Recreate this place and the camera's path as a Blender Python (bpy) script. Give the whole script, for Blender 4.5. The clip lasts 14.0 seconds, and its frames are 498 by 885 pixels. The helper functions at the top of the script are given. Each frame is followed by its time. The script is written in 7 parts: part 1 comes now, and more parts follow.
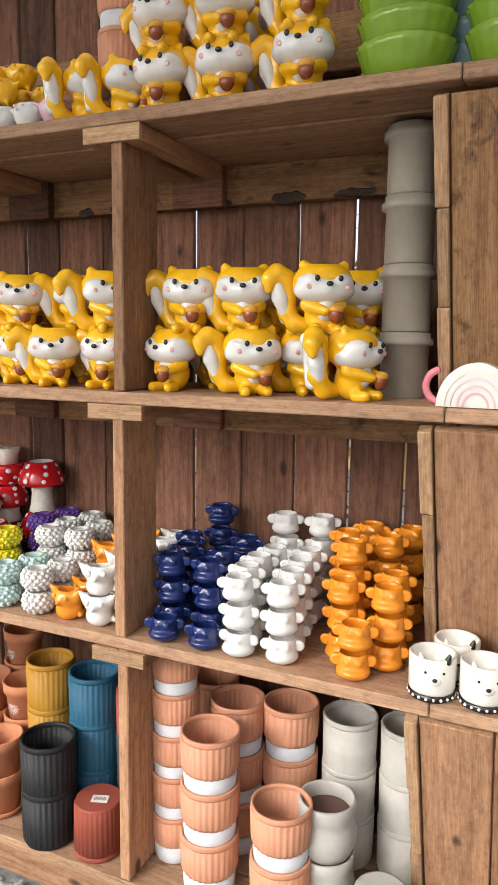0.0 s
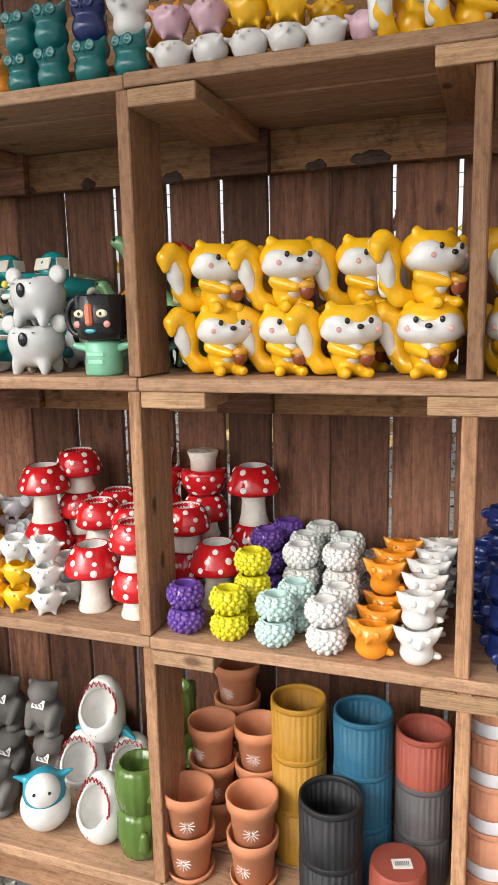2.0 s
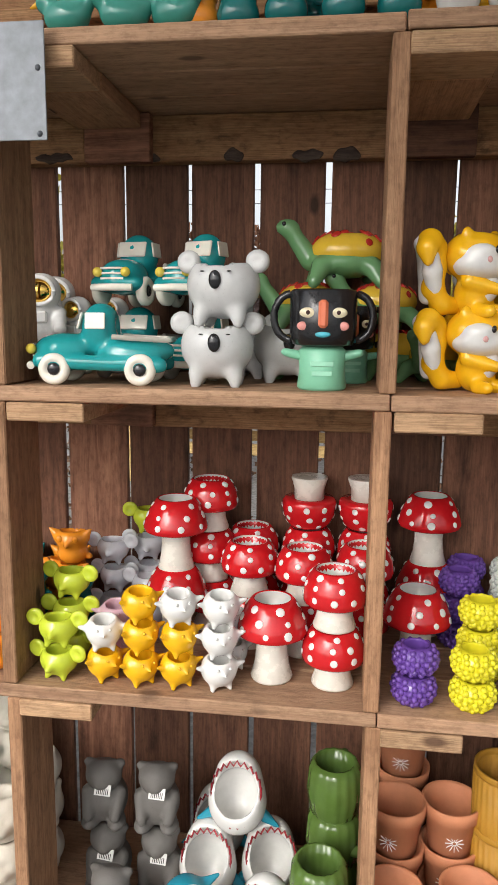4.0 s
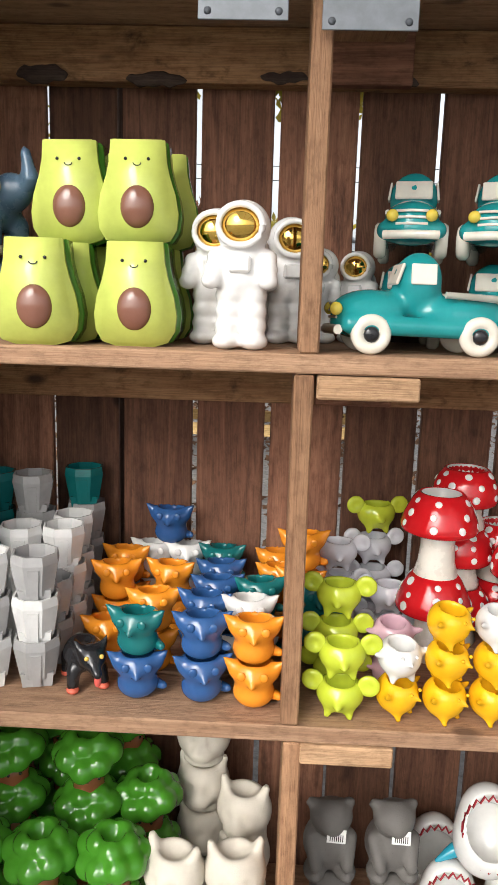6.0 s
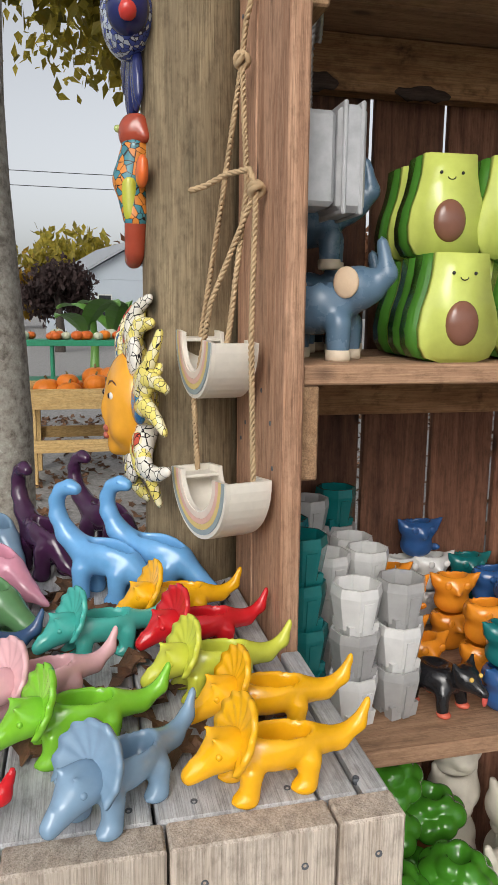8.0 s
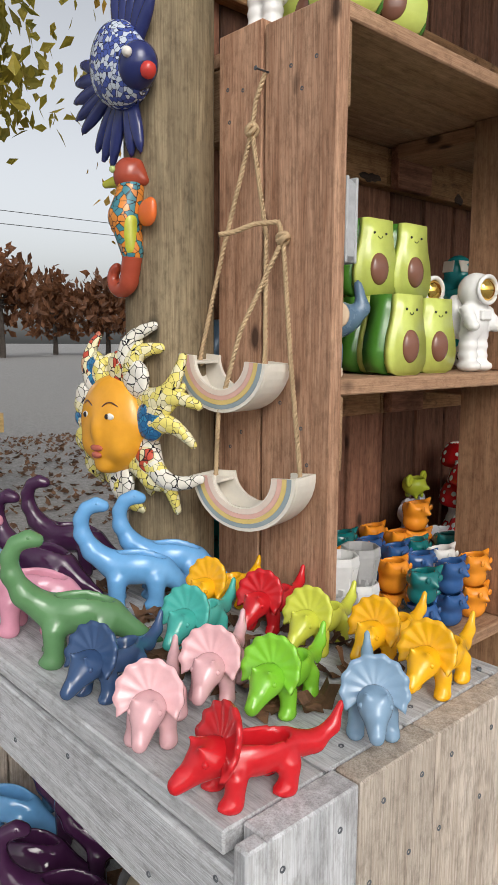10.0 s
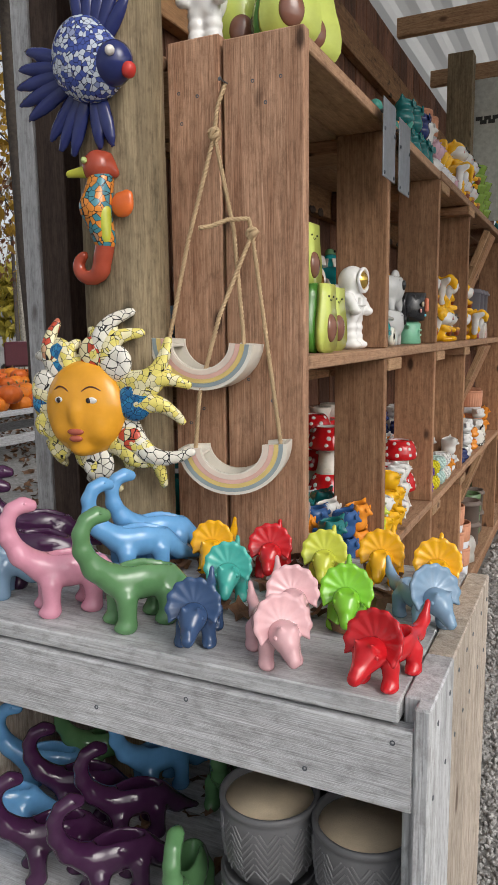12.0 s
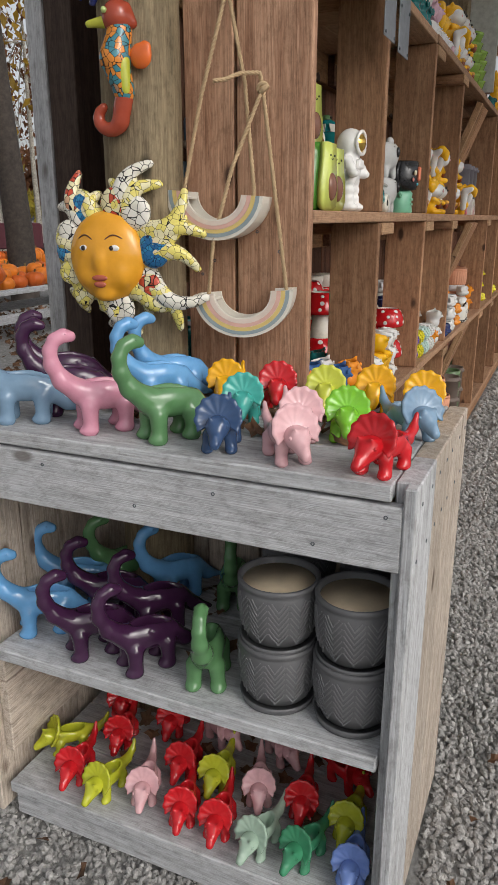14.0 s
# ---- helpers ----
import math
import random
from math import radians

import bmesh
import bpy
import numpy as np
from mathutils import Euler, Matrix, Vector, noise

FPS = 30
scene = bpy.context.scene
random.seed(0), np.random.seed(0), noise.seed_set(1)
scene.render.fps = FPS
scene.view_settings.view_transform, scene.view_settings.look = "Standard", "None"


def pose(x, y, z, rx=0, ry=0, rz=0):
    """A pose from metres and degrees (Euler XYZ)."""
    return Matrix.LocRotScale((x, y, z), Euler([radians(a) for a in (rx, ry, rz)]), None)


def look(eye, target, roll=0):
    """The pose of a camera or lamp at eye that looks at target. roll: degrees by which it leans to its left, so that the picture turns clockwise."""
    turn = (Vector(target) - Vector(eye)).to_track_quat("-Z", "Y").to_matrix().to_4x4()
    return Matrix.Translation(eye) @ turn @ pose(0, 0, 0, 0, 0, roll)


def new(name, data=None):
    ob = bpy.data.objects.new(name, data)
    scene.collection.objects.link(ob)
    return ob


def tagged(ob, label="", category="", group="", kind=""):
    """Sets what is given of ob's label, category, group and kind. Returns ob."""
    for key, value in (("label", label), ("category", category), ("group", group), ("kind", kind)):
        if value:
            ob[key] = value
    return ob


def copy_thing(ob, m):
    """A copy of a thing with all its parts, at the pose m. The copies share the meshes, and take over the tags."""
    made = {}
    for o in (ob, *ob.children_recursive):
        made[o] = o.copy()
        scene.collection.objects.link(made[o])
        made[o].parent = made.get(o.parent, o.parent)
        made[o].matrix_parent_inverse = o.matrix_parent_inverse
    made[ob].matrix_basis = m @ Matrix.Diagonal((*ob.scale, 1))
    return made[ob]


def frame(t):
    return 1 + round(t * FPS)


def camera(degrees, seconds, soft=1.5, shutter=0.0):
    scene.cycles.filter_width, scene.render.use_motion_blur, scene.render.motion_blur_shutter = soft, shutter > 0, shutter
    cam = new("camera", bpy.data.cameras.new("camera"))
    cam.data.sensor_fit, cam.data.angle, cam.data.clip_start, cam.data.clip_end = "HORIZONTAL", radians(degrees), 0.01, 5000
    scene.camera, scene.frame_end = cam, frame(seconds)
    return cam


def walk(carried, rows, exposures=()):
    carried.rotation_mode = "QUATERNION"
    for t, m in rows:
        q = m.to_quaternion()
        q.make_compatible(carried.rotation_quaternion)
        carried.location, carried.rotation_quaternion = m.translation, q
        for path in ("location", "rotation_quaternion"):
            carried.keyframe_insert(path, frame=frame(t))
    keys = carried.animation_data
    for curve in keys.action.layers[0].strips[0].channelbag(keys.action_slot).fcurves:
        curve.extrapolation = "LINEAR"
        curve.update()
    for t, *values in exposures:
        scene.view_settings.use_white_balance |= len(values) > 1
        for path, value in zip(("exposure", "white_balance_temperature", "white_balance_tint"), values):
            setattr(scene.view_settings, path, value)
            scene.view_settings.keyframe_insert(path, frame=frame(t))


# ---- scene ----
cam = camera(38.3, 14.0)
PATH = [
    (0, (2.926, -1.315, 1.416), (2.115, 0.491, 1.136), 0.8),
    (0.5, (2.705, -1.337, 1.418), (1.903, 0.47, 1.112), 0.1),
    (1, (2.487, -1.301, 1.404), (1.669, 0.496, 1.085), -0.7),
    (1.5, (2.275, -1.31, 1.408), (1.521, 0.512, 1.073), -1.0),
    (2, (2.057, -1.319, 1.424), (1.412, 0.542, 1.076), -1.2),
    (2.2, (1.991, -1.297, 1.425), (1.365, 0.571, 1.079), -1.4),
    (4.3, (1.196, -1.156, 1.414), (0.948, 0.802, 1.089), 0.8),
    (4.5, (1.142, -1.117, 1.404), (0.872, 0.839, 1.085), 0.8),
    (5, (0.981, -1.004, 1.385), (0.709, 0.948, 1.043), 0.8),
    (5.5, (0.858, -0.976, 1.38), (0.644, 0.976, 1.002), 1.4),
    (6, (0.636, -0.998, 1.371), (0.561, 0.964, 0.988), 1.7),
    (6.5, (0.426, -1.006, 1.369), (0.423, 0.961, 1.01), 1.0),
    (7, (0.176, -0.899, 1.367), (0.361, 1.063, 1.03), 0.8),
    (7.5, (-0.014, -0.891, 1.37), (0.221, 1.062, 1.009), 0.4),
    (8, (-0.231, -0.887, 1.365), (0.222, 1.029, 1.016), 0.6),
    (8.2, (-0.276, -0.889, 1.368), (0.203, 1.023, 1.027), 0.1),
    (10.3, (-0.899, -0.703, 1.357), (0.56, 0.641, 1.104), 0.1),
    (10.5, (-0.917, -0.638, 1.341), (0.608, 0.633, 1.096), -0.3),
    (11, (-0.973, -0.518, 1.349), (0.675, 0.568, 1.028), -0.9),
    (11.5, (-1.138, -0.481, 1.335), (0.612, 0.43, 1.005), -1.2),
    (12, (-1.235, -0.496, 1.351), (0.549, 0.353, 1.046), -0.7),
    (12.5, (-1.233, -0.565, 1.359), (0.556, 0.265, 1.024), -0.4),
    (13, (-1.254, -0.568, 1.314), (0.53, 0.227, 0.887), -0.0),
    (13.5, (-1.34, -0.518, 1.277), (0.428, 0.254, 0.751), 0.1),
    (14, (-1.42, -0.517, 1.287), (0.326, 0.255, 0.69), -0.1),
]
walk(cam, [(t, look(eye, target, roll)) for t, eye, target, roll in PATH],
     exposures=[(0.0, 1.02), (2.2, 0.92), (4.3, 0.66), (6.0, 0.76), (7.0, 0.62), (8.2, 0.18), (10.3, 0.2), (12.0, 0.06), (13.0, -0.05), (14.0, -0.06)])

world = bpy.data.worlds.new("overcast")
scene.world = world
world.use_nodes = True
wn = world.node_tree
sky = wn.nodes.new("ShaderNodeTexSky")
sky.sky_type, sky.sun_disc = "NISHITA", False
sky.sun_elevation, sky.sun_rotation = radians(35), radians(207)
sky.air_density, sky.dust_density = 1.0, 4.0
pale = wn.nodes.new("ShaderNodeHueSaturation")
pale.inputs["Saturation"].default_value = 0.22
wn.links.new(sky.outputs[0], pale.inputs["Color"])
wn.links.new(pale.outputs[0], wn.nodes["Background"].inputs[0])
wn.nodes["Background"].inputs[1].default_value = 0.15
sun = new("sun", bpy.data.lights.new("sun", "SUN"))
sun.data.energy, sun.data.angle, sun.data.color = 0.55, radians(30), (1.0, 0.96, 0.9)
sun.matrix_world = look((-3, -6, 4.6), (0, 0, 0))


# ---- materials ----
MATS = {}


def nodes_of(name):
    m = bpy.data.materials.new(name)
    m.use_nodes = True
    return m, m.node_tree, m.node_tree.nodes["Principled BSDF"]


def ramp(nt, src, stops):
    r = nt.nodes.new("ShaderNodeValToRGB")
    while len(r.color_ramp.elements) < len(stops):
        r.color_ramp.elements.new(0.5)
    for e, (p, c) in zip(r.color_ramp.elements, stops):
        e.position, e.color = p, (*c, 1)
    nt.links.new(src, r.inputs[0])
    return r.outputs[0]


def mixed(nt, mode, fac, a, b):
    n = nt.nodes.new("ShaderNodeMix")
    n.data_type, n.blend_type = "RGBA", mode
    for sock, v in ((n.inputs[0], fac), (n.inputs[6], a), (n.inputs[7], b)):
        if isinstance(v, bpy.types.NodeSocket):
            nt.links.new(v, sock)
        elif isinstance(v, (int, float)):
            sock.default_value = v
        else:
            sock.default_value = (*v, 1)
    return n.outputs[2]


def coords(nt, scale, jitter=True):
    tc = nt.nodes.new("ShaderNodeTexCoord")
    mp = nt.nodes.new("ShaderNodeMapping")
    mp.inputs["Scale"].default_value = scale
    nt.links.new(tc.outputs["Object"], mp.inputs["Vector"])
    if jitter:
        oi = nt.nodes.new("ShaderNodeObjectInfo")
        mu = nt.nodes.new("ShaderNodeVectorMath")
        mu.operation = "SCALE"
        mu.inputs[0].default_value = (37.0, 53.0, 71.0)
        nt.links.new(oi.outputs["Random"], mu.inputs["Scale"])
        nt.links.new(mu.outputs[0], mp.inputs["Location"])
    return mp.outputs[0]


def tex_noise(nt, vec, scale, detail=4.0, rough=0.55, distort=0.0):
    n = nt.nodes.new("ShaderNodeTexNoise")
    n.inputs["Scale"].default_value, n.inputs["Detail"].default_value = scale, detail
    n.inputs["Roughness"].default_value, n.inputs["Distortion"].default_value = rough, distort
    nt.links.new(vec, n.inputs["Vector"])
    return n.outputs[0]


def bump(nt, bsdf, height, strength, distance=0.002):
    b = nt.nodes.new("ShaderNodeBump")
    b.inputs["Strength"].default_value, b.inputs["Distance"].default_value = strength, distance
    nt.links.new(height, b.inputs["Height"])
    nt.links.new(b.outputs[0], bsdf.inputs["Normal"])


def wood(name, light, dark, stain=(0.03, 0.015, 0.01), knots=True, stain_amount=0.5, rough=0.75, spread=0.35, streak=0.5, blot=(1.5, 6, 6)):
    """Sawn board; the grain runs along the board's own x."""
    m, nt, bs = nodes_of(name)
    grain = tex_noise(nt, coords(nt, (1.2, 17, 17)), 3.0, 6, 0.6, 0.8)
    fine = tex_noise(nt, coords(nt, (4, 160, 160)), 3.0, 3, 0.6)
    col = ramp(nt, grain, [(0.3, dark), (0.7, light)])
    col = mixed(nt, "MULTIPLY", streak, col, ramp(nt, fine, [(0.34, (0.38, 0.34, 0.31)), (0.60, (1.08, 1.08, 1.08))]))
    big = tex_noise(nt, coords(nt, blot), 2.2, 5, 0.65, 0.3)
    col = mixed(nt, "MIX", ramp(nt, big, [(0.56, (0, 0, 0)), (0.74, (stain_amount,) * 3)]), col, stain)
    scuff = tex_noise(nt, coords(nt, (14, 30, 30)), 2.5, 6, 0.72)
    col = mixed(nt, "MULTIPLY", 0.55, col, ramp(nt, scuff, [(0.36, (0.5, 0.47, 0.45)), (0.52, (1.0, 1.0, 1.0)), (0.68, (1.12, 1.1, 1.08))]))
    if knots:
        v = nt.nodes.new("ShaderNodeTexVoronoi")
        v.inputs["Scale"].default_value = 1.0
        nt.links.new(coords(nt, (4.5, 9, 9)), v.inputs["Vector"])
        col = mixed(nt, "MIX", ramp(nt, v.outputs["Distance"], [(0.07, (0.85,) * 3), (0.13, (0.0,) * 3)]), col, stain)
    oi = nt.nodes.new("ShaderNodeObjectInfo")
    hs = nt.nodes.new("ShaderNodeHueSaturation")
    mr = nt.nodes.new("ShaderNodeMapRange")
    mr.inputs["To Min"].default_value, mr.inputs["To Max"].default_value = 1 - spread, 1 + spread
    nt.links.new(oi.outputs["Random"], mr.inputs[0])
    nt.links.new(mr.outputs[0], hs.inputs["Value"])
    nt.links.new(col, hs.inputs["Color"])
    nt.links.new(hs.outputs[0], bs.inputs["Base Color"])
    bs.inputs["Roughness"].default_value = rough
    bs.inputs["Specular IOR Level"].default_value = 0.25
    bump(nt, bs, fine, 0.75, 0.002)
    MATS[name] = m
    return m


def glaze(color, rough=0.16, speck=0.0, matte=False):
    """Glazed ceramic: thin colour pooling, soft waviness, gloss."""
    key = ("glaze", color, rough, speck, matte)
    if key in MATS:
        return MATS[key]
    m, nt, bs = nodes_of("glaze")
    vec = coords(nt, (1, 1, 1))
    pool = tex_noise(nt, vec, 28, 4, 0.6)
    col = ramp(nt, pool, [(0.3, tuple(c * 0.90 for c in color)), (0.72, tuple(min(1, c * 1.06 + 0.006) for c in color))])
    if speck:
        sp = tex_noise(nt, vec, 520, 2, 0.5)
        col = mixed(nt, "MIX", ramp(nt, sp, [(0.66, (0, 0, 0)), (0.74, (speck,) * 3)]), col, tuple(c * 0.4 for c in color))
    nt.links.new(col, bs.inputs["Base Color"])
    rg = nt.nodes.new("ShaderNodeMapRange")
    rg.inputs["To Min"].default_value, rg.inputs["To Max"].default_value = rough * 0.7, rough * 1.5
    nt.links.new(pool, rg.inputs[0])
    nt.links.new(rg.outputs[0], bs.inputs["Roughness"])
    bs.inputs["Specular IOR Level"].default_value = 0.3 if matte else 0.55
    bump(nt, bs, tex_noise(nt, vec, 70 if not matte else 400, 3), 0.12 if not matte else 0.3, 0.002)
    MATS[key] = m
    return m


def stone_mat(name, stops, scale, rough=0.9, island=False):
    m, nt, bs = nodes_of(name)
    vec = coords(nt, (1, 1, 1), jitter=False)
    col = ramp(nt, tex_noise(nt, vec, scale, 8, 0.7), stops)
    if island:
        g = nt.nodes.new("ShaderNodeNewGeometry")
        col = mixed(nt, "MULTIPLY", 0.8, col, ramp(nt, g.outputs["Random Per Island"], [(0.0, (0.42, 0.41, 0.40)), (0.5, (0.78, 0.77, 0.76)), (1.0, (1.0, 0.99, 0.97))]))
    nt.links.new(col, bs.inputs["Base Color"])
    bs.inputs["Roughness"].default_value = rough
    bump(nt, bs, tex_noise(nt, vec, scale * 4, 5), 0.6, 0.006)
    return m


def plain(name, color, rough=0.5, metal=0.0):
    if name in MATS:
        return MATS[name]
    m, nt, bs = nodes_of(name)
    vec = coords(nt, (1, 1, 1))
    n = tex_noise(nt, vec, 40, 5, 0.6)
    nt.links.new(ramp(nt, n, [(0.3, tuple(c * 0.8 for c in color)), (0.7, tuple(min(1, c * 1.12) for c in color))]), bs.inputs["Base Color"])
    bs.inputs["Roughness"].default_value, bs.inputs["Metallic"].default_value = rough, metal
    bump(nt, bs, n, 0.1, 0.001)
    MATS[name] = m
    return m


CEDAR = wood("cedar", (0.47, 0.265, 0.148), (0.27, 0.138, 0.074), stain_amount=0.32, spread=0.25, streak=0.32)
SHELF = wood("dusty_shelf", (0.49, 0.305, 0.188), (0.32, 0.182, 0.108), stain=(0.12, 0.07, 0.045), stain_amount=0.3, spread=0.16, streak=0.3)
PALE = wood("pale_pine", (0.50, 0.32, 0.185), (0.36, 0.21, 0.115), stain=(0.1, 0.05, 0.03), stain_amount=0.3, spread=0.2)
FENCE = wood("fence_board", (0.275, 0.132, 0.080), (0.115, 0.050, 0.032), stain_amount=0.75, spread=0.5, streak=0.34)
MOULD = wood("stained_rail", (0.40, 0.23, 0.112), (0.25, 0.125, 0.058), stain=(0.02, 0.012, 0.008), stain_amount=0.9, spread=0.15, blot=(7, 10, 10))
PANEL = wood("end_board", (0.56, 0.345, 0.225), (0.30, 0.155, 0.092), stain_amount=0.25, spread=0.12)
GREY = wood("weathered_board", (0.60, 0.61, 0.625), (0.41, 0.42, 0.435), stain=(0.16, 0.145, 0.135), stain_amount=0.5, spread=0.1, streak=0.38)
TAN = wood("side_plank", (0.60, 0.53, 0.455), (0.42, 0.35, 0.285), stain=(0.1, 0.06, 0.04), stain_amount=0.5, spread=0.2)
POLE = wood("treated_pole", (0.33, 0.26, 0.16), (0.17, 0.13, 0.08), stain=(0.045, 0.04, 0.025), stain_amount=0.6, spread=0.05)
DARK = wood("dark_timber", (0.10, 0.07, 0.055), (0.045, 0.03, 0.025), spread=0.1)
GRAVEL = stone_mat("gravel_bed", [(0.3, (0.13, 0.126, 0.12)), (0.7, (0.38, 0.372, 0.36))], 30)
STONE = stone_mat("gravel_stone", [(0.3, (0.32, 0.314, 0.306)), (0.7, (0.54, 0.53, 0.515))], 60, island=True)

# ---- mesh tools ----


def finish(bm, name="mesh", smooth=False):
    me = bpy.data.meshes.new(name)
    bm.normal_update()
    bm.to_mesh(me)
    bm.free()
    if smooth:
        me.polygons.foreach_set("use_smooth", [True] * len(me.polygons))
    return me


def part(name, me, mat, parent=None, label="", m=None):
    """One mesh object; a bmesh or a mesh, under a thing or a part."""
    if isinstance(me, bmesh.types.BMesh):
        me = finish(me, name)
    if mat and not me.materials:
        me.materials.append(mat)
    ob = new(name, me)
    if parent:
        ob.parent = parent
    if m is not None:
        ob.matrix_basis = m
    if label:
        ob["label"] = label
    return ob


def box_bm(sx, sy, sz, bevel=0.002, at=(0, 0, 0)):
    bm = bmesh.new()
    bmesh.ops.create_cube(bm, size=1, matrix=Matrix.Translation(at) @ Matrix.Diagonal((sx, sy, sz, 1)))
    if bevel:
        bmesh.ops.bevel(bm, geom=bm.edges[:], offset=bevel, segments=1, affect="EDGES")
    return bm


def board(name, lo, hi, mat, parent, label="", bevel=0.0025):
    """A sawn board from corner to corner, its own x along its longest side."""
    lo, hi = Vector(lo), Vector(hi)
    size, mid = hi - lo, (lo + hi) / 2
    ax = max(range(3), key=lambda i: size[i])
    rest = [i for i in range(3) if i != ax]
    L, W, T = size[ax], size[rest[0]], size[rest[1]]
    bm = bmesh.new()
    n = max(2, int(L / 0.12))
    bmesh.ops.create_cube(bm, size=1, matrix=Matrix.Diagonal((L, W, T, 1)))
    bmesh.ops.bevel(bm, geom=bm.edges[:], offset=min(bevel, W / 5, T / 5), segments=1, affect="EDGES")
    rot = Matrix.Identity(3)
    ex, ey = Vector((0, 0, 0)), Vector((0, 0, 0))
    ex[ax], ey[rest[0]] = 1, 1
    ez = ex.cross(ey)
    rot = Matrix((ex, ey, ez)).transposed().to_4x4()
    return part(name, bm, mat, parent, label, Matrix.Translation(mid) @ rot)


def lathe(profile, seg=32, rib=None, close=True):
    """A turned shape from (radius, height) pairs, inside and out; rib(angle, height) scales the radius."""
    vs, fs = [], []
    n = len(profile)
    for r, z in profile:
        for i in range(seg):
            a = 2 * math.pi * i / seg
            k = rib(a, z) if rib else 1
            vs.append((r * k * math.cos(a), r * k * math.sin(a), z))
    for j in range(n - 1):
        for i in range(seg):
            i2 = (i + 1) % seg
            fs.append((j * seg + i, j * seg + i2, (j + 1) * seg + i2, (j + 1) * seg + i))
    if close:
        fs.append(tuple(range(seg - 1, -1, -1)))
        fs.append(tuple((n - 1) * seg + i for i in range(seg)))
    me = bpy.data.meshes.new("turned")
    me.from_pydata(vs, [], fs)
    me.polygons.foreach_set("use_smooth", [len(p.vertices) == 4 for p in me.polygons])
    return me


def field(prims, k):
    def f(P):
        d = None
        for p in prims:
            if p[0] == "e":
                q = P - np.array(p[1])
                if len(p) > 3:
                    q = q @ np.array(Euler([radians(a) for a in p[3]]).to_matrix())
                r = np.array(p[2])
                k0 = np.linalg.norm(q / r, axis=1)
                k1 = np.linalg.norm(q / (r * r), axis=1) + 1e-9
                e = k0 * (k0 - 1) / k1
            else:
                a, b, ra, rb = np.array(p[1]), np.array(p[2]), p[3], p[4]
                ab = b - a
                t = np.clip(((P - a) @ ab) / max(1e-9, ab @ ab), 0, 1)
                e = np.linalg.norm(P - a - t[:, None] * ab, axis=1) - (ra + t * (rb - ra))
            if d is None:
                d = e
            else:
                h = np.clip(0.5 + 0.5 * (d - e) / k, 0, 1)
                d = d * (1 - h) + e * h - k * h * (1 - h)
        return d
    return f


def bounds(prims):
    lo, hi = np.full(3, 1e9), np.full(3, -1e9)
    for p in prims:
        pts = [(np.array(p[1]), max(p[2]) if len(p) > 3 else np.array(p[2]))] if p[0] == "e" else [(np.array(p[1]), p[3]), (np.array(p[2]), p[4])]
        for c, r in pts:
            lo, hi = np.minimum(lo, c - r), np.maximum(hi, c + r)
    return lo, hi


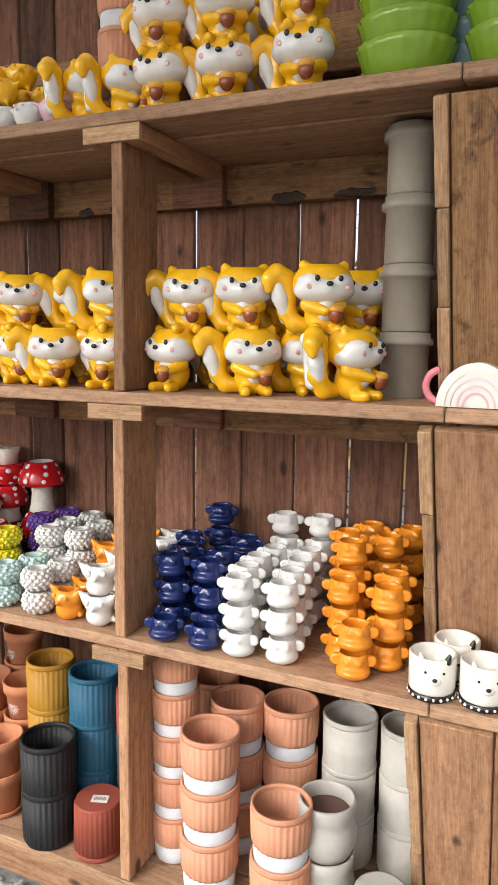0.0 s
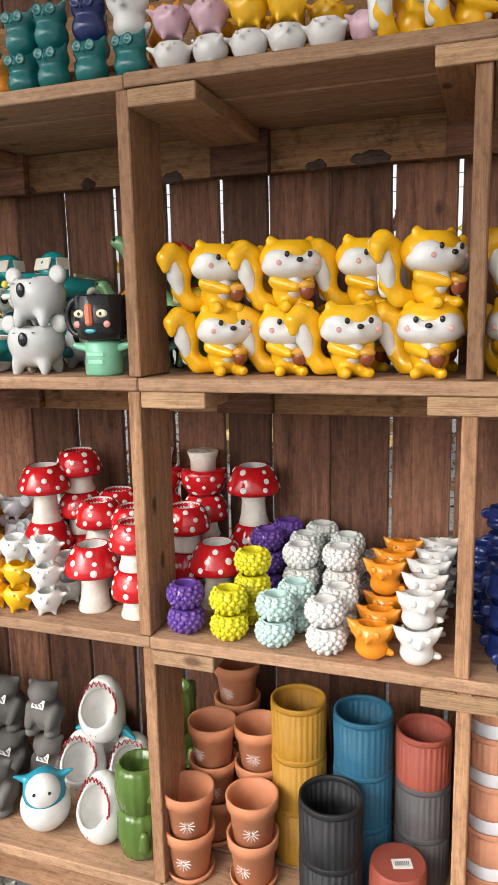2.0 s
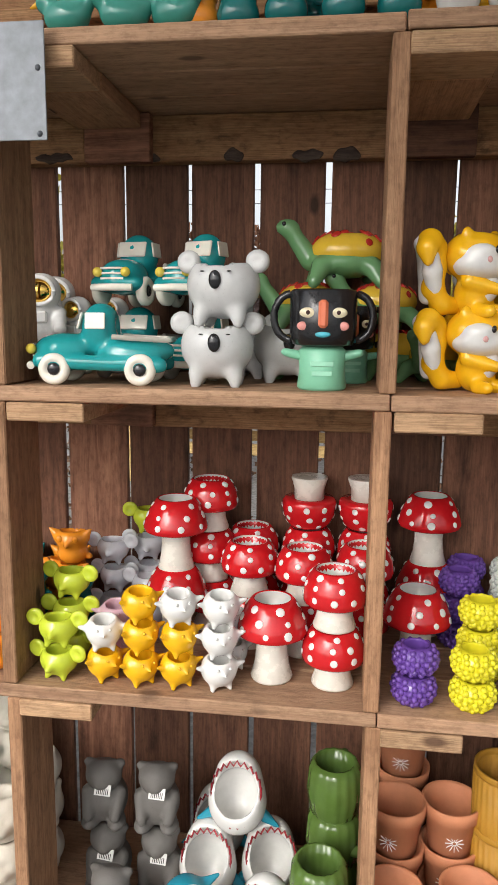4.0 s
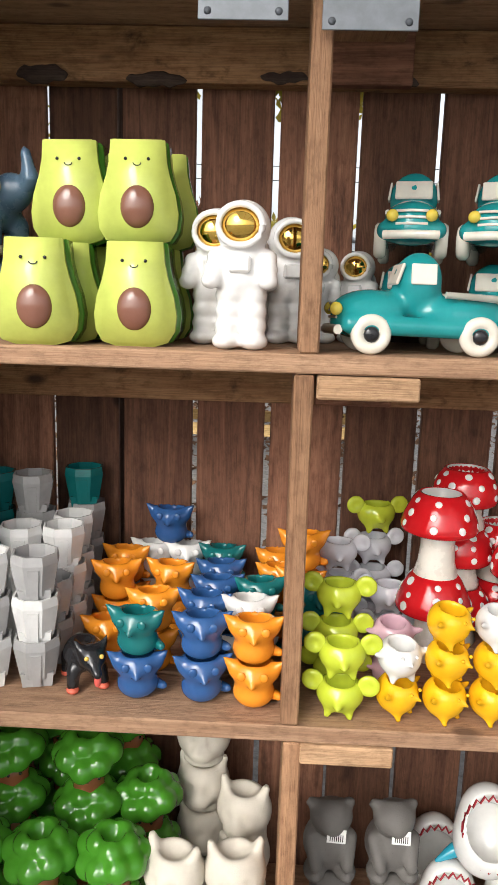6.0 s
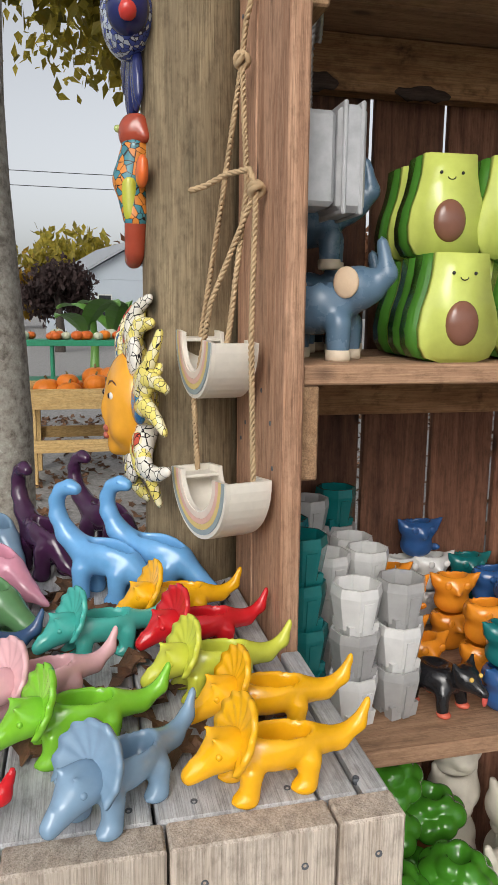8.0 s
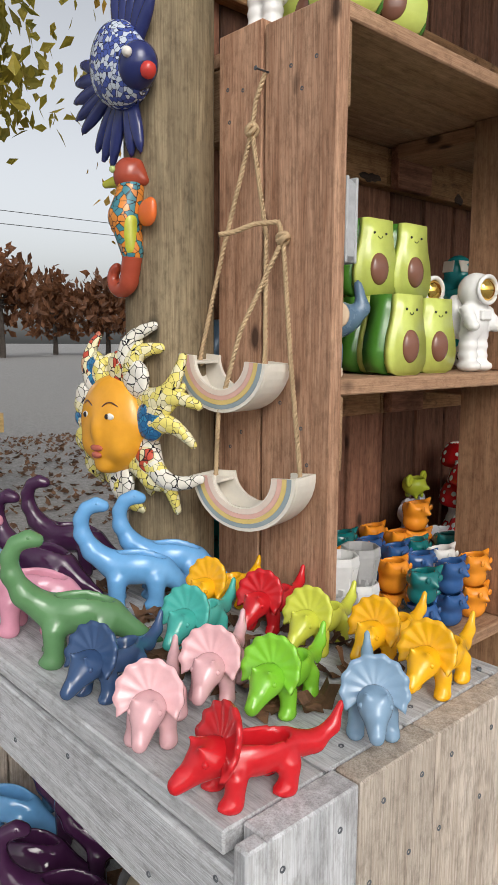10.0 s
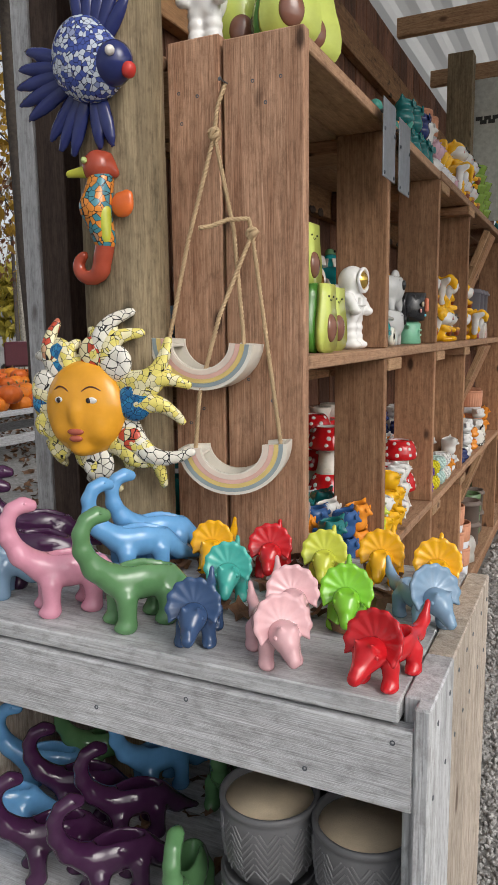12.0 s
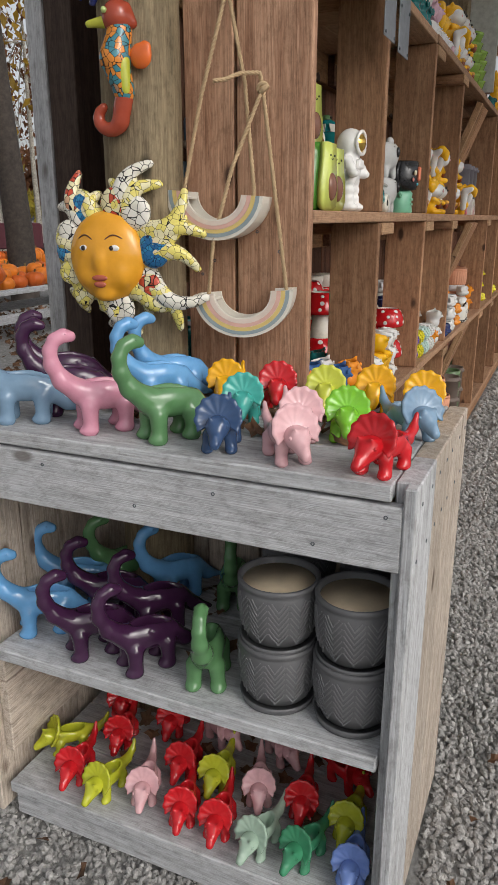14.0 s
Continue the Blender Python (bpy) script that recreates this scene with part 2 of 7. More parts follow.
def blob(prims, k=0.008, cut=(), h=0.0045):
    """A smooth modelled clay form: ellipsoids ("e", centre, radii, turn) and tapered limbs ("c", from, to, radius, radius) melted together, hollows cut out."""
    lo, hi = bounds(prims)
    lo, hi = lo - k - 2 * h, hi + k + 2 * h
    n = np.ceil((hi - lo) / h).astype(int) + 1
    ax = [lo[i] + h * np.arange(n[i]) for i in range(3)]
    P = np.stack(np.meshgrid(*ax, indexing="ij"), -1).reshape(-1, 3)
    F = field(prims, k)(P)
    for c in cut:
        C = field([c], k)(P)
        w = np.clip(0.5 - 0.5 * (F + C) / 0.005, 0, 1)
        F = F * (1 - w) - C * w + 0.005 * w * (1 - w)
    F = F.reshape(n)
    F[F == 0] = 1e-9
    s = F < 0
    sl = lambda o: tuple(slice(o[i], n[i] - 1 + o[i]) for i in range(3))
    corners = [(x, y, z) for x in (0, 1) for y in (0, 1) for z in (0, 1)]
    cnt = sum(s[sl(o)].astype(int) for o in corners)
    mixed_cells = (cnt > 0) & (cnt < 8)
    ijk = np.argwhere(mixed_cells)
    index = np.full(mixed_cells.shape, -1)
    index[mixed_cells] = np.arange(len(ijk))
    acc, num = np.zeros((len(ijk), 3)), np.zeros(len(ijk))
    for a in corners:
        for i in range(3):
            if a[i] == 0:
                b = tuple(a[j] + (j == i) for j in range(3))
                fa, fb = F[sl(a)][mixed_cells], F[sl(b)][mixed_cells]
                cross = (fa < 0) != (fb < 0)
                t = np.where(cross, fa / np.where(cross, fa - fb, 1), 0)
                pt = np.tile(np.array(a, float), (len(ijk), 1))
                pt[:, i] += t
                acc += pt * cross[:, None]
                num += cross
    verts = lo + (ijk + acc / num[:, None]) * h
    faces = []
    for i in range(3):
        j, l = (i + 1) % 3, (i + 2) % 3
        a = [slice(1, n[q] - 1) for q in range(3)]
        b = list(a)
        a[i], b[i] = slice(0, n[i] - 1), slice(1, n[i])
        sa, sb = s[tuple(a)], s[tuple(b)]
        e = np.argwhere(sa != sb)
        flip = sa[sa != sb]
        base = e + 1
        base[:, i] -= 1
        quad = []
        for dj, dl in ((1, 1), (0, 1), (0, 0), (1, 0)):
            c = base.copy()
            c[:, j] -= dj
            c[:, l] -= dl
            quad.append(index[c[:, 0], c[:, 1], c[:, 2]])
        quad = np.stack(quad, 1)
        quad[~flip] = quad[~flip][:, ::-1]
        faces.append(quad)
    quads = np.concatenate(faces)
    for _ in range(2):
        total, count = np.zeros_like(verts), np.zeros(len(verts))
        for i in range(4):
            for j in ((i + 1) % 4, (i + 3) % 4):
                np.add.at(total, quads[:, i], verts[quads[:, j]])
                np.add.at(count, quads[:, i], 1)
        verts = 0.5 * verts + 0.5 * total / np.maximum(count, 1)[:, None]
    me = bpy.data.meshes.new("clay")
    me.from_pydata(verts.tolist(), [], quads.tolist())
    me.polygons.foreach_set("use_smooth", [True] * len(me.polygons))
    return me


def ball(c, r, seg=10):
    bm = bmesh.new()
    r = r if isinstance(r, tuple) else (r, r, r)
    bmesh.ops.create_uvsphere(bm, u_segments=seg, v_segments=max(6, seg * 2 // 3), radius=1, matrix=Matrix.Translation(c) @ Matrix.Diagonal((*r, 1)))
    return finish(bm, smooth=True)


def tube(points, r, seg=8, taper=1.0):
    """A round rope or limb along points."""
    vs, fs = [], []
    pts = [Vector(p) for p in points]
    up = Vector((0.31, 0.17, 0.93))
    for i, p in enumerate(pts):
        d = (pts[min(i + 1, len(pts) - 1)] - pts[max(i - 1, 0)]).normalized()
        a = d.cross(up).normalized()
        b = d.cross(a)
        q = r * (1 + (taper - 1) * i / max(1, len(pts) - 1))
        vs += [p + q * (math.cos(2 * math.pi * s / seg) * a + math.sin(2 * math.pi * s / seg) * b) for s in range(seg)]
    for i in range(len(pts) - 1):
        for s in range(seg):
            t = (s + 1) % seg
            fs.append((i * seg + s, i * seg + t, (i + 1) * seg + t, (i + 1) * seg + s))
    fs += [tuple(range(seg)), tuple(range((len(pts) - 1) * seg, len(pts) * seg))[::-1]]
    me = bpy.data.meshes.new("tube")
    me.from_pydata([tuple(v) for v in vs], [], fs)
    me.polygons.foreach_set("use_smooth", [len(p.vertices) == 4 for p in me.polygons])
    return me


def thing(name, label, category, group="", kind=""):
    return tagged(new(name), label, category, group, kind)


PROTOS = {}
CLAY = {}


def clay(key, make):
    """One mesh a shape, shared by its colours."""
    if key not in CLAY:
        CLAY[key] = make()
        return CLAY[key]
    me = CLAY[key].copy()
    me.materials.clear()
    return me


def put(key, make, x, y, z, rz=0.0, s=1.0, rx=0.0, ry=0.0):
    m = pose(x, y, z, rx, ry, rz)
    if key not in PROTOS:
        PROTOS[key] = make()
        PROTOS[key].matrix_basis = m @ Matrix.Scale(s, 4)
        PROTOS[key]["own_scale"] = s
        return PROTOS[key]
    ob = PROTOS[key]
    k = s / ob["own_scale"]
    return copy_thing(ob, m @ Matrix.Scale(k, 4))

# ---- the shelving and the walls ----
S0, S1, S2, S3 = 0.118, 0.735, 1.303, 1.885
FENCE_Y = 0.447
DIV = {"C": 0.660, "B": 1.337, "A": 2.004, "D": 2.690, "E": 3.36, "F": 4.03, "G": 4.70, "H": 5.37, "I": 6.04}
END_X = 0.02

ground = thing("ground", "grey crushed gravel yard with leaf litter", "ground", kind="structure")
gm = bmesh.new()
bmesh.ops.create_grid(gm, x_segments=2, y_segments=2, size=400, matrix=Matrix.Translation((0, 0, -0.012)))
part("gravel_bed", gm, GRAVEL, ground)

rng = random.Random(4)
shelving = thing("shelving_unit", "long brown rough-sawn cedar shelving unit against a fence", "shelving")
XR = 6.4
for top, name in ((S0, "low"), (S1, "middle"), (S2, "upper"), (S3, "top")):
    xs = [0.048, 1.36, 2.72, 4.08, 5.4, XR]
    th = 0.027
    for a, b in zip(xs, xs[1:]):
        for y0, y1 in ((0.0, 0.140), (0.144, 0.284), (0.288, 0.430)):
            j = rng.uniform(-0.0015, 0.0015)
            board("shelf_board", (a + 0.001, y0 + (rng.uniform(-0.003, 0.003) if y0 == 0 else 0), top - th + j), (b - 0.001, y1, top + j), SHELF, shelving)
board("skirt_board", (0.05, 0.012, 0.004), (XR, 0.036, S0 - 0.028), CEDAR, shelving)
for nm, x in DIV.items():
    for z0, z1, dx in ((S0, S1, 0.004), (S1, S2, -0.002), (S2, S3, 0.003)):
        if nm == "D":
            continue
        board("divider_board", (x + dx, 0.001, z0 + 0.001), (x + dx + 0.028, 0.141, z1 - 0.0285), CEDAR, shelving)
        cx = x - 0.062 if nm == "A" else x + 0.03
        if nm == "A":
            board("cleat", (cx, -0.008, z1 - 0.062), (cx + 0.142, -0.0025, z1 - 0.0288), PALE, shelving)
            board("cleat", (cx, -0.002, z1 - 0.062), (x + dx - 0.0005, 0.373, z1 - 0.0288), CEDAR, shelving)
            board("cleat", (x + dx + 0.0285, -0.002, z1 - 0.062), (cx + 0.142, 0.373, z1 - 0.0288), CEDAR, shelving)
        else:
            board("cleat", (cx, -0.003, z1 - 0.062), (cx + 0.143, 0.126, z1 - 0.0288), PALE, shelving)
            board("cleat", (cx + 0.002, 0.127, z1 - 0.062), (cx + 0.145, 0.373, z1 - 0.0288), CEDAR, shelving)
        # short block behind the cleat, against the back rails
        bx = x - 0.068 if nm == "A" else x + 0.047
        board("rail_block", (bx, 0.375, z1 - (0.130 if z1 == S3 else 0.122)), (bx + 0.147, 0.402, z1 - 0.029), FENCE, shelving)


def leaning(name, x0, x1, z0, z1, y0, y1, thick, mat):
    """A board leaning back from the front of the shelf above to the middle of the shelf below."""
    bm = bmesh.new()
    L = math.hypot(z1 - z0, y1 - y0)
    bmesh.ops.create_cube(bm, size=1, matrix=Matrix.Diagonal((L, x1 - x0, thick, 1)))
    bmesh.ops.bevel(bm, geom=bm.edges[:], offset=0.002, segments=1, affect="EDGES")
    d = Vector((0, y1 - y0, z1 - z0)).normalized()
    e = Vector((1, 0, 0))
    rot = Matrix((d, e, d.cross(e))).transposed().to_4x4()
    return part(name, bm, mat, shelving, "", Matrix.Translation(((x0 + x1) / 2, (y0 + y1) / 2, (z0 + z1) / 2)) @ rot)


# leaning closing boards beside a thin brace, one set a shelf
for z0, z1 in ((S0, S1), (S1, S2), (S2, S3)):
    lo, hi = z0 + 0.012, z1 - 0.040
    n = 3
    for i in range(n):
        a, b = lo + (hi - lo) * i / n, lo + (hi - lo) * (i + 1) / n - 0.002
        ya, yb = 0.225 - 0.21 * (a - lo) / (hi - lo), 0.225 - 0.21 * (b - lo) / (hi - lo)
        leaning("brace_strip", 2.672 + 0.003 * (i % 2), 2.697, a, b, ya, yb, 0.030, PALE)
    leaning("closing_board", 2.7005, 2.838, lo, hi, 0.232, 0.022, 0.024, CEDAR if z0 != S2 else MOULD)
    leaning("closing_board", 2.842, 2.985, lo, hi, 0.232, 0.022, 0.024, CEDAR)
for z1 in (S1, S2, S3):
    board("cleat", (0.049, 0.004, z1 - 0.155), (0.074, 0.373, z1 - 0.0285), PALE, shelving)
# back rails under the shelves
for z0, z1 in ((S3 - 0.124, S3 - 0.0285), (S2 - 0.125, S2 - 0.0285), (S1 - 0.125, S1 - 0.0285)):
    for a, b in ((0.052, 0.698), (0.702, 1.378), (1.382, 2.008), (2.012, 2.688), (2.692, 3.35), (3.354, 4.02), (4.024, 4.69), (4.694, 5.36)):
        board("back_rail", (a, 0.4035, z0), (b, 0.4455, z1), MOULD, shelving)
        if z1 > S2 and b < 3.0:
            # strips of dark bark left along the lower edge of the rail
            bk = random.Random(int(a * 100))
            u = a + bk.uniform(0.02, 0.12)
            while u < b - 0.10:
                L = bk.uniform(0.03, 0.12)
                bb = bmesh.new()
                bmesh.ops.create_icosphere(bb, subdivisions=3, radius=1, matrix=Matrix.Translation((u + L / 2, 0.4035, z0 + bk.uniform(0.004, 0.012))) @ Matrix.Diagonal((L / 2, 0.005, bk.uniform(0.009, 0.017), 1)))
                for v in bb.verts:
                    v.co.z += 0.004 * math.sin(v.co.x * 160 + a) * math.cos(v.co.x * 61)
                part("bark_strip", finish(bb, smooth=True), DARK, shelving, "dark bark edge")
                u += L + bk.uniform(0.01, 0.14)
# end panel
for y0, y1, zt in ((-0.014, 0.146, 1.880), (0.153, 0.265, 1.893)):
    board("end_board", (END_X, y0, 0.01), (END_X + 0.027, y1, zt), PANEL, shelving, "reddish cedar end board")

fence = thing("wall_back", "dark cedar picket fence wall with light showing through the gaps", "fence", kind="structure")
# board edges along the fence and the width of the gap at each
joints = (0.027, 0.177, 0.316, 0.468, 0.617, 0.773, 0.924, 1.077, 1.234, 1.382, 1.508, 1.664, 1.816, 1.966, 2.112, 2.266, 2.415, 2.559)
slits = (0.004, 0.007, 0.011, 0.011, 0.012, 0.007, 0.010, 0.014, 0.014, 0.012, 0.006, 0.003, 0.009, 0.010, 0.004, 0.006, 0.009, 0.008)
joints += tuple(2.559 + 0.150 * i for i in range(1, 27))
slits += tuple(rng.choice((0.003, 0.005, 0.008)) for _ in range(26))
for (a, ga), (b, gb) in zip(zip(joints, slits), list(zip(joints, slits))[1:]):
    board("picket", (a + ga / 2, FENCE_Y, 0.02), (b - gb / 2, FENCE_Y + 0.018, 2.75), FENCE, fence)
for z in (2.05, 2.42):
    board("fence_rail", (0.06, 0.408, z), (6.45, 0.4455, z + 0.13), MOULD, fence)
for i in range(8):
    board("fence_block", (0.62 + 0.68 * i, 0.376, 2.045), (0.76 + 0.68 * i, 0.4065, 2.185), MOULD, fence)

# ---- translucent lean-to roof over the aisle ----
sheet, snt, sbs = nodes_of("clouded_sheet")
tr = snt.nodes.new("ShaderNodeBsdfTranslucent")
tr.inputs[0].default_value = (0.47, 0.47, 0.458, 1)
mx = snt.nodes.new("ShaderNodeMixShader")
mx.inputs[0].default_value = 0.65
sbs.inputs["Base Color"].default_value = (0.7, 0.7, 0.68, 1)
sbs.inputs["Roughness"].default_value = 0.5
snt.links.new(sbs.outputs[0], mx.inputs[1])
snt.links.new(tr.outputs[0], mx.inputs[2])
snt.links.new(mx.outputs[0], snt.nodes["Material Output"].inputs[0])
roof = thing("ceiling", "clouded plastic roof sheets on pale rafters above the aisle", "roof", kind="structure")
rb = bmesh.new()
ys = np.linspace(-2.4, 0.6, 81)
rows = [[rb.verts.new((x, y, 2.86 + 0.012 * math.sin(i * math.pi / 2 + 0.4))) for i, y in enumerate(ys)] for x in (0.0, 6.6)]
for i in range(80):
    rb.faces.new((rows[0][i], rows[1][i], rows[1][i + 1], rows[0][i + 1]))
part("roof_sheet", rb, sheet, roof)
for i in range(9):
    board("rafter", (0.05 + 0.8 * i, -2.38, 2.752), (0.09 + 0.8 * i, 0.44, 2.838), PALE, roof)
# added wall, not a known part: cuts sky light from the far end
sky_block = thing("wall_east", "added brown board wall that keeps sky light out of the aisle's far end", "wall", kind="structure")
for i in range(18):
    board("picket", (6.46, 0.29 - 0.14 * (i + 1), 0.0), (6.48, 0.29 - 0.14 * i - 0.004, 2.75), FENCE, sky_block)

# ---- the bench ----
BT = 0.92
bench = thing("display_bench", "weathered grey plank display bench with two lower shelves", "bench")
xs = [-0.458, -0.315, -0.176, -0.022, END_X - 0.002]
for i, (a, b) in enumerate(zip(xs, xs[1:])):
    board("top_board", (a, -0.3155, BT - 0.026), (b - 0.004, 0.56, BT), GREY, bench)
board("top_board", (END_X, -0.3155, BT - 0.026), (0.046, -0.022, BT), GREY, bench)
board("fascia", (-0.462, -0.334, 0.785), (-0.437, 0.56, 0.889), GREY, bench)
for a, b in ((-0.4365, -0.31), (-0.307, -0.172), (-0.169, -0.02), (-0.017, 0.046)):
    board("side_plank", (a, -0.354, 0.012), (b, -0.317, BT + 0.001), GREY if a < -0.4 else TAN, bench)
board("corner_leg", (-0.4635, -0.354, 0.012), (-0.437, -0.3345, BT + 0.001), GREY, bench)
for a, b in ((-0.457, -0.31), (-0.306, -0.172), (-0.168, 0.015)):
    board("side_plank", (a, 0.515, 0.012), (b, 0.54, BT - 0.03), TAN, bench)
board("cleat", (-0.43, 0.49, 0.34), (0.0, 0.514, 0.41), TAN, bench)
board("cleat", (-0.43, 0.49, 0.16), (0.0, 0.514, 0.335), TAN, bench)
for z in (0.44, 0.10):
    for a, b in ((-0.455, -0.30), (-0.296, -0.155), (-0.151, 0.012)):
        board("shelf_board", (a, -0.316, z - 0.027), (b, 0.489, z), GREY, bench)
board("skirt_board", (-0.44, -0.33, 0.004), (-0.415, 0.489, 0.07), GREY, bench)
for a, b in ((-0.315, -0.2), (-0.196, -0.06), (-0.056, 0.08), (0.084, 0.22), (0.224, 0.36), (0.364, 0.512)):
    board("back_plank", (0.0, a, 0.02), (0.015, b, BT - 0.03), TAN, bench)

# ---- the round pole and the timber behind it ----
def pole(name, label, x, y, r, z1, mat):
    seg, rows = 28, 24
    ph = rng.uniform(0, 6)
    def f(a, z):
        return 1 + 0.012 * math.sin(3 * a + ph + z) + 0.006 * math.sin(11 * a + 4 * z)
    me = lathe([(r * (1.03 - 0.05 * i / rows), -0.05 + (z1 + 0.05) * i / rows) for i in range(rows + 1)], seg, f)
    # the grain runs along the mesh's own x
    me.transform(Matrix.Rotation(radians(90), 4, "Y"))
    ob = part(name, me, mat, None, "", Matrix.Translation((x, y, 0)) @ Matrix.Rotation(radians(-90), 4, "Y"))
    return tagged(ob, label, "post", kind="structure")

pole("round_pole", "thick round greenish-brown treated timber pole", -0.045, 0.328, 0.081, 3.0, POLE)
tim = thing("square_post", "dark square timber post with a pale grey trim board", "post", kind="structure")
board("timber", (0.19, 0.66, 0.0), (0.30, 0.742, 3.0), DARK, tim)
board("trim_board", (0.185, 0.744, 0.0), (0.30, 0.795, 3.0), GREY, tim, "pale grey trim board")

# ---- ceramics: one function a kind; all face -y and stand on z = 0 ----
WHITE, CREAM, BLACK = (0.70, 0.69, 0.665), (0.74, 0.69, 0.58), (0.012, 0.012, 0.014)
YELLOW, AMBER, RED = (0.83, 0.45, 0.008), (0.78, 0.27, 0.018), (0.52, 0.008, 0.012)
NAVY, BLUE, TEAL = (0.008, 0.020, 0.11), (0.026, 0.09, 0.25), (0.006, 0.14, 0.14)
GREYC, PINK, LIME = (0.42, 0.41, 0.40), (0.66, 0.36, 0.40), (0.50, 0.58, 0.04)
MINT, PURPLE, BROWN = (0.50, 0.66, 0.62), (0.13, 0.055, 0.30), (0.14, 0.035, 0.012)


def dot(parent, name, c, r, color, label=""):
    key = ("dot", r)
    me = clay(key, lambda: ball((0, 0, 0), r, 10))
    return part(name, me, glaze(color, 0.12), parent, label, Matrix.Translation(c))


def squirrel():
    t = thing("squirrel_planter", "glossy yellow and white squirrel planter holding an acorn", "planter", "squirrel planters")
    Y, W = glaze(YELLOW, 0.12), glaze(WHITE, 0.12)
    part("body", blob([("e", (0, 0.006, 0.034), (0.033, 0.030, 0.036)), ("e", (0, 0.006, 0.091), (0.056, 0.045, 0.040)), ("e", (0.037, 0.000, 0.122), (0.010, 0.007, 0.010)), ("e", (-0.037, 0.000, 0.122), (0.010, 0.007, 0.010)),
                       ("c", (0.018, -0.016, 0.008), (0.021, -0.036, 0.008), 0.012, 0.010), ("c", (-0.018, -0.016, 0.008), (-0.021, -0.036, 0.008), 0.012, 0.010), ("c", (0.032, -0.004, 0.052), (0.020, -0.036, 0.042), 0.012, 0.009), ("c", (-0.032, -0.004, 0.052), (-0.004, -0.037, 0.040), 0.012, 0.009)],
                      0.006, [("c", (0, 0.008, 0.110), (0, 0.008, 0.20), 0.024, 0.030)], 0.0038), Y, t)
    part("face", blob([("e", (0, -0.005, 0.078), (0.056, 0.042, 0.026)), ("e", (0.026, -0.008, 0.092), (0.026, 0.035, 0.017)), ("e", (-0.026, -0.008, 0.092), (0.026, 0.035, 0.017)), ("e", (0, -0.024, 0.081), (0.014, 0.026, 0.012))], 0.006, (), 0.004), W, t, "white face")
    part("belly", ball((0, -0.008, 0.044), (0.021, 0.026, 0.026), 14), W, t, "white belly")
    swirl = [(-0.016, 0.030, 0.016), (-0.044, 0.036, 0.018), (-0.060, 0.040, 0.042), (-0.056, 0.040, 0.074), (-0.062, 0.038, 0.100), (-0.080, 0.034, 0.109), (-0.095, 0.028, 0.098), (-0.096, 0.024, 0.080)]
    thick = (0.014, 0.016, 0.017, 0.017, 0.018, 0.018, 0.015, 0.009)
    part("tail", blob([("c", swirl[i], swirl[i + 1], thick[i], thick[i + 1]) for i in range(7)], 0.006, (), 0.0042), Y, t)
    part("tail_front", blob([("c", (-0.064, 0.034, 0.040), (-0.074, 0.032, 0.066), 0.012, 0.015), ("c", (-0.074, 0.032, 0.066), (-0.080, 0.030, 0.086), 0.015, 0.012)], 0.004, (), 0.004), W, t, "white front of the tail")
    part("tail_back", blob([("c", (-0.058, 0.050, 0.030), (-0.062, 0.052, 0.096), 0.014, 0.016), ("c", (-0.062, 0.052, 0.096), (-0.088, 0.044, 0.106), 0.016, 0.012)], 0.004, (), 0.004), W, t, "white back of the tail")
    ac = part("acorn", ball((0.014, -0.044, 0.034), (0.0135, 0.012, 0.016), 12), glaze((0.24, 0.055, 0.016), 0.15), t, "brown acorn")
    part("acorn_cap", ball((0.014, -0.044, 0.043), (0.015, 0.0135, 0.009), 12), glaze((0.62, 0.30, 0.03), 0.2), ac, "yellow-brown cap")
    for sx in (-1, 1):
        part("eye", ball((sx * 0.021, -0.0425, 0.0965), (0.0048, 0.0030, 0.0056), 10), glaze(BLACK, 0.1), t, "black eye")
        part("cheek", ball((sx * 0.034, -0.0392, 0.082), (0.0060, 0.0022, 0.0048), 10), glaze((0.76, 0.42, 0.40), 0.15), t, "pink cheek")
    part("nose", ball((0, -0.0500, 0.0865), (0.0066, 0.0045, 0.0046), 10), glaze(BLACK, 0.12), t, "black nose")
    return t


def bear(color, word):
    t = thing("bear_planter", f"small glossy {word} bear-shaped planter with side ears", "planter", f"{word} bear planters")
    def body():
        return blob([("e", (0, -0.003, 0.016), (0.036, 0.034, 0.016)), ("e", (0, -0.010, 0.020), (0.034, 0.032, 0.013)), ("c", (0, 0, 0.034), (0, 0, 0.044), 0.0325, 0.0315), ("e", (0.011, -0.030, 0.043), (0.007, 0.005, 0.006)), ("e", (-0.011, -0.030, 0.043), (0.007, 0.005, 0.006))], 0.005,
                    [("c", (0, 0, 0.042), (0, 0, 0.13), 0.0245, 0.0285)], 0.0034)
    g = glaze(color, 0.1)
    part("body", clay("bear", body), g, t)
    for sx in (-1, 1):
        part("ear", clay("bear_ear", lambda: blob([("e", (0, 0, 0), (0.015, 0.0075, 0.0135))], 0.003, [("e", (0, -0.010, 0), (0.008, 0.006, 0.008))], 0.0028)), g, t, "", Matrix.Translation((sx * 0.034, -0.004, 0.040)))
    return t


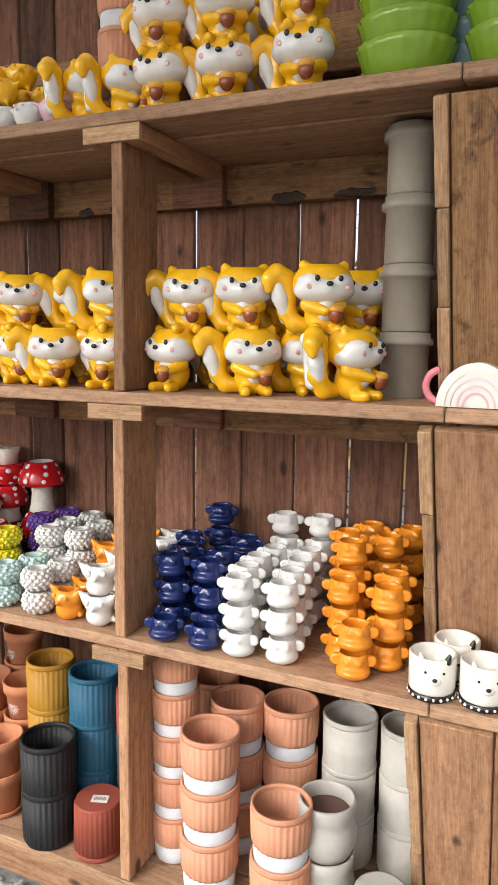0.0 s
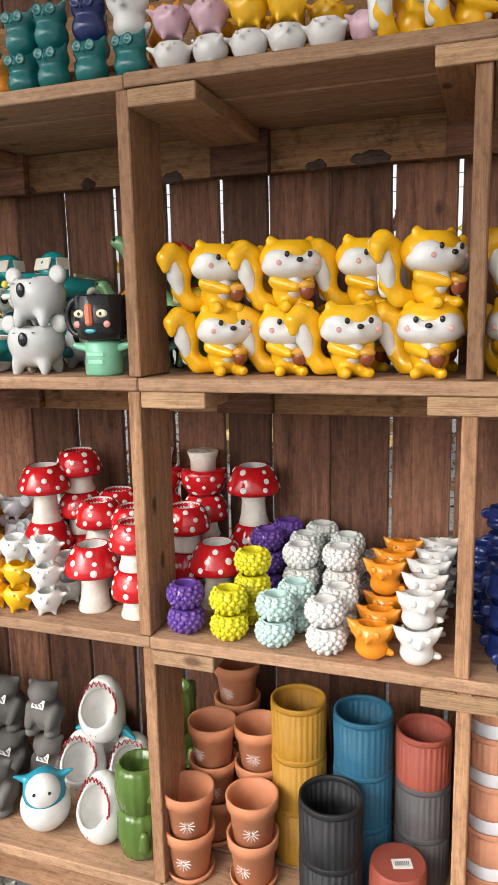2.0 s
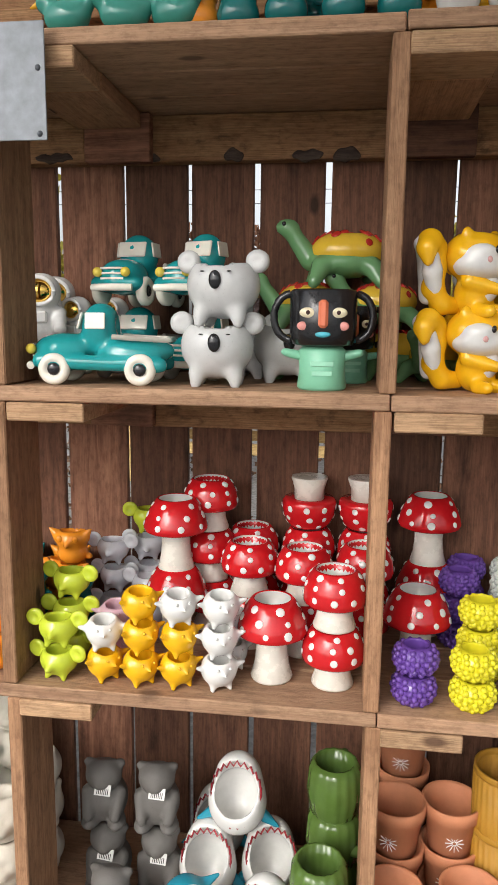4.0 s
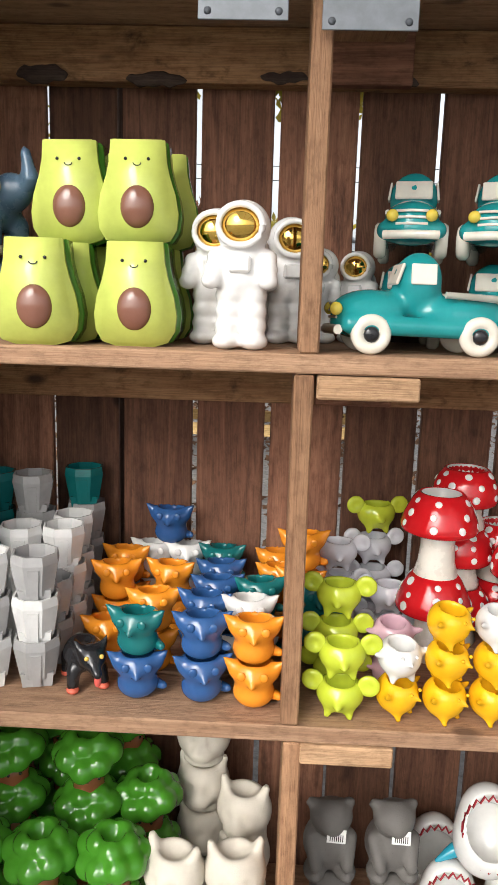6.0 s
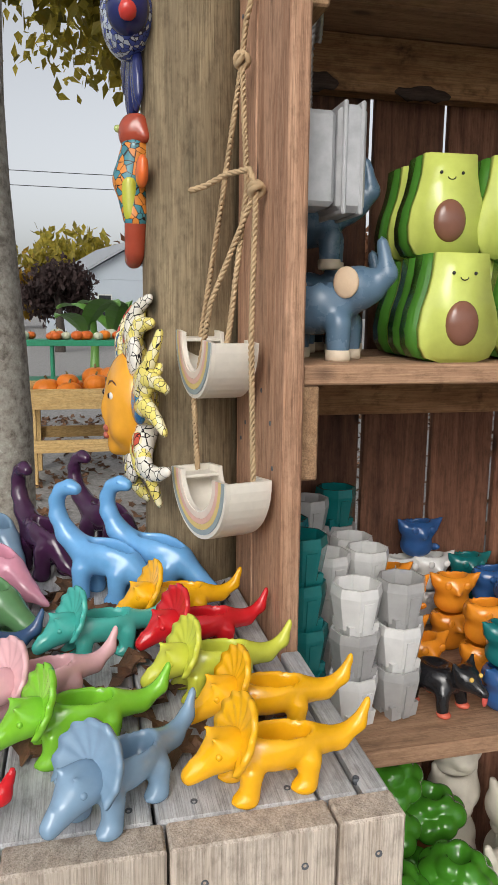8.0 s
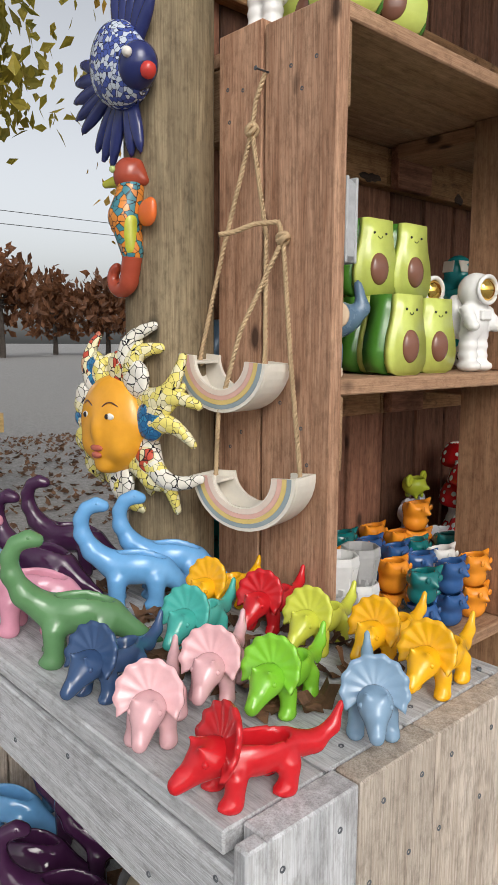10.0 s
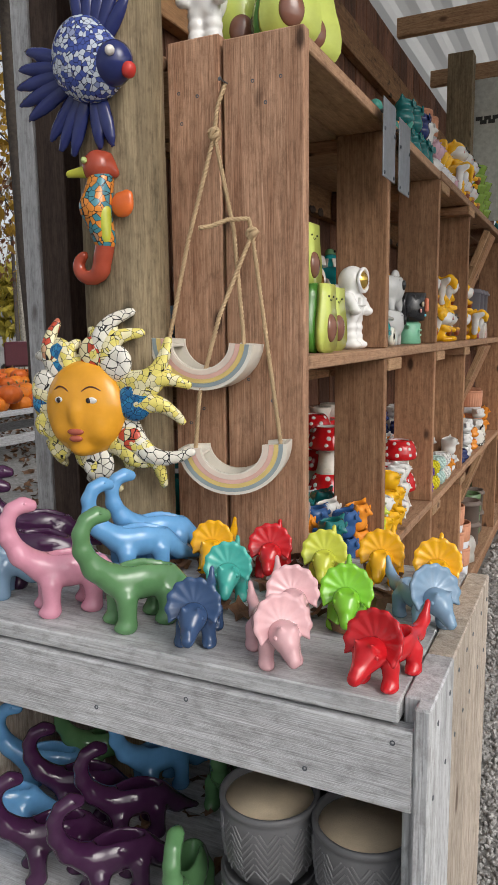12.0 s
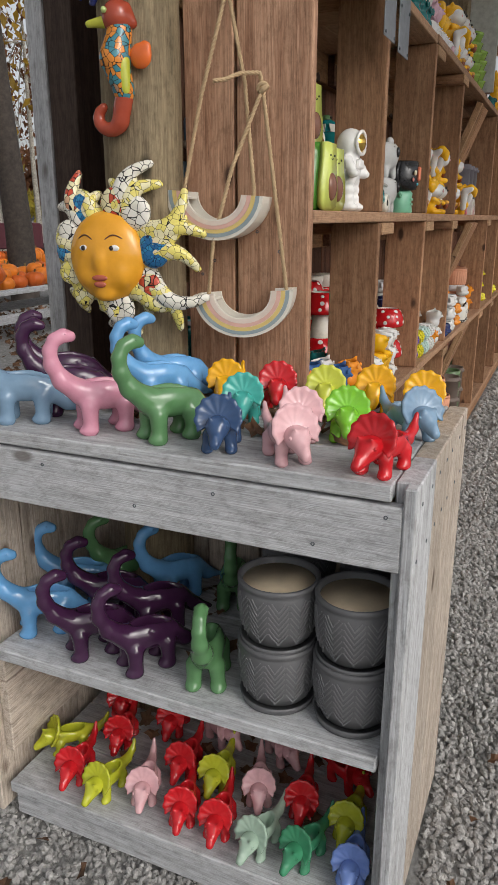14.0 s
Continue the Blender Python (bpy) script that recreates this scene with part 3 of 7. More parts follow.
def fox(color, word):
    t = thing("fox_planter", f"small glossy {word} fox-shaped planter with pointed ears", "planter", f"{word} fox planters")
    def body():
        return blob([("e", (0, 0, 0.024), (0.034, 0.031, 0.026)), ("e", (0, -0.002, 0.060), (0.040, 0.034, 0.025)), ("c", (0.031, -0.008, 0.066), (0.049, -0.014, 0.085), 0.013, 0.002), ("c", (-0.031, -0.008, 0.066), (-0.049, -0.014, 0.085), 0.013, 0.002), ("c", (0, 0, 0.050), (0, 0, 0.056), 0.032, 0.0325), ("c", (0, -0.028, 0.056), (0, -0.043, 0.050), 0.012, 0.005)], 0.006,
                    [("c", (0, 0.002, 0.050), (0, 0.002, 0.14), 0.0235, 0.0275)], 0.0038)
    g = glaze(color, 0.12)
    part("body", clay("fox", body), g, t)
    part("tail", clay("fox_tail", lambda: blob([("c", (0.02, 0.018, 0.014), (0.042, -0.008, 0.02), 0.012, 0.007)], 0.005, (), 0.004)), g, t)
    for sx in (-1, 1):
        part("eye", clay("fox_eye", lambda: ball((0, 0, 0), (0.0075, 0.003, 0.0075), 10)), g, t, "", Matrix.Translation((sx * 0.018, -0.034, 0.064)))
    return t


def bumpy(color, word):
    """A round pot covered with raised beads."""
    t = thing("beaded_pot", f"round glossy {word} pot covered with raised beads", "pot", f"{word} beaded pots")
    def body():
        r, n = 0.036, 16
        prof = [(0.020, 0.0)] + [(r * math.sin(a) + 0.002, 0.032 - 0.031 * math.cos(a)) for a in np.linspace(0.65, 2.35, n)] + [(0.0235, 0.058), (0.022, 0.054), (0.024, 0.03), (0.012, 0.012)]
        return lathe(prof, 36)
    g = glaze(color, 0.15)
    part("body", clay("bumpy", body), g, t)
    def beads():
        bm = bmesh.new()
        for j, th in enumerate(np.linspace(0.78, 2.2, 6)):
            cnt = max(8, int(15 * math.sin(th)))
            for i in range(cnt):
                a = 2 * math.pi * (i + 0.5 * (j % 2)) / cnt
                c = ((0.036 * math.sin(th) + 0.002) * math.cos(a), (0.036 * math.sin(th) + 0.002) * math.sin(a), 0.032 - 0.031 * math.cos(th))
                bmesh.ops.create_uvsphere(bm, u_segments=7, v_segments=5, radius=0.0062, matrix=Matrix.Translation(c))
        return finish(bm, smooth=True)
    part("bead_relief", clay("beads", beads), g, t)["kind"] = "stuff"
    return t


def faceted(color, word):
    """A folded-paper elephant pot."""
    t = thing("elephant_pot", f"{word} faceted folded-paper style elephant pot", "pot", f"{word} elephant pots")
    def body():
        return lathe([(0.026, 0.014), (0.031, 0.015), (0.0385, 0.056), (0.0405, 0.068), (0.0385, 0.083), (0.0345, 0.083), (0.033, 0.055), (0.012, 0.035)], 8)
    g = glaze(color, 0.14)
    me = clay("facet", body)
    me.polygons.foreach_set("use_smooth", [False] * len(me.polygons))
    part("body", me, g, t, "", Matrix.Rotation(radians(22.5), 4, "Z"))
    def wedge(top, bot, z1, z0, off):
        bm = bmesh.new()
        v = [bm.verts.new((x, y, z1)) for x, y in ((-top, -top), (top, -top), (top, top), (-top, top))]
        w = [bm.verts.new((x + off[0], y + off[1], z0)) for x, y in ((-bot, -bot), (bot, -bot), (bot, bot), (-bot, bot))]
        bm.faces.new(v)
        bm.faces.new(w[::-1])
        for i in range(4):
            bm.faces.new((v[i], w[i], w[(i + 1) % 4], v[(i + 1) % 4]))
        bmesh.ops.recalc_face_normals(bm, faces=bm.faces)
        return finish(bm)
    for sx in (-1, 1):
        for sy in (-1, 1):
            part("leg", clay("facet_leg", lambda: wedge(0.0115, 0.009, 0.024, 0.0, (0, 0))), g, t, "", Matrix.Translation((sx * 0.015, sy * 0.0145, 0)))
    part("trunk", clay("facet_trunk", lambda: wedge(0.009, 0.006, 0.062, 0.003, (0, 0.006))), g, t, "", pose(0, -0.0295, 0))
    return t


def mouse(color, word):
    t = thing("mouse_planter", f"small glossy {word} mouse planter with round ears", "planter", f"{word} mouse planters")
    def body():
        return blob([("e", (0, 0, 0.036), (0.038, 0.034, 0.032)), ("c", (0, -0.026, 0.034), (0, -0.042, 0.030), 0.012, 0.006), ("c", (0.016, -0.012, 0.012), (0.018, -0.016, 0.003), 0.008, 0.006), ("c", (-0.016, -0.012, 0.012), (-0.018, -0.016, 0.003), 0.008, 0.006), ("c", (0, 0.018, 0.012), (0, 0.02, 0.004), 0.01, 0.008)], 0.006,
                    [("c", (0, 0, 0.040), (0, 0, 0.13), 0.0225, 0.026)], 0.0038)
    g = glaze(color, 0.12)
    part("body", clay("mouse", body), g, t)
    for sx in (-1, 1):
        part("ear", clay("mouse_ear", lambda: blob([("e", (0, 0, 0), (0.0185, 0.008, 0.0185))], 0.004, [("e", (0, -0.012, 0), (0.012, 0.01, 0.012))], 0.003)), g, t, "", Matrix.Translation((sx * 0.044, -0.006, 0.054)))
    return t


def bird(color, word):
    t = thing("chick_planter", f"small round glossy {word} chick planter with stubby wings", "planter", f"{word} chick planters")
    def body():
        return blob([("e", (0, 0, 0.038), (0.035, 0.034, 0.034)), ("c", (0.03, -0.004, 0.044), (0.046, -0.012, 0.050), 0.008, 0.004), ("c", (-0.03, -0.004, 0.044), (-0.046, -0.012, 0.050), 0.008, 0.004), ("c", (0, -0.03, 0.044), (0, -0.042, 0.04), 0.007, 0.003),
                     ("c", (0.015, -0.012, 0.010), (0.017, -0.016, 0.003), 0.007, 0.005), ("c", (-0.015, -0.012, 0.010), (-0.017, -0.016, 0.003), 0.007, 0.005), ("c", (0, 0.018, 0.010), (0, 0.022, 0.003), 0.007, 0.005)], 0.006,
                    [("c", (0, -0.002, 0.036), (0, -0.010, 0.13), 0.0190, 0.022)], 0.0038)
    part("body", clay("bird", body), glaze(color, 0.12), t)
    for sx in (-1, 1):
        part("eye", clay("bird_eye", lambda: ball((0, 0, 0), 0.003, 8)), glaze(color, 0.12), t, "", Matrix.Translation((sx * 0.012, -0.0335, 0.05)))
    return t


def mushroom():
    t = thing("mushroom_planter", "glossy red mushroom planter with white spots and white stem", "planter", "mushroom planters")
    part("stem", lathe([(0.036, 0.0), (0.038, 0.004), (0.031, 0.03), (0.028, 0.06), (0.030, 0.095), (0.012, 0.095)], 28, lambda a, z: 1 + 0.008 * math.sin(14 * a)), glaze((0.72, 0.68, 0.60), 0.25), t, "off-white fluted stem")
    prof = [(0.028, 0.090), (0.056, 0.084), (0.063, 0.088), (0.064, 0.096), (0.060, 0.110), (0.053, 0.126), (0.045, 0.141), (0.037, 0.150), (0.033, 0.150), (0.033, 0.140), (0.026, 0.118), (0.01, 0.11)]
    part("cap", lathe(prof, 36), glaze(RED, 0.1), t, "red spotted cap")
    part("lining", lathe([(0.0326, 0.1495), (0.0325, 0.140), (0.0255, 0.119), (0.004, 0.1115)], 24, close=False), glaze((0.55, 0.53, 0.5), 0.3), t, "grey-white lining")
    rs = random.Random(3)
    sp = ball((0, 0, 0), 1.0, 9)
    for j, (r, z, n, tilt) in enumerate(((0.0625, 0.101, 8, 72), (0.0555, 0.120, 7, 64), (0.0455, 0.140, 6, 52))):
        for i in range(n):
            a = 2 * math.pi * (i + 0.5 * (j % 2)) / n + rs.uniform(-0.12, 0.12)
            m = Matrix.Rotation(a, 4, "Z") @ Matrix.Translation((r, 0, z)) @ Matrix.Rotation(radians(tilt), 4, "Y") @ Matrix.Diagonal((1, 1, 0.25, 1)) @ Matrix.Scale(rs.uniform(0.0052, 0.0085), 4)
            part("spot", sp, glaze(WHITE, 0.15), t, "", m)
    return t


def ribbed(key, r, h, color, word, rings=True, band=None, matte=True, n=30):
    def make():
        nm = {"ribbed": "ribbed_pot", "plain": "round_pot"}[key]
        t = thing(nm, f"{word} {'ribbed' if key == 'ribbed' else 'smooth'} cylindrical pot", "pot", f"{word} pots")
        rib = (lambda a, z: 1 + (0.020 * math.cos(n * a) if 0.006 < z < h - 0.012 else 0)) if key == "ribbed" else None
        z0 = h * 0.36 if band else 0
        w = 0.006
        g = glaze(color, 0.5 if matte else 0.2, 0.0, matte)
        part("body", lathe([(r * 0.92, z0), (r * 0.95, z0 + 0.006), (r * 0.97, z0 + 0.01), (r, h - 0.014), (r - w, h - 0.0135), (r - w - 0.002, h * 0.5), (r * 0.8, z0 + 0.012), (0.004, z0 + 0.012)], 120 if key == "ribbed" else 36, rib), g, t)
        part("rim", lathe([(r - w, h - 0.0132), (r, h - 0.0132), (r * 1.006, h - 0.010), (r * 1.006, h - 0.002), (r * 0.99, h), (r - w, h), (r - w - 0.0005, h - 0.006), (r - w, h - 0.0132)], 40, close=False), g, t)
        if band:
            part("base", lathe([(r * 0.84, 0), (r * 0.88, 0.004), (r * 0.915, z0 - 0.001), (r * 0.6, z0 - 0.001)], 36), glaze(band, 0.4, 0, True), t, "white base band")
        return t
    return make


def saucer_pot():
    t = thing("terracotta_pot", "terracotta pot with painted white flower and its saucer", "pot", "terracotta pots")
    g = glaze((0.55, 0.22, 0.11), 0.6, 0, True)
    part("body", lathe([(0.040, 0.008), (0.044, 0.01), (0.054, 0.092), (0.060, 0.094), (0.062, 0.122), (0.059, 0.124), (0.054, 0.120), (0.048, 0.07), (0.036, 0.02), (0.003, 0.02)], 36), g, t)
    part("saucer", lathe([(0.044, 0), (0.054, 0.003), (0.057, 0.016), (0.054, 0.016), (0.05, 0.007), (0.003, 0.007)], 36), g, t)
    bm = bmesh.new()
    for i in range(12):
        a = math.pi * 2 * i / 12
        m = Matrix.Translation((0, -0.0505, 0.055)) @ Matrix.Rotation(radians(-6), 4, "X") @ Matrix.Rotation(a, 4, "Y") @ Matrix.Translation((0.0, 0, 0.011)) @ Matrix.Diagonal((0.0012, 0.0018, 0.015, 1))
        bmesh.ops.create_cube(bm, size=1, matrix=m)
    part("flower_mark", bm, glaze((0.75, 0.72, 0.68), 0.5, 0, True), t, "white painted flower")
    return t


def koala():
    t = thing("koala_planter", "speckled pale grey koala planter with black nose", "planter", "koala planters")
    g = glaze((0.55, 0.55, 0.54), 0.2, 0.4)
    part("body", blob([("e", (0, 0, 0.060), (0.056, 0.047, 0.050)), ("c", (0.028, -0.022, 0.018), (0.03, -0.026, 0.004), 0.014, 0.009), ("c", (-0.028, -0.022, 0.018), (-0.03, -0.026, 0.004), 0.014, 0.009), ("c", (0.028, 0.022, 0.018), (0.03, 0.026, 0.004), 0.014, 0.009), ("c", (-0.028, 0.022, 0.018), (-0.03, 0.026, 0.004), 0.014, 0.009)], 0.01, [("e", (0, 0, 0.125), (0.044, 0.038, 0.05)), ("c", (0, 0, 0.055), (0, 0, 0.12), 0.033, 0.037)], 0.005), g, t)
    for sx in (-1, 1):
        part("ear", blob([("e", (0, 0, 0), (0.019, 0.011, 0.018))], 0.004, [("e", (0, -0.013, 0), (0.009, 0.006, 0.008))], 0.0035), g, t, "", Matrix.Translation((sx * 0.053, -0.004, 0.094)))
        part("eye", ball((sx * 0.02, -0.0432, 0.078), (0.0035, 0.002, 0.001), 8), glaze(BLACK), t, "closed black eye")
    part("nose", ball((0, -0.0475, 0.066), (0.0095, 0.005, 0.0135), 12), glaze(BLACK, 0.08), t, "glossy black nose")
    return t


def avocado():
    t = thing("avocado_planter", "lime green avocado planter with brown stone and smiling face", "planter", "avocado planters")
    def outline(sc, y0, y1):
        bm = bmesh.new()
        pts = [(0.030, 0.0), (0.050, 0.006), (0.060, 0.022), (0.0625, 0.045), (0.058, 0.072), (0.049, 0.098), (0.044, 0.120), (0.0415, 0.149)]
        ring = [(x, z) for x, z in pts] + [(-x, z) for x, z in pts[::-1]]
        a = [bm.verts.new((x * sc, y0, max(z, 0))) for x, z in ring]
        b = [bm.verts.new((x * sc, y1, max(z, 0))) for x, z in ring]
        bm.faces.new(a[::-1])
        bm.faces.new(b)
        n = len(ring)
        for i in range(n):
            bm.faces.new((a[i], a[(i + 1) % n], b[(i + 1) % n], b[i]))
        bmesh.ops.recalc_face_normals(bm, faces=bm.faces)
        top = [e for e in bm.edges if all(v.co.z > 0.148 for v in e.verts)]
        bmesh.ops.bevel(bm, geom=[e for e in bm.edges if e not in top and abs(e.verts[0].co.y - e.verts[1].co.y) < 1e-6], offset=0.004, segments=2, affect="EDGES")
        return finish(bm, smooth=True)
    part("skin", outline(1.0, -0.014, 0.034), glaze((0.06, 0.20, 0.022), 0.12), t, "dark green skin")
    part("flesh", outline(0.975, -0.033, -0.0135), glaze((0.56, 0.63, 0.14), 0.14), t, "lime green flesh")
    part("opening", lathe([(0.026, 0.1492), (0.022, 0.1502), (0.004, 0.1502)], 20), glaze((0.25, 0.30, 0.03), 0.3), t)
    part("stone", ball((0, -0.033, 0.054), (0.0255, 0.012, 0.031), 20), glaze((0.20, 0.085, 0.055), 0.1), t, "glossy brown stone")
    for sx in (-1, 1):
        dot(t, "eye", (sx * 0.017, -0.0335, 0.122), 0.0026, BLACK, "black eye")
    part("mouth", tube([(0.006 * math.cos(a), -0.0338, 0.1165 + 0.004 * math.sin(a)) for a in np.linspace(math.pi, 2 * math.pi, 7)], 0.0008, 5), glaze(BLACK), t, "thin smile")
    return t


def astronaut():
    t = thing("astronaut_planter", "white ceramic astronaut planter with gold visor", "planter", "astronaut planters")
    g = glaze((0.80, 0.79, 0.77), 0.22)
    body = [("e", (0, 0, 0.160), (0.037, 0.034, 0.036)), ("e", (0, 0, 0.118), (0.030, 0.024, 0.026)), ("e", (0, 0.0, 0.095), (0.032, 0.026, 0.03))]
    for sx in (-1, 1):
        for i in range(3):
            body.append(("e", (sx * 0.017, 0.0, 0.072 - 0.02 * i), (0.019, 0.021, 0.013)))
            body.append(("e", (sx * (0.034 + 0.002 * i), -0.004 - 0.01 * i, 0.122 - 0.016 * i), (0.014, 0.015, 0.011)))
        body.append(("e", (sx * 0.019, -0.006, 0.011), (0.020, 0.027, 0.012)))
    part("body", blob(body, 0.008, (), 0.0042), g, t)
    part("chest_pack", box_bm(0.03, 0.012, 0.022, 0.003, (0, -0.026, 0.112)), g, t)
    part("backpack", blob([("e", (0, 0.034, 0.115), (0.036, 0.022, 0.052))], 0.006, [("e", (0, 0.036, 0.172), (0.024, 0.014, 0.03))], 0.0045), g, t)
    part("visor_rim", tube([(0.029 * math.cos(a), -0.0262 - 0.003 * abs(math.sin(a)), 0.161 + 0.026 * math.sin(a)) for a in np.linspace(0, 2 * math.pi, 25)], 0.0045, 8), g, t)
    part("visor", ball((0, -0.017, 0.161), (0.027, 0.0215, 0.0245), 20), plain("gold", (0.95, 0.60, 0.14), 0.08, 1.0), t, "mirror gold visor")
    return t


def elephant():
    t = thing("elephant_planter", "slate blue stoneware elephant planter with raised trunk", "planter", "slate elephant planters")
    g = glaze((0.10, 0.17, 0.25), 0.25, 0.35)
    part("body", blob([("e", (0, 0.01, 0.068), (0.042, 0.052, 0.038)), ("e", (0, -0.042, 0.088), (0.028, 0.028, 0.028)), ("c", (0, -0.064, 0.088), (0, -0.078, 0.105), 0.014, 0.011), ("c", (0, -0.078, 0.105), (0, -0.070, 0.142), 0.011, 0.008)] +
                      [("c", (sx * 0.026, y, 0.045), (sx * 0.027, y, 0.014), 0.016, 0.0145) for sx in (-1, 1) for y in (-0.026, 0.042)], 0.01, [("e", (0, 0.016, 0.104), (0.029, 0.036, 0.044))], 0.005), g, t)
    for sx in (-1, 1):
        part("ear", ball((sx * 0.029, -0.034, 0.094), (0.004, 0.016, 0.019), 14), glaze((0.62, 0.46, 0.31), 0.4, 0, True), t, "bare tan clay ear")
        for y in (-0.026, 0.042):
            part("foot", lathe([(0.0145, 0), (0.0155, 0.003), (0.0155, 0.013), (0.01, 0.014)], 16), glaze((0.66, 0.55, 0.42), 0.5, 0, True), t, "bare cream clay foot", Matrix.Translation((sx * 0.027, y, 0)))
    return t


def truck():
    """A pick-up; it drives towards -x."""
    t = thing("truck_planter", "turquoise glazed pick-up truck planter with white wheels", "planter", "truck planters")
    g, w = glaze((0.012, 0.28, 0.29), 0.12), glaze((0.78, 0.74, 0.64), 0.15)
    part("body", blob([("e", (-0.06, 0, 0.052), (0.048, 0.036, 0.024)), ("e", (0.045, 0, 0.05), (0.062, 0.04, 0.022)), ("e", (-0.005, 0, 0.085), (0.030, 0.034, 0.036)), ("e", (-0.07, 0, 0.036), (0.04, 0.042, 0.02)), ("c", (-0.09, -0.034, 0.035), (0.09, -0.034, 0.03), 0.012, 0.012), ("c", (-0.09, 0.034, 0.035), (0.09, 0.034, 0.03), 0.012, 0.012)], 0.008, [("e", (0.058, 0, 0.088), (0.042, 0.026, 0.032))], 0.005), g, t)
    part("bed_rail", tube([(0.02, -0.036, 0.071), (0.1, -0.037, 0.067), (0.1, 0.037, 0.067), (0.02, 0.036, 0.071)], 0.004, 8), w, t, "white bed rail")
    part("windscreen", box_bm(0.004, 0.05, 0.026, 0.0015), w, t, "white windscreen", pose(-0.0315, 0, 0.094, 0, 18, 0))
    for sy in (-1, 1):
        part("side_window", box_bm(0.03, 0.003, 0.024, 0.001), w, t, "white side window", pose(-0.006, sy * 0.0325, 0.094, sy * 8, 0, 0))
        dot(t, "headlight", (-0.106, sy * 0.025, 0.052), 0.008, (0.78, 0.60, 0.08), "yellow headlight")
        for x in (-0.066, 0.062):
            whl = part("wheel", lathe([(0.008, -0.008), (0.020, -0.008), (0.0235, -0.004), (0.0235, 0.004), (0.020, 0.008), (0.012, 0.008), (0.010, 0.004)], 24), w, t, "white wheel", pose(x, sy * 0.040, 0.0235, -90 * sy, 0, 0))
            part("hub", ball((0, 0, 0.0055), (0.0095, 0.0095, 0.004), 12), glaze(BLACK), whl, "black hub")
    part("bumper", tube([(-0.104, -0.035, 0.028), (-0.114, 0, 0.028), (-0.104, 0.035, 0.028)], 0.006, 8), w, t, "white bumper")
    for i in range(3):
        part("grille_bar", tube([(-0.104, -0.02, 0.042 + 0.008 * i), (-0.110, 0, 0.042 + 0.008 * i), (-0.104, 0.02, 0.042 + 0.008 * i)], 0.0018, 6), w, t)
    return t


def face_mug():
    t = thing("face_mug", "black double-handled mug with painted face on mint green shirt base", "mug")
    g, k = glaze((0.22, 0.55, 0.36), 0.3), glaze((0.012, 0.012, 0.014), 0.18)
    part("shirt", lathe([(0.034, 0), (0.037, 0.004), (0.034, 0.03), (0.036, 0.058), (0.03, 0.064), (0.004, 0.064)], 32, lambda a, z: 1 + 0.008 * math.cos(28 * a)), g, t, "ribbed mint green shirt")
    part("head", lathe([(0.02, 0.063), (0.045, 0.068), (0.05, 0.085), (0.05, 0.145), (0.046, 0.148), (0.043, 0.145), (0.042, 0.09), (0.004, 0.085)], 36), k, t, "black head")
    for sx in (-1, 1):
        part("arm", blob([("c", (sx * 0.032, -0.004, 0.05), (sx * 0.056, -0.008, 0.056), 0.008, 0.007)], 0.003, (), 0.004), g, t)
        part("handle", tube([(sx * (0.048 + 0.026 * math.sin(a)), 0, 0.108 + 0.034 * math.cos(a)) for a in np.linspace(0.05, math.pi - 0.05, 12)], 0.006, 8), k, t)
        ey = part("eye", ball((sx * 0.022, -0.0455, 0.114), (0.0125, 0.004, 0.0075), 12), glaze((0.78, 0.70, 0.48), 0.2), t, "cream painted eye")
        dot(ey, "pupil", (sx * 0.022, -0.0475, 0.114), 0.0036, (0.05, 0.015, 0.01), "dark pupil")
        part("cheek", ball((sx * 0.030, -0.0415, 0.095), (0.008, 0.003, 0.0065), 10), glaze((0.75, 0.30, 0.26), 0.3), t, "pink cheek")
    part("nose", box_bm(0.014, 0.012, 0.040, 0.004, (0, -0.052, 0.112)), glaze((0.75, 0.20, 0.10), 0.25), t, "coral nose")
    part("mouth", ball((0, -0.048, 0.083), (0.012, 0.004, 0.0045), 10), glaze((0.08, 0.45, 0.55), 0.2), t, "turquoise lips")
    for i, wd in enumerate((0.034, 0.03)):
        part("lettering", box_bm(wd, 0.002, 0.007, 0.0005, (0, -0.0355, 0.040 - 0.014 * i)), glaze((0.32, 0.66, 0.47), 0.3), t, "raised pale lettering")
    return t


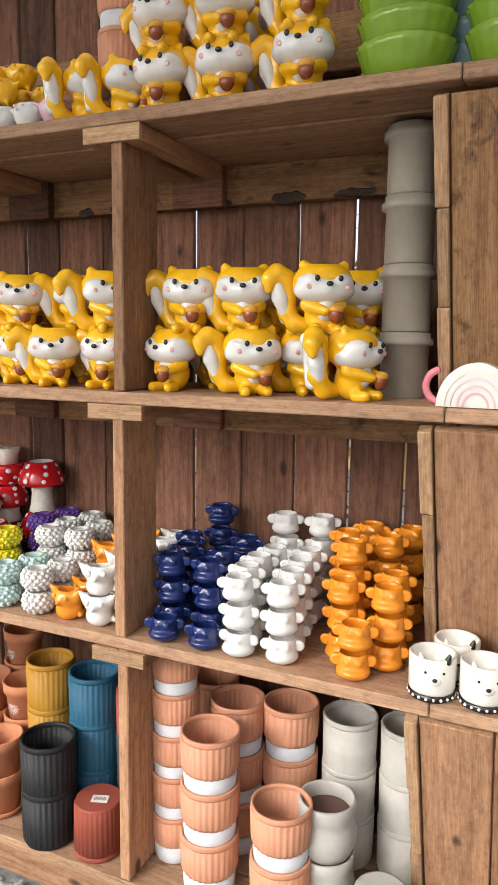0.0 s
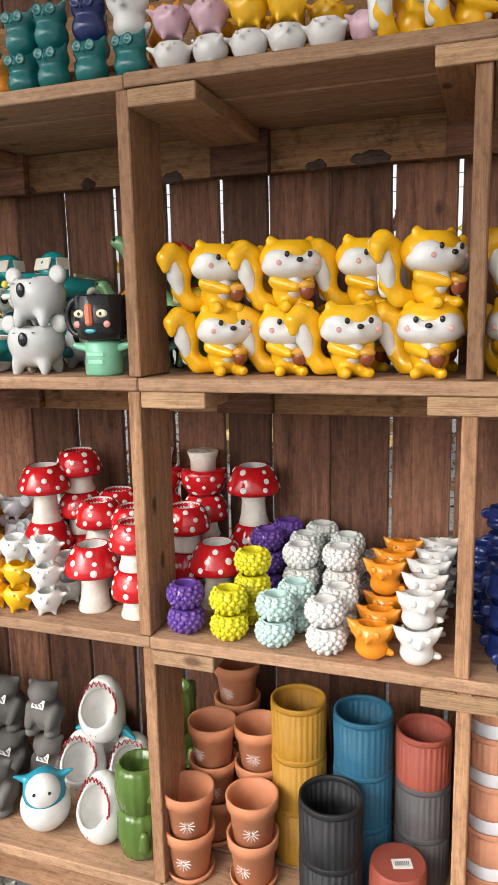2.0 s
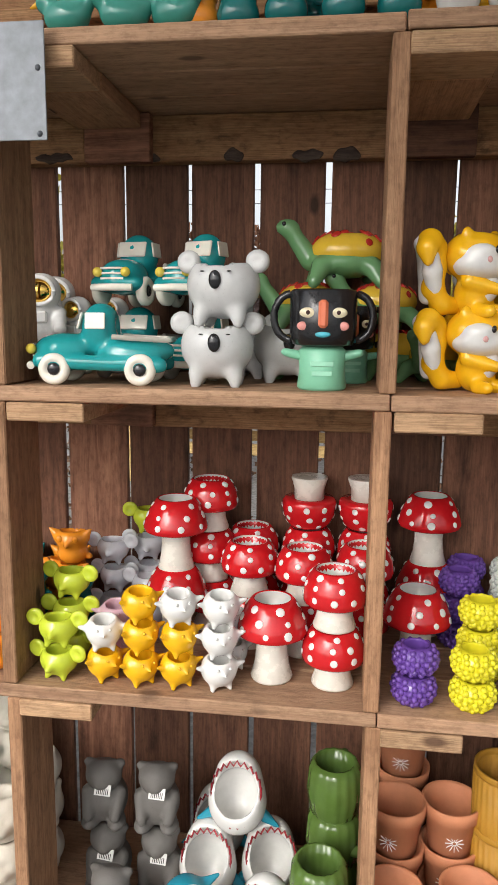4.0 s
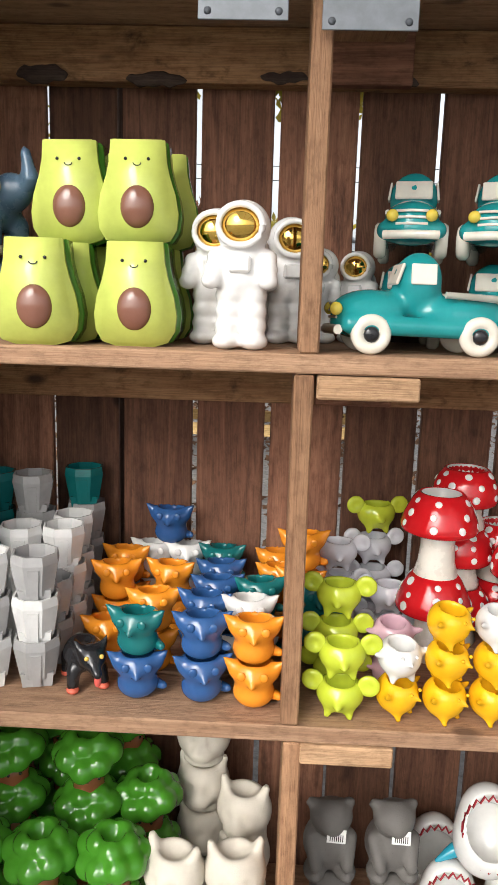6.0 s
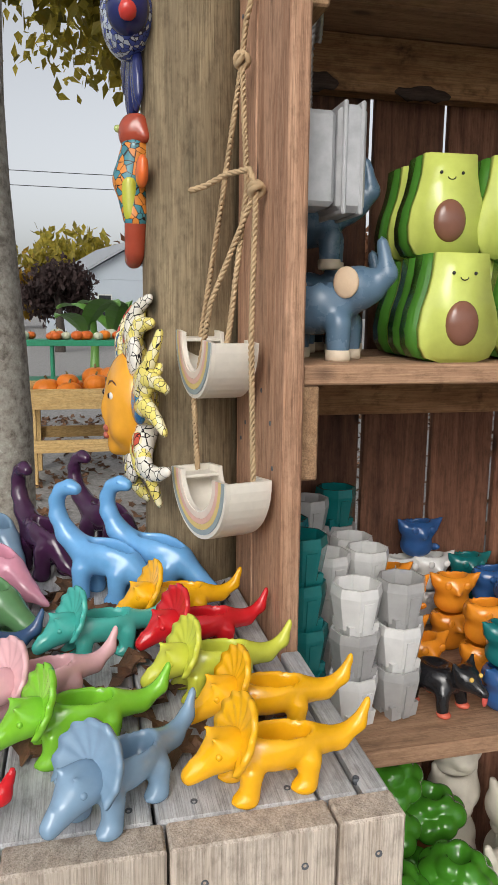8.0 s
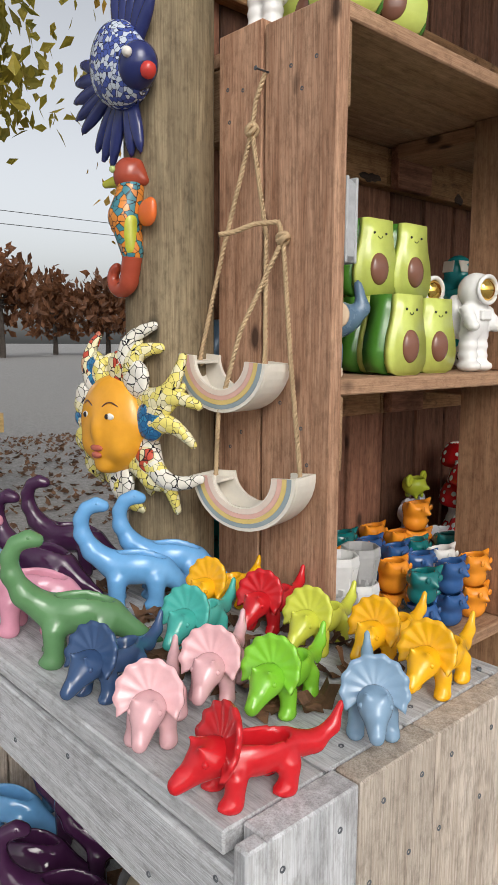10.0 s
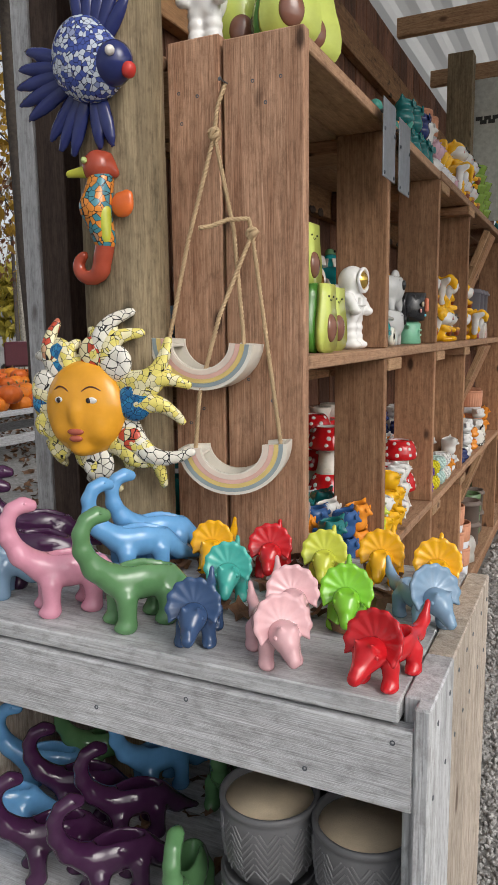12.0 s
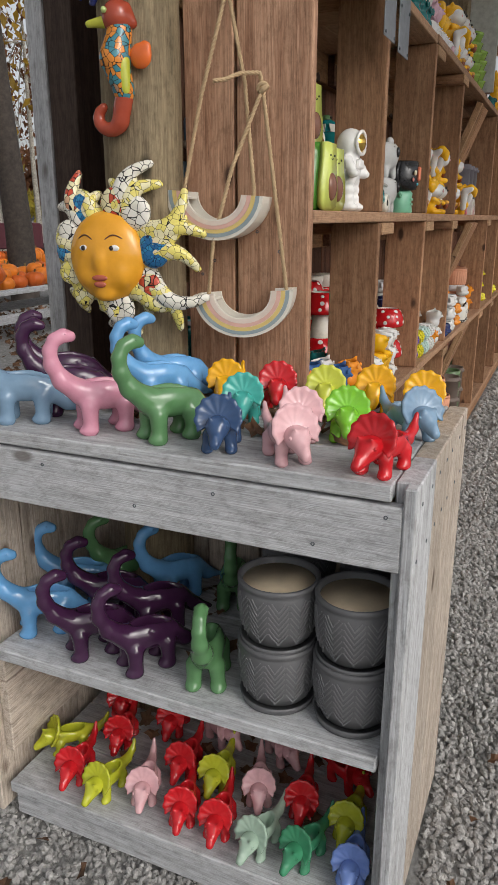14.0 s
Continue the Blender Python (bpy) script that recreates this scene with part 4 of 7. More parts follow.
def turtle():
    t = thing("turtle_planter", "green turtle planter with red and yellow patterned shell", "planter", "turtle planters")
    g = glaze((0.14, 0.30, 0.13), 0.15)
    part("body", blob([("e", (0, 0, 0.038), (0.062, 0.05, 0.024)), ("c", (-0.055, 0, 0.045), (-0.085, 0, 0.085), 0.018, 0.013), ("e", (-0.092, 0, 0.094), (0.02, 0.015, 0.014))] + [("c", (sx * 0.04, sy * 0.036, 0.03), (sx * 0.052, sy * 0.05, 0.006), 0.016, 0.010) for sx in (-1, 1) for sy in (-1, 1)], 0.008, (), 0.0055), g, t)
    part("shell", blob([("e", (0.004, 0, 0.056), (0.06, 0.048, 0.034))], 0.005, [("e", (0.004, 0, 0.096), (0.03, 0.026, 0.02))], 0.005), glaze((0.70, 0.45, 0.04), 0.15), t, "ochre shell")
    bm = bmesh.new()
    rs = random.Random(8)
    for i in range(34):
        a, b = rs.uniform(0, 6.28), rs.uniform(0.45, 1.3)
        n = Vector((math.cos(a) * math.sin(b), math.sin(a) * math.sin(b), math.cos(b)))
        c = Vector((0.004 + 0.0605 * n.x, 0.0485 * n.y, 0.056 + 0.0345 * n.z))
        bmesh.ops.create_uvsphere(bm, u_segments=8, v_segments=5, radius=rs.uniform(0.006, 0.010), matrix=Matrix.Translation(c) @ n.to_track_quat("Z", "Y").to_matrix().to_4x4() @ Matrix.Diagonal((1, 1, 0.2, 1)))
    part("petal_pattern", finish(bm, smooth=True), glaze((0.50, 0.03, 0.02), 0.15), t, "red petal pattern")
    dot(t, "eye", (-0.098, -0.0135, 0.098), 0.0035, BLACK, "black eye")
    return t


def triceratops(color, word):
    t = thing("triceratops_planter", f"glossy {word} triceratops planter with scalloped frill", "planter", "triceratops planters")
    g = glaze(color, 0.12)
    def body():
        p = [("e", (0, 0.005, 0.060), (0.030, 0.052, 0.029)), ("e", (0, -0.056, 0.068), (0.025, 0.029, 0.023)), ("c", (0, -0.072, 0.060), (0, -0.100, 0.044), 0.018, 0.011),
             ("c", (0, 0.05, 0.055), (0, 0.085, 0.05), 0.020, 0.013), ("c", (0, 0.085, 0.05), (0, 0.112, 0.064), 0.013, 0.009), ("c", (0, 0.112, 0.064), (0, 0.124, 0.092), 0.009, 0.005), ("c", (0, -0.094, 0.052), (0, -0.100, 0.062), 0.005, 0.002)]
        for sx in (-1, 1):
            for y in (-0.034, 0.038):
                p += [("c", (sx * 0.021, y, 0.045), (sx * 0.024, y - 0.004, 0.008), 0.014, 0.011), ("e", (sx * 0.024, y - 0.010, 0.007), (0.012, 0.016, 0.008))]
            p.append(("c", (sx * 0.012, -0.068, 0.082), (sx * 0.014, -0.08, 0.094), 0.006, 0.002))
        p = [q if q[0] == "e" and q[1][2] < 0.01 else (q[0], (q[1][0], q[1][1], q[1][2] - 0.010), *(((q[2][0], q[2][1], max(q[2][2] - 0.010, 0.008)),) if q[0] == "c" else (q[2],)), *q[3:]) for q in p]
        return blob(p, 0.008, [("e", (0, 0.012, 0.072), (0.0200, 0.036, 0.042))], 0.0040)
    part("body", clay("tri", body), g, t)
    def frill():
        # a ribbed fan with a scalloped rim
        vs, fs, nr, na = [], [], 6, 49
        for side in (0, 1):
            for j in range(nr):
                for i in range(na):
                    a = radians(-35 + 250 * i / (na - 1))
                    wave = math.cos(9 * (a + radians(35)) * 360 / 250)
                    r = (0.008 + 0.040 * j / (nr - 1)) * (1 - 0.030 * (1 - wave) * (j / (nr - 1)))
                    bow = -0.0014 * wave * j / (nr - 1) - 0.008 * (j / (nr - 1)) ** 2
                    vs.append((r * math.cos(a), bow + (0.015 * (1 - 0.5 * j / (nr - 1)) if side else 0), r * math.sin(a) * 1.02))
        at = lambda s, j, i: s * nr * na + j * na + i
        for j in range(nr - 1):
            for i in range(na - 1):
                fs.append((at(0, j, i), at(0, j, i + 1), at(0, j + 1, i + 1), at(0, j + 1, i)))
                fs.append((at(1, j, i), at(1, j + 1, i), at(1, j + 1, i + 1), at(1, j, i + 1)))
        for i in range(na - 1):
            fs.append((at(0, nr - 1, i), at(0, nr - 1, i + 1), at(1, nr - 1, i + 1), at(1, nr - 1, i)))
        for i in (0, na - 1):
            for j in range(nr - 1):
                q = (at(0, j, i), at(0, j + 1, i), at(1, j + 1, i), at(1, j, i))
                fs.append(q if i == 0 else q[::-1])
        me = bpy.data.meshes.new("frill")
        me.from_pydata(vs, [], fs)
        me.polygons.foreach_set("use_smooth", [True] * len(me.polygons))
        return me
    part("frill", clay("frill", frill), g, t, "", pose(0, -0.045, 0.071, -24, 0, 0))
    for sx in (-1, 1):
        part("eye", clay("tri_eye", lambda: ball((0, 0, 0), 0.0042, 8)), g, t, "", Matrix.Translation((sx * 0.019, -0.072, 0.062)))
    return t


def brachiosaur(color, word):
    t = thing("brachiosaur_planter", f"glossy {word} long-necked dinosaur planter", "planter", "long-necked dinosaur planters")
    def body():
        p = [("e", (0, 0.0, 0.077), (0.034, 0.060, 0.035)), ("c", (0, -0.046, 0.082), (0, -0.080, 0.108), 0.026, 0.0185), ("c", (0, -0.080, 0.108), (0, -0.098, 0.140), 0.0185, 0.0145), ("c", (0, -0.098, 0.140), (0, -0.100, 0.168), 0.0145, 0.0125), ("c", (0, -0.100, 0.168), (0, -0.090, 0.188), 0.0125, 0.0115), ("c", (0, -0.090, 0.188), (0, -0.072, 0.195), 0.0115, 0.0120), ("c", (0, -0.072, 0.195), (0, -0.058, 0.192), 0.0125, 0.0110),
             ("c", (0, 0.05, 0.066), (0, 0.085, 0.038), 0.026, 0.016), ("c", (0, 0.085, 0.038), (0, 0.125, 0.022), 0.016, 0.006)]
        for sx in (-1, 1):
            for y in (-0.036, 0.036):
                p += [("c", (sx * 0.022, y, 0.055), (sx * 0.025, y, 0.010), 0.018, 0.014), ("e", (sx * 0.025, y - 0.006, 0.009), (0.016, 0.019, 0.010))]
        return blob(p, 0.010, [("e", (0, 0.012, 0.112), (0.0165, 0.047, 0.048))], 0.0042)
    g = glaze(color, 0.1)
    part("body", clay("brach", body), g, t)
    for sx in (-1, 1):
        part("eye", clay("brach_eye", lambda: ball((0, 0, 0), 0.0034, 8)), g, t, "", Matrix.Translation((sx * 0.0112, -0.070, 0.199)))
    return t


def carved_pot():
    t = thing("carved_pot", "dark grey stoneware pot with carved leaf pattern on a saucer", "pot", "carved grey pots")
    g = glaze((0.115, 0.115, 0.12), 0.4, 0.3)
    part("body", lathe([(0.058, 0.014), (0.066, 0.018), (0.078, 0.05), (0.083, 0.095), (0.082, 0.128), (0.080, 0.132), (0.084, 0.136), (0.084, 0.144), (0.080, 0.147), (0.075, 0.144), (0.074, 0.10), (0.06, 0.03), (0.003, 0.03)], 40), g, t)
    def veins():
        bm = bmesh.new()
        for i in range(12):
            a0 = 2 * math.pi * i / 12
            for j in range(7):
                for s in (-1, 1):
                    z = 0.026 + 0.013 * j
                    for q in range(3):
                        u = (q + 0.5) / 3
                        a, zz = a0 + s * u * 0.24, z + u * 0.028
                        if zz > 0.126:
                            continue
                        r = np.interp(zz, [0.018, 0.05, 0.095, 0.128], [0.066, 0.078, 0.083, 0.082])
                        m = Matrix.Rotation(a, 4, "Z") @ Matrix.Translation((r, 0, zz)) @ Matrix.Rotation(radians(-s * 34), 4, "X") @ Matrix.Diagonal((0.0028, 0.0022, 0.0125, 1))
                        bmesh.ops.create_cube(bm, size=1, matrix=m)
        return finish(bm)
    part("leaf_relief", veins(), glaze((0.19, 0.19, 0.195), 0.5, 0, True), t, "raised paler leaf veins")
    part("saucer", lathe([(0.058, 0), (0.076, 0.003), (0.080, 0.018), (0.076, 0.018), (0.07, 0.008), (0.003, 0.008)], 40), g, t)
    part("cardboard", lathe([(0.0735, 0.130), (0.0735, 0.133), (0.003, 0.133)], 36), glaze((0.66, 0.54, 0.38), 0.7, 0, True), t, "tan card disc inside")
    return t


def broccoli():
    t = thing("broccoli_planter", "shiny green broccoli planter with brown smiling trunk", "planter", "broccoli planters")
    rs = random.Random(5)
    p = [("e", (0, 0, 0.085), (0.05, 0.048, 0.03))]
    for i in range(9):
        a = 2 * math.pi * i / 9
        p.append(("e", (0.046 * math.cos(a), 0.042 * math.sin(a), 0.082 + rs.uniform(-0.008, 0.01)), (0.025, 0.025, 0.025)))
    for i in range(5):
        a = 2 * math.pi * i / 5 + 0.3
        p.append(("e", (0.026 * math.cos(a), 0.024 * math.sin(a), 0.112), (0.023, 0.023, 0.020)))
    part("crown", blob(p, 0.003, [("e", (0, 0, 0.135), (0.022, 0.022, 0.03))], 0.005), glaze((0.055, 0.24, 0.016), 0.1), t, "green bobbly crown")
    part("trunk", lathe([(0.030, 0), (0.033, 0.004), (0.030, 0.03), (0.034, 0.066), (0.01, 0.07)], 28), glaze((0.22, 0.075, 0.03), 0.2), t, "brown trunk")
    for sx in (-1, 1):
        dot(t, "eye", (sx * 0.011, -0.029, 0.042), 0.0032, BLACK, "black eye")
    return t


def skull():
    t = thing("cat_skull_planter", "matte cream animal-head planter with carved eyes", "planter", "cream animal-head planters")
    part("body", blob([("e", (0, 0, 0.062), (0.056, 0.05, 0.052)), ("c", (0.034, 0, 0.09), (0.044, 0.0, 0.118), 0.016, 0.008), ("c", (-0.034, 0, 0.09), (-0.044, 0, 0.118), 0.016, 0.008), ("e", (0, -0.042, 0.044), (0.026, 0.02, 0.02)), ("e", (0, 0, 0.016), (0.044, 0.04, 0.016))], 0.008,
                      [("e", (0, 0, 0.13), (0.036, 0.032, 0.04)), ("e", (0.022, -0.052, 0.070), (0.012, 0.012, 0.012)), ("e", (-0.022, -0.052, 0.070), (0.012, 0.012, 0.012))], 0.005), glaze((0.62, 0.57, 0.48), 0.5, 0, True), t)
    return t


def sloth():
    t = thing("sloth_planter", "dark grey stone-finish sloth planter with a white price label", "planter", "grey sloth planters")
    g = glaze((0.135, 0.125, 0.115), 0.55, 0.4, True)
    part("body", blob([("e", (0, 0, 0.056), (0.05, 0.045, 0.055)), ("e", (0, -0.018, 0.125), (0.042, 0.036, 0.036)), ("c", (0.036, -0.02, 0.08), (0.03, -0.05, 0.04), 0.017, 0.013), ("c", (-0.036, -0.02, 0.08), (-0.03, -0.05, 0.04), 0.017, 0.013), ("e", (0.03, -0.03, 0.014), (0.022, 0.03, 0.014)), ("e", (-0.03, -0.03, 0.014), (0.022, 0.03, 0.014)), ("e", (0.036, -0.008, 0.146), (0.013, 0.009, 0.012)), ("e", (-0.036, -0.008, 0.146), (0.013, 0.009, 0.012)), ("e", (0, -0.048, 0.118), (0.018, 0.014, 0.013))], 0.006, [("e", (0, 0.004, 0.17), (0.026, 0.024, 0.02))], 0.0055), g, t)
    lab = part("label", box_bm(0.036, 0.0015, 0.024, 0.0), plain("paper", (0.78, 0.77, 0.74), 0.7), t, "white paper price label", pose(0.006, -0.054, 0.108, -20, 6, 0))
    for i in range(7):
        part("print_bar", clay("bar", lambda: finish(box_bm(0.0016, 0.0006, 0.012, 0))), plain("ink", (0.03, 0.03, 0.03), 0.7), lab, "", Matrix.Translation((-0.012 + 0.004 * i, -0.001, -0.003)))
    return t


def shark():
    t = thing("shark_planter", "white egg-shaped shark planter with zigzag toothed opening", "planter", "shark planters")
    hole = ("e", (0, -0.050, 0.112), (0.046, 0.062, 0.054))
    part("body", blob([("e", (0, 0, 0.066), (0.056, 0.050, 0.066)), ("e", (0, 0.012, 0.10), (0.046, 0.040, 0.056))], 0.010, [hole, ("e", (0, 0, 0.072), (0.048, 0.042, 0.054))], 0.0045), glaze((0.70, 0.69, 0.66), 0.14), t)
    part("fin", blob([("c", (0.046, 0.014, 0.03), (0.080, 0.006, 0.012), 0.013, 0.004), ("c", (-0.046, 0.014, 0.03), (-0.080, 0.006, 0.012), 0.013, 0.004), ("c", (0, 0.04, 0.02), (0, 0.066, 0.014), 0.016, 0.005)], 0.006, (), 0.005), glaze((0.02, 0.26, 0.36), 0.12), t, "teal fins")
    pts = []
    for i in range(45):
        a = 2 * math.pi * i / 44
        z = 0.094 + 0.052 * math.sin(a) + (0.005 if i % 2 else -0.005)
        pts.append((0.047 * math.cos(a), -0.026 - 0.014 * math.cos(a) ** 2 * -0.6 + 0.018 * math.sin(a), z))
    part("gum", tube(pts, 0.0022, 5), glaze((0.35, 0.03, 0.04), 0.2), t, "red zigzag gum line")
    return t


def shark_head():
    t = thing("shark_figure", "white and teal smiling shark head in an eggshell", "planter", "shark planters")
    part("shell", blob([("e", (0, 0, 0.056), (0.055, 0.052, 0.056))], 0.004, [("e", (0, 0, 0.125), (0.07, 0.07, 0.05))], 0.0045), glaze((0.70, 0.69, 0.66), 0.14), t, "white eggshell")
    part("head", blob([("e", (0, -0.006, 0.095), (0.046, 0.044, 0.052)), ("c", (0.03, 0, 0.12), (0.062, -0.004, 0.135), 0.012, 0.004), ("c", (-0.03, 0, 0.12), (-0.062, -0.004, 0.135), 0.012, 0.004)], 0.006, (), 0.0045), glaze((0.02, 0.26, 0.36), 0.12), t, "teal head")
    part("face", blob([("e", (0, -0.026, 0.108), (0.038, 0.032, 0.038))], 0.004, (), 0.0045), glaze((0.72, 0.71, 0.68), 0.12), t, "white face")
    for sx in (-1, 1):
        dot(t, "eye", (sx * 0.016, -0.0545, 0.118), 0.0035, BLACK, "black eye")
    return t


def cactus():
    t = thing("cactus_planter", "mottled green ribbed cactus planter", "planter", "cactus planters")
    g = glaze((0.085, 0.15, 0.03), 0.15, 0.4)
    part("body", lathe([(0.04, 0), (0.05, 0.01), (0.058, 0.06), (0.054, 0.11), (0.046, 0.125), (0.04, 0.124), (0.042, 0.09), (0.004, 0.04)], 72, lambda a, z: 1 + 0.05 * abs(math.cos(8 * a))), g, t)
    part("arm", blob([("c", (-0.05, 0, 0.05), (-0.078, -0.005, 0.06), 0.014, 0.013), ("c", (-0.078, -0.005, 0.06), (-0.08, -0.005, 0.095), 0.013, 0.012)], 0.006, (), 0.005), g, t)
    return t


def owl(color, word):
    t = thing("owl_planter", f"glossy {word} owl planter with pointed ear tufts", "planter", f"{word} owl planters")
    g = glaze(color, 0.12)
    def body():
        return blob([("e", (0, 0, 0.030), (0.036, 0.033, 0.032)), ("e", (0, -0.002, 0.066), (0.036, 0.031, 0.024)), ("c", (0.022, 0, 0.08), (0.034, 0, 0.097), 0.011, 0.003), ("c", (-0.022, 0, 0.08), (-0.034, 0, 0.097), 0.011, 0.003), ("c", (0, -0.03, 0.066), (0, -0.038, 0.058), 0.006, 0.002)], 0.006, [("e", (0, 0.003, 0.098), (0.022, 0.021, 0.026))], 0.0045)
    part("body", clay("owl", body), g, t)
    for sx in (-1, 1):
        part("eye", clay("owl_eye", lambda: lathe([(0.011, 0), (0.011, 0.004), (0.007, 0.005), (0.004, 0.003), (0.001, 0.003)], 16)), g, t, "", pose(sx * 0.014, -0.030, 0.07, 90, 0, 0))
    return t


def bowl(color, word):
    t = thing("fluted_bowl", f"{word} glazed bowl with scalloped fluted rim", "bowl", f"{word} fluted bowls")
    def shape():
        n = 22
        return lathe([(0.05, 0), (0.058, 0.004), (0.078, 0.03), (0.088, 0.06), (0.094, 0.072), (0.088, 0.074), (0.078, 0.06), (0.06, 0.02), (0.003, 0.014)], 88, lambda a, z: 1 + 0.022 * abs(math.cos(n / 2 * a)) * min(1, z / 0.03))
    part("body", clay("bowl", shape), glaze(color, 0.1), t)
    return t


def tall_pot(r, h, color, word):
    def make():
        t = thing("tall_pot", f"{word} matte ceramic cylinder pot with raised collar", "pot", f"{word} tall pots")
        part("body", lathe([(r * 0.9, 0), (r * 0.95, 0.004), (r * 0.95, h * 0.80), (r * 1.12, h * 0.81), (r * 1.12, h * 0.9), (r, h * 0.92), (r, h), (r - 0.006, h), (r - 0.008, h * 0.5), (0.004, h * 0.3)], 40), glaze(color, 0.5, 0.2, True), t)
        return t
    return make


def belly_pot(color, word):
    def make():
        t = thing("belly_pot", f"{word} glazed pot with rounded lower half", "pot", f"{word} round pots")
        part("body", lathe([(0.05, 0), (0.058, 0.004), (0.069, 0.03), (0.071, 0.055), (0.066, 0.08), (0.062, 0.088), (0.066, 0.10), (0.067, 0.132), (0.062, 0.135), (0.058, 0.13), (0.055, 0.09), (0.06, 0.05), (0.004, 0.03)], 40), glaze(color, 0.3, 0.25), t)
        part("soil_lining", lathe([(0.056, 0.1), (0.054, 0.098), (0.003, 0.098)], 28), glaze((0.16, 0.09, 0.07), 0.7, 0, True), t, "brown unglazed inside")
        return t
    return make


def black_dog():
    t = thing("dog_planter", "small black dog planter with red collar and feet", "planter")
    part("body", blob([("e", (0, 0.01, 0.05), (0.034, 0.045, 0.028)), ("e", (0.004, -0.042, 0.066), (0.024, 0.024, 0.022)), ("c", (0.004, -0.058, 0.06), (0.006, -0.076, 0.052), 0.012, 0.009), ("c", (0.022, -0.038, 0.082), (0.03, -0.036, 0.096), 0.008, 0.003), ("c", (-0.016, -0.038, 0.082), (-0.022, -0.036, 0.096), 0.008, 0.003)] + [("c", (sx * 0.022, y, 0.036), (sx * 0.025, y - 0.004, 0.01), 0.012, 0.010) for sx in (-1, 1) for y in (-0.02, 0.04)], 0.007, [("e", (0, 0.014, 0.088), (0.022, 0.03, 0.024))], 0.0045), glaze(BLACK, 0.15), t)
    for sx in (-1, 1):
        for y in (-0.026, 0.036):
            part("paw", ball((sx * 0.025, y, 0.005), (0.011, 0.013, 0.006), 10), glaze((0.6, 0.12, 0.07), 0.2), t, "red paw")
        dot(t, "eye", (0.004 + sx * 0.012, -0.062, 0.074), 0.0038, (0.78, 0.5, 0.1), "yellow eye")
    part("tongue", ball((0.006, -0.078, 0.043), (0.006, 0.004, 0.012), 10), glaze((0.62, 0.10, 0.08), 0.2), t, "red tongue")
    return t


def cat_pot():
    t = thing("cat_pot", "white cat-face pot with black dotted base trim", "pot", "cat-face pots")
    g, k = glaze((0.76, 0.73, 0.66), 0.2), glaze(BLACK, 0.2)
    part("body", lathe([(0.042, 0.012), (0.045, 0.02), (0.046, 0.085), (0.043, 0.088), (0.040, 0.085), (0.04, 0.03), (0.003, 0.025)], 36), g, t)
    part("base_trim", lathe([(0.040, 0), (0.045, 0.002), (0.046, 0.014), (0.04, 0.015)], 36), k, t, "black base trim")
    bm = bmesh.new()
    for i in range(20):
        a = 2 * math.pi * i / 20
        bmesh.ops.create_uvsphere(bm, u_segments=7, v_segments=5, radius=0.0032, matrix=Matrix.Translation((0.0455 * math.cos(a), 0.0455 * math.sin(a), 0.008)))
    part("trim_dots", finish(bm, smooth=True), g, t, "white dots")
    for sx in (-1, 1):
        part("ear", blob([("c", (sx * 0.024, -0.034, 0.082), (sx * 0.027, -0.036, 0.096), 0.008, 0.004)], 0.003, (), 0.0035), k if sx > 0 else g, t)
        dot(t, "eye", (sx * 0.017, -0.0425, 0.062), 0.0028, BLACK, "black eye")
    part("muzzle", ball((0, -0.044, 0.046), (0.012, 0.006, 0.009), 12), g, t)
    part("nose", ball((0, -0.0495, 0.050), (0.005, 0.003, 0.004), 8), k, t, "black nose")
    return t


def rainbow_mug():
    t = thing("rainbow_mug", "white rainbow-shaped mug with pink handle", "mug")
    def arch(r0, r1, y0, y1):
        bm = bmesh.new()
        n = 20
        ring = [(r1 * math.cos(a), r1 * math.sin(a) * 1.15) for a in np.linspace(0, math.pi, n)]
        ring += [(r0 * math.cos(a), r0 * math.sin(a) * 1.15) for a in np.linspace(math.pi, 0, n)] if r0 else []
        a = [bm.verts.new((x, y0, z)) for x, z in ring]
        b = [bm.verts.new((x, y1, z)) for x, z in ring]
        m = len(ring)
        for i in range(m):
            bm.faces.new((a[i], a[(i + 1) % m], b[(i + 1) % m], b[i]))
        bm.faces.new(a[::-1])
        bm.faces.new(b)
        bmesh.ops.recalc_face_normals(bm, faces=bm.faces)
        return finish(bm)
    part("body", arch(0, 0.07, -0.028, 0.03), glaze((0.74, 0.70, 0.66), 0.3), t)
    for r, c in ((0.058, (0.75, 0.70, 0.6)), (0.047, (0.72, 0.60, 0.58)), (0.035, (0.72, 0.52, 0.48)), (0.024, (0.72, 0.40, 0.38))):
        part("stripe", arch(r - 0.0035, r, -0.031, -0.0282), glaze(c, 0.3), t)
    part("handle", tube([(-0.066 - 0.028 * math.sin(a), 0, 0.036 + 0.03 * math.cos(a)) for a in np.linspace(0.1, math.pi - 0.1, 12)], 0.007, 8), glaze((0.68, 0.20, 0.24), 0.2), t, "pink handle")
    return t


def plume_bird():
    t = thing("songbird_figure", "small painted ceramic songbird with raised tail", "figurine", "songbird figures")
    part("body", blob([("e", (0, 0, 0.035), (0.028, 0.042, 0.028)), ("e", (0, -0.036, 0.062), (0.02, 0.022, 0.02)), ("c", (0, 0.03, 0.045), (0, 0.075, 0.085), 0.014, 0.008)], 0.008, (), 0.005), glaze((0.04, 0.25, 0.20), 0.12), t)
    part("beak", blob([("c", (0, -0.054, 0.062), (0, -0.072, 0.058), 0.007, 0.002)], 0.002, (), 0.003), glaze((0.78, 0.42, 0.03)), t, "yellow beak")
    return t

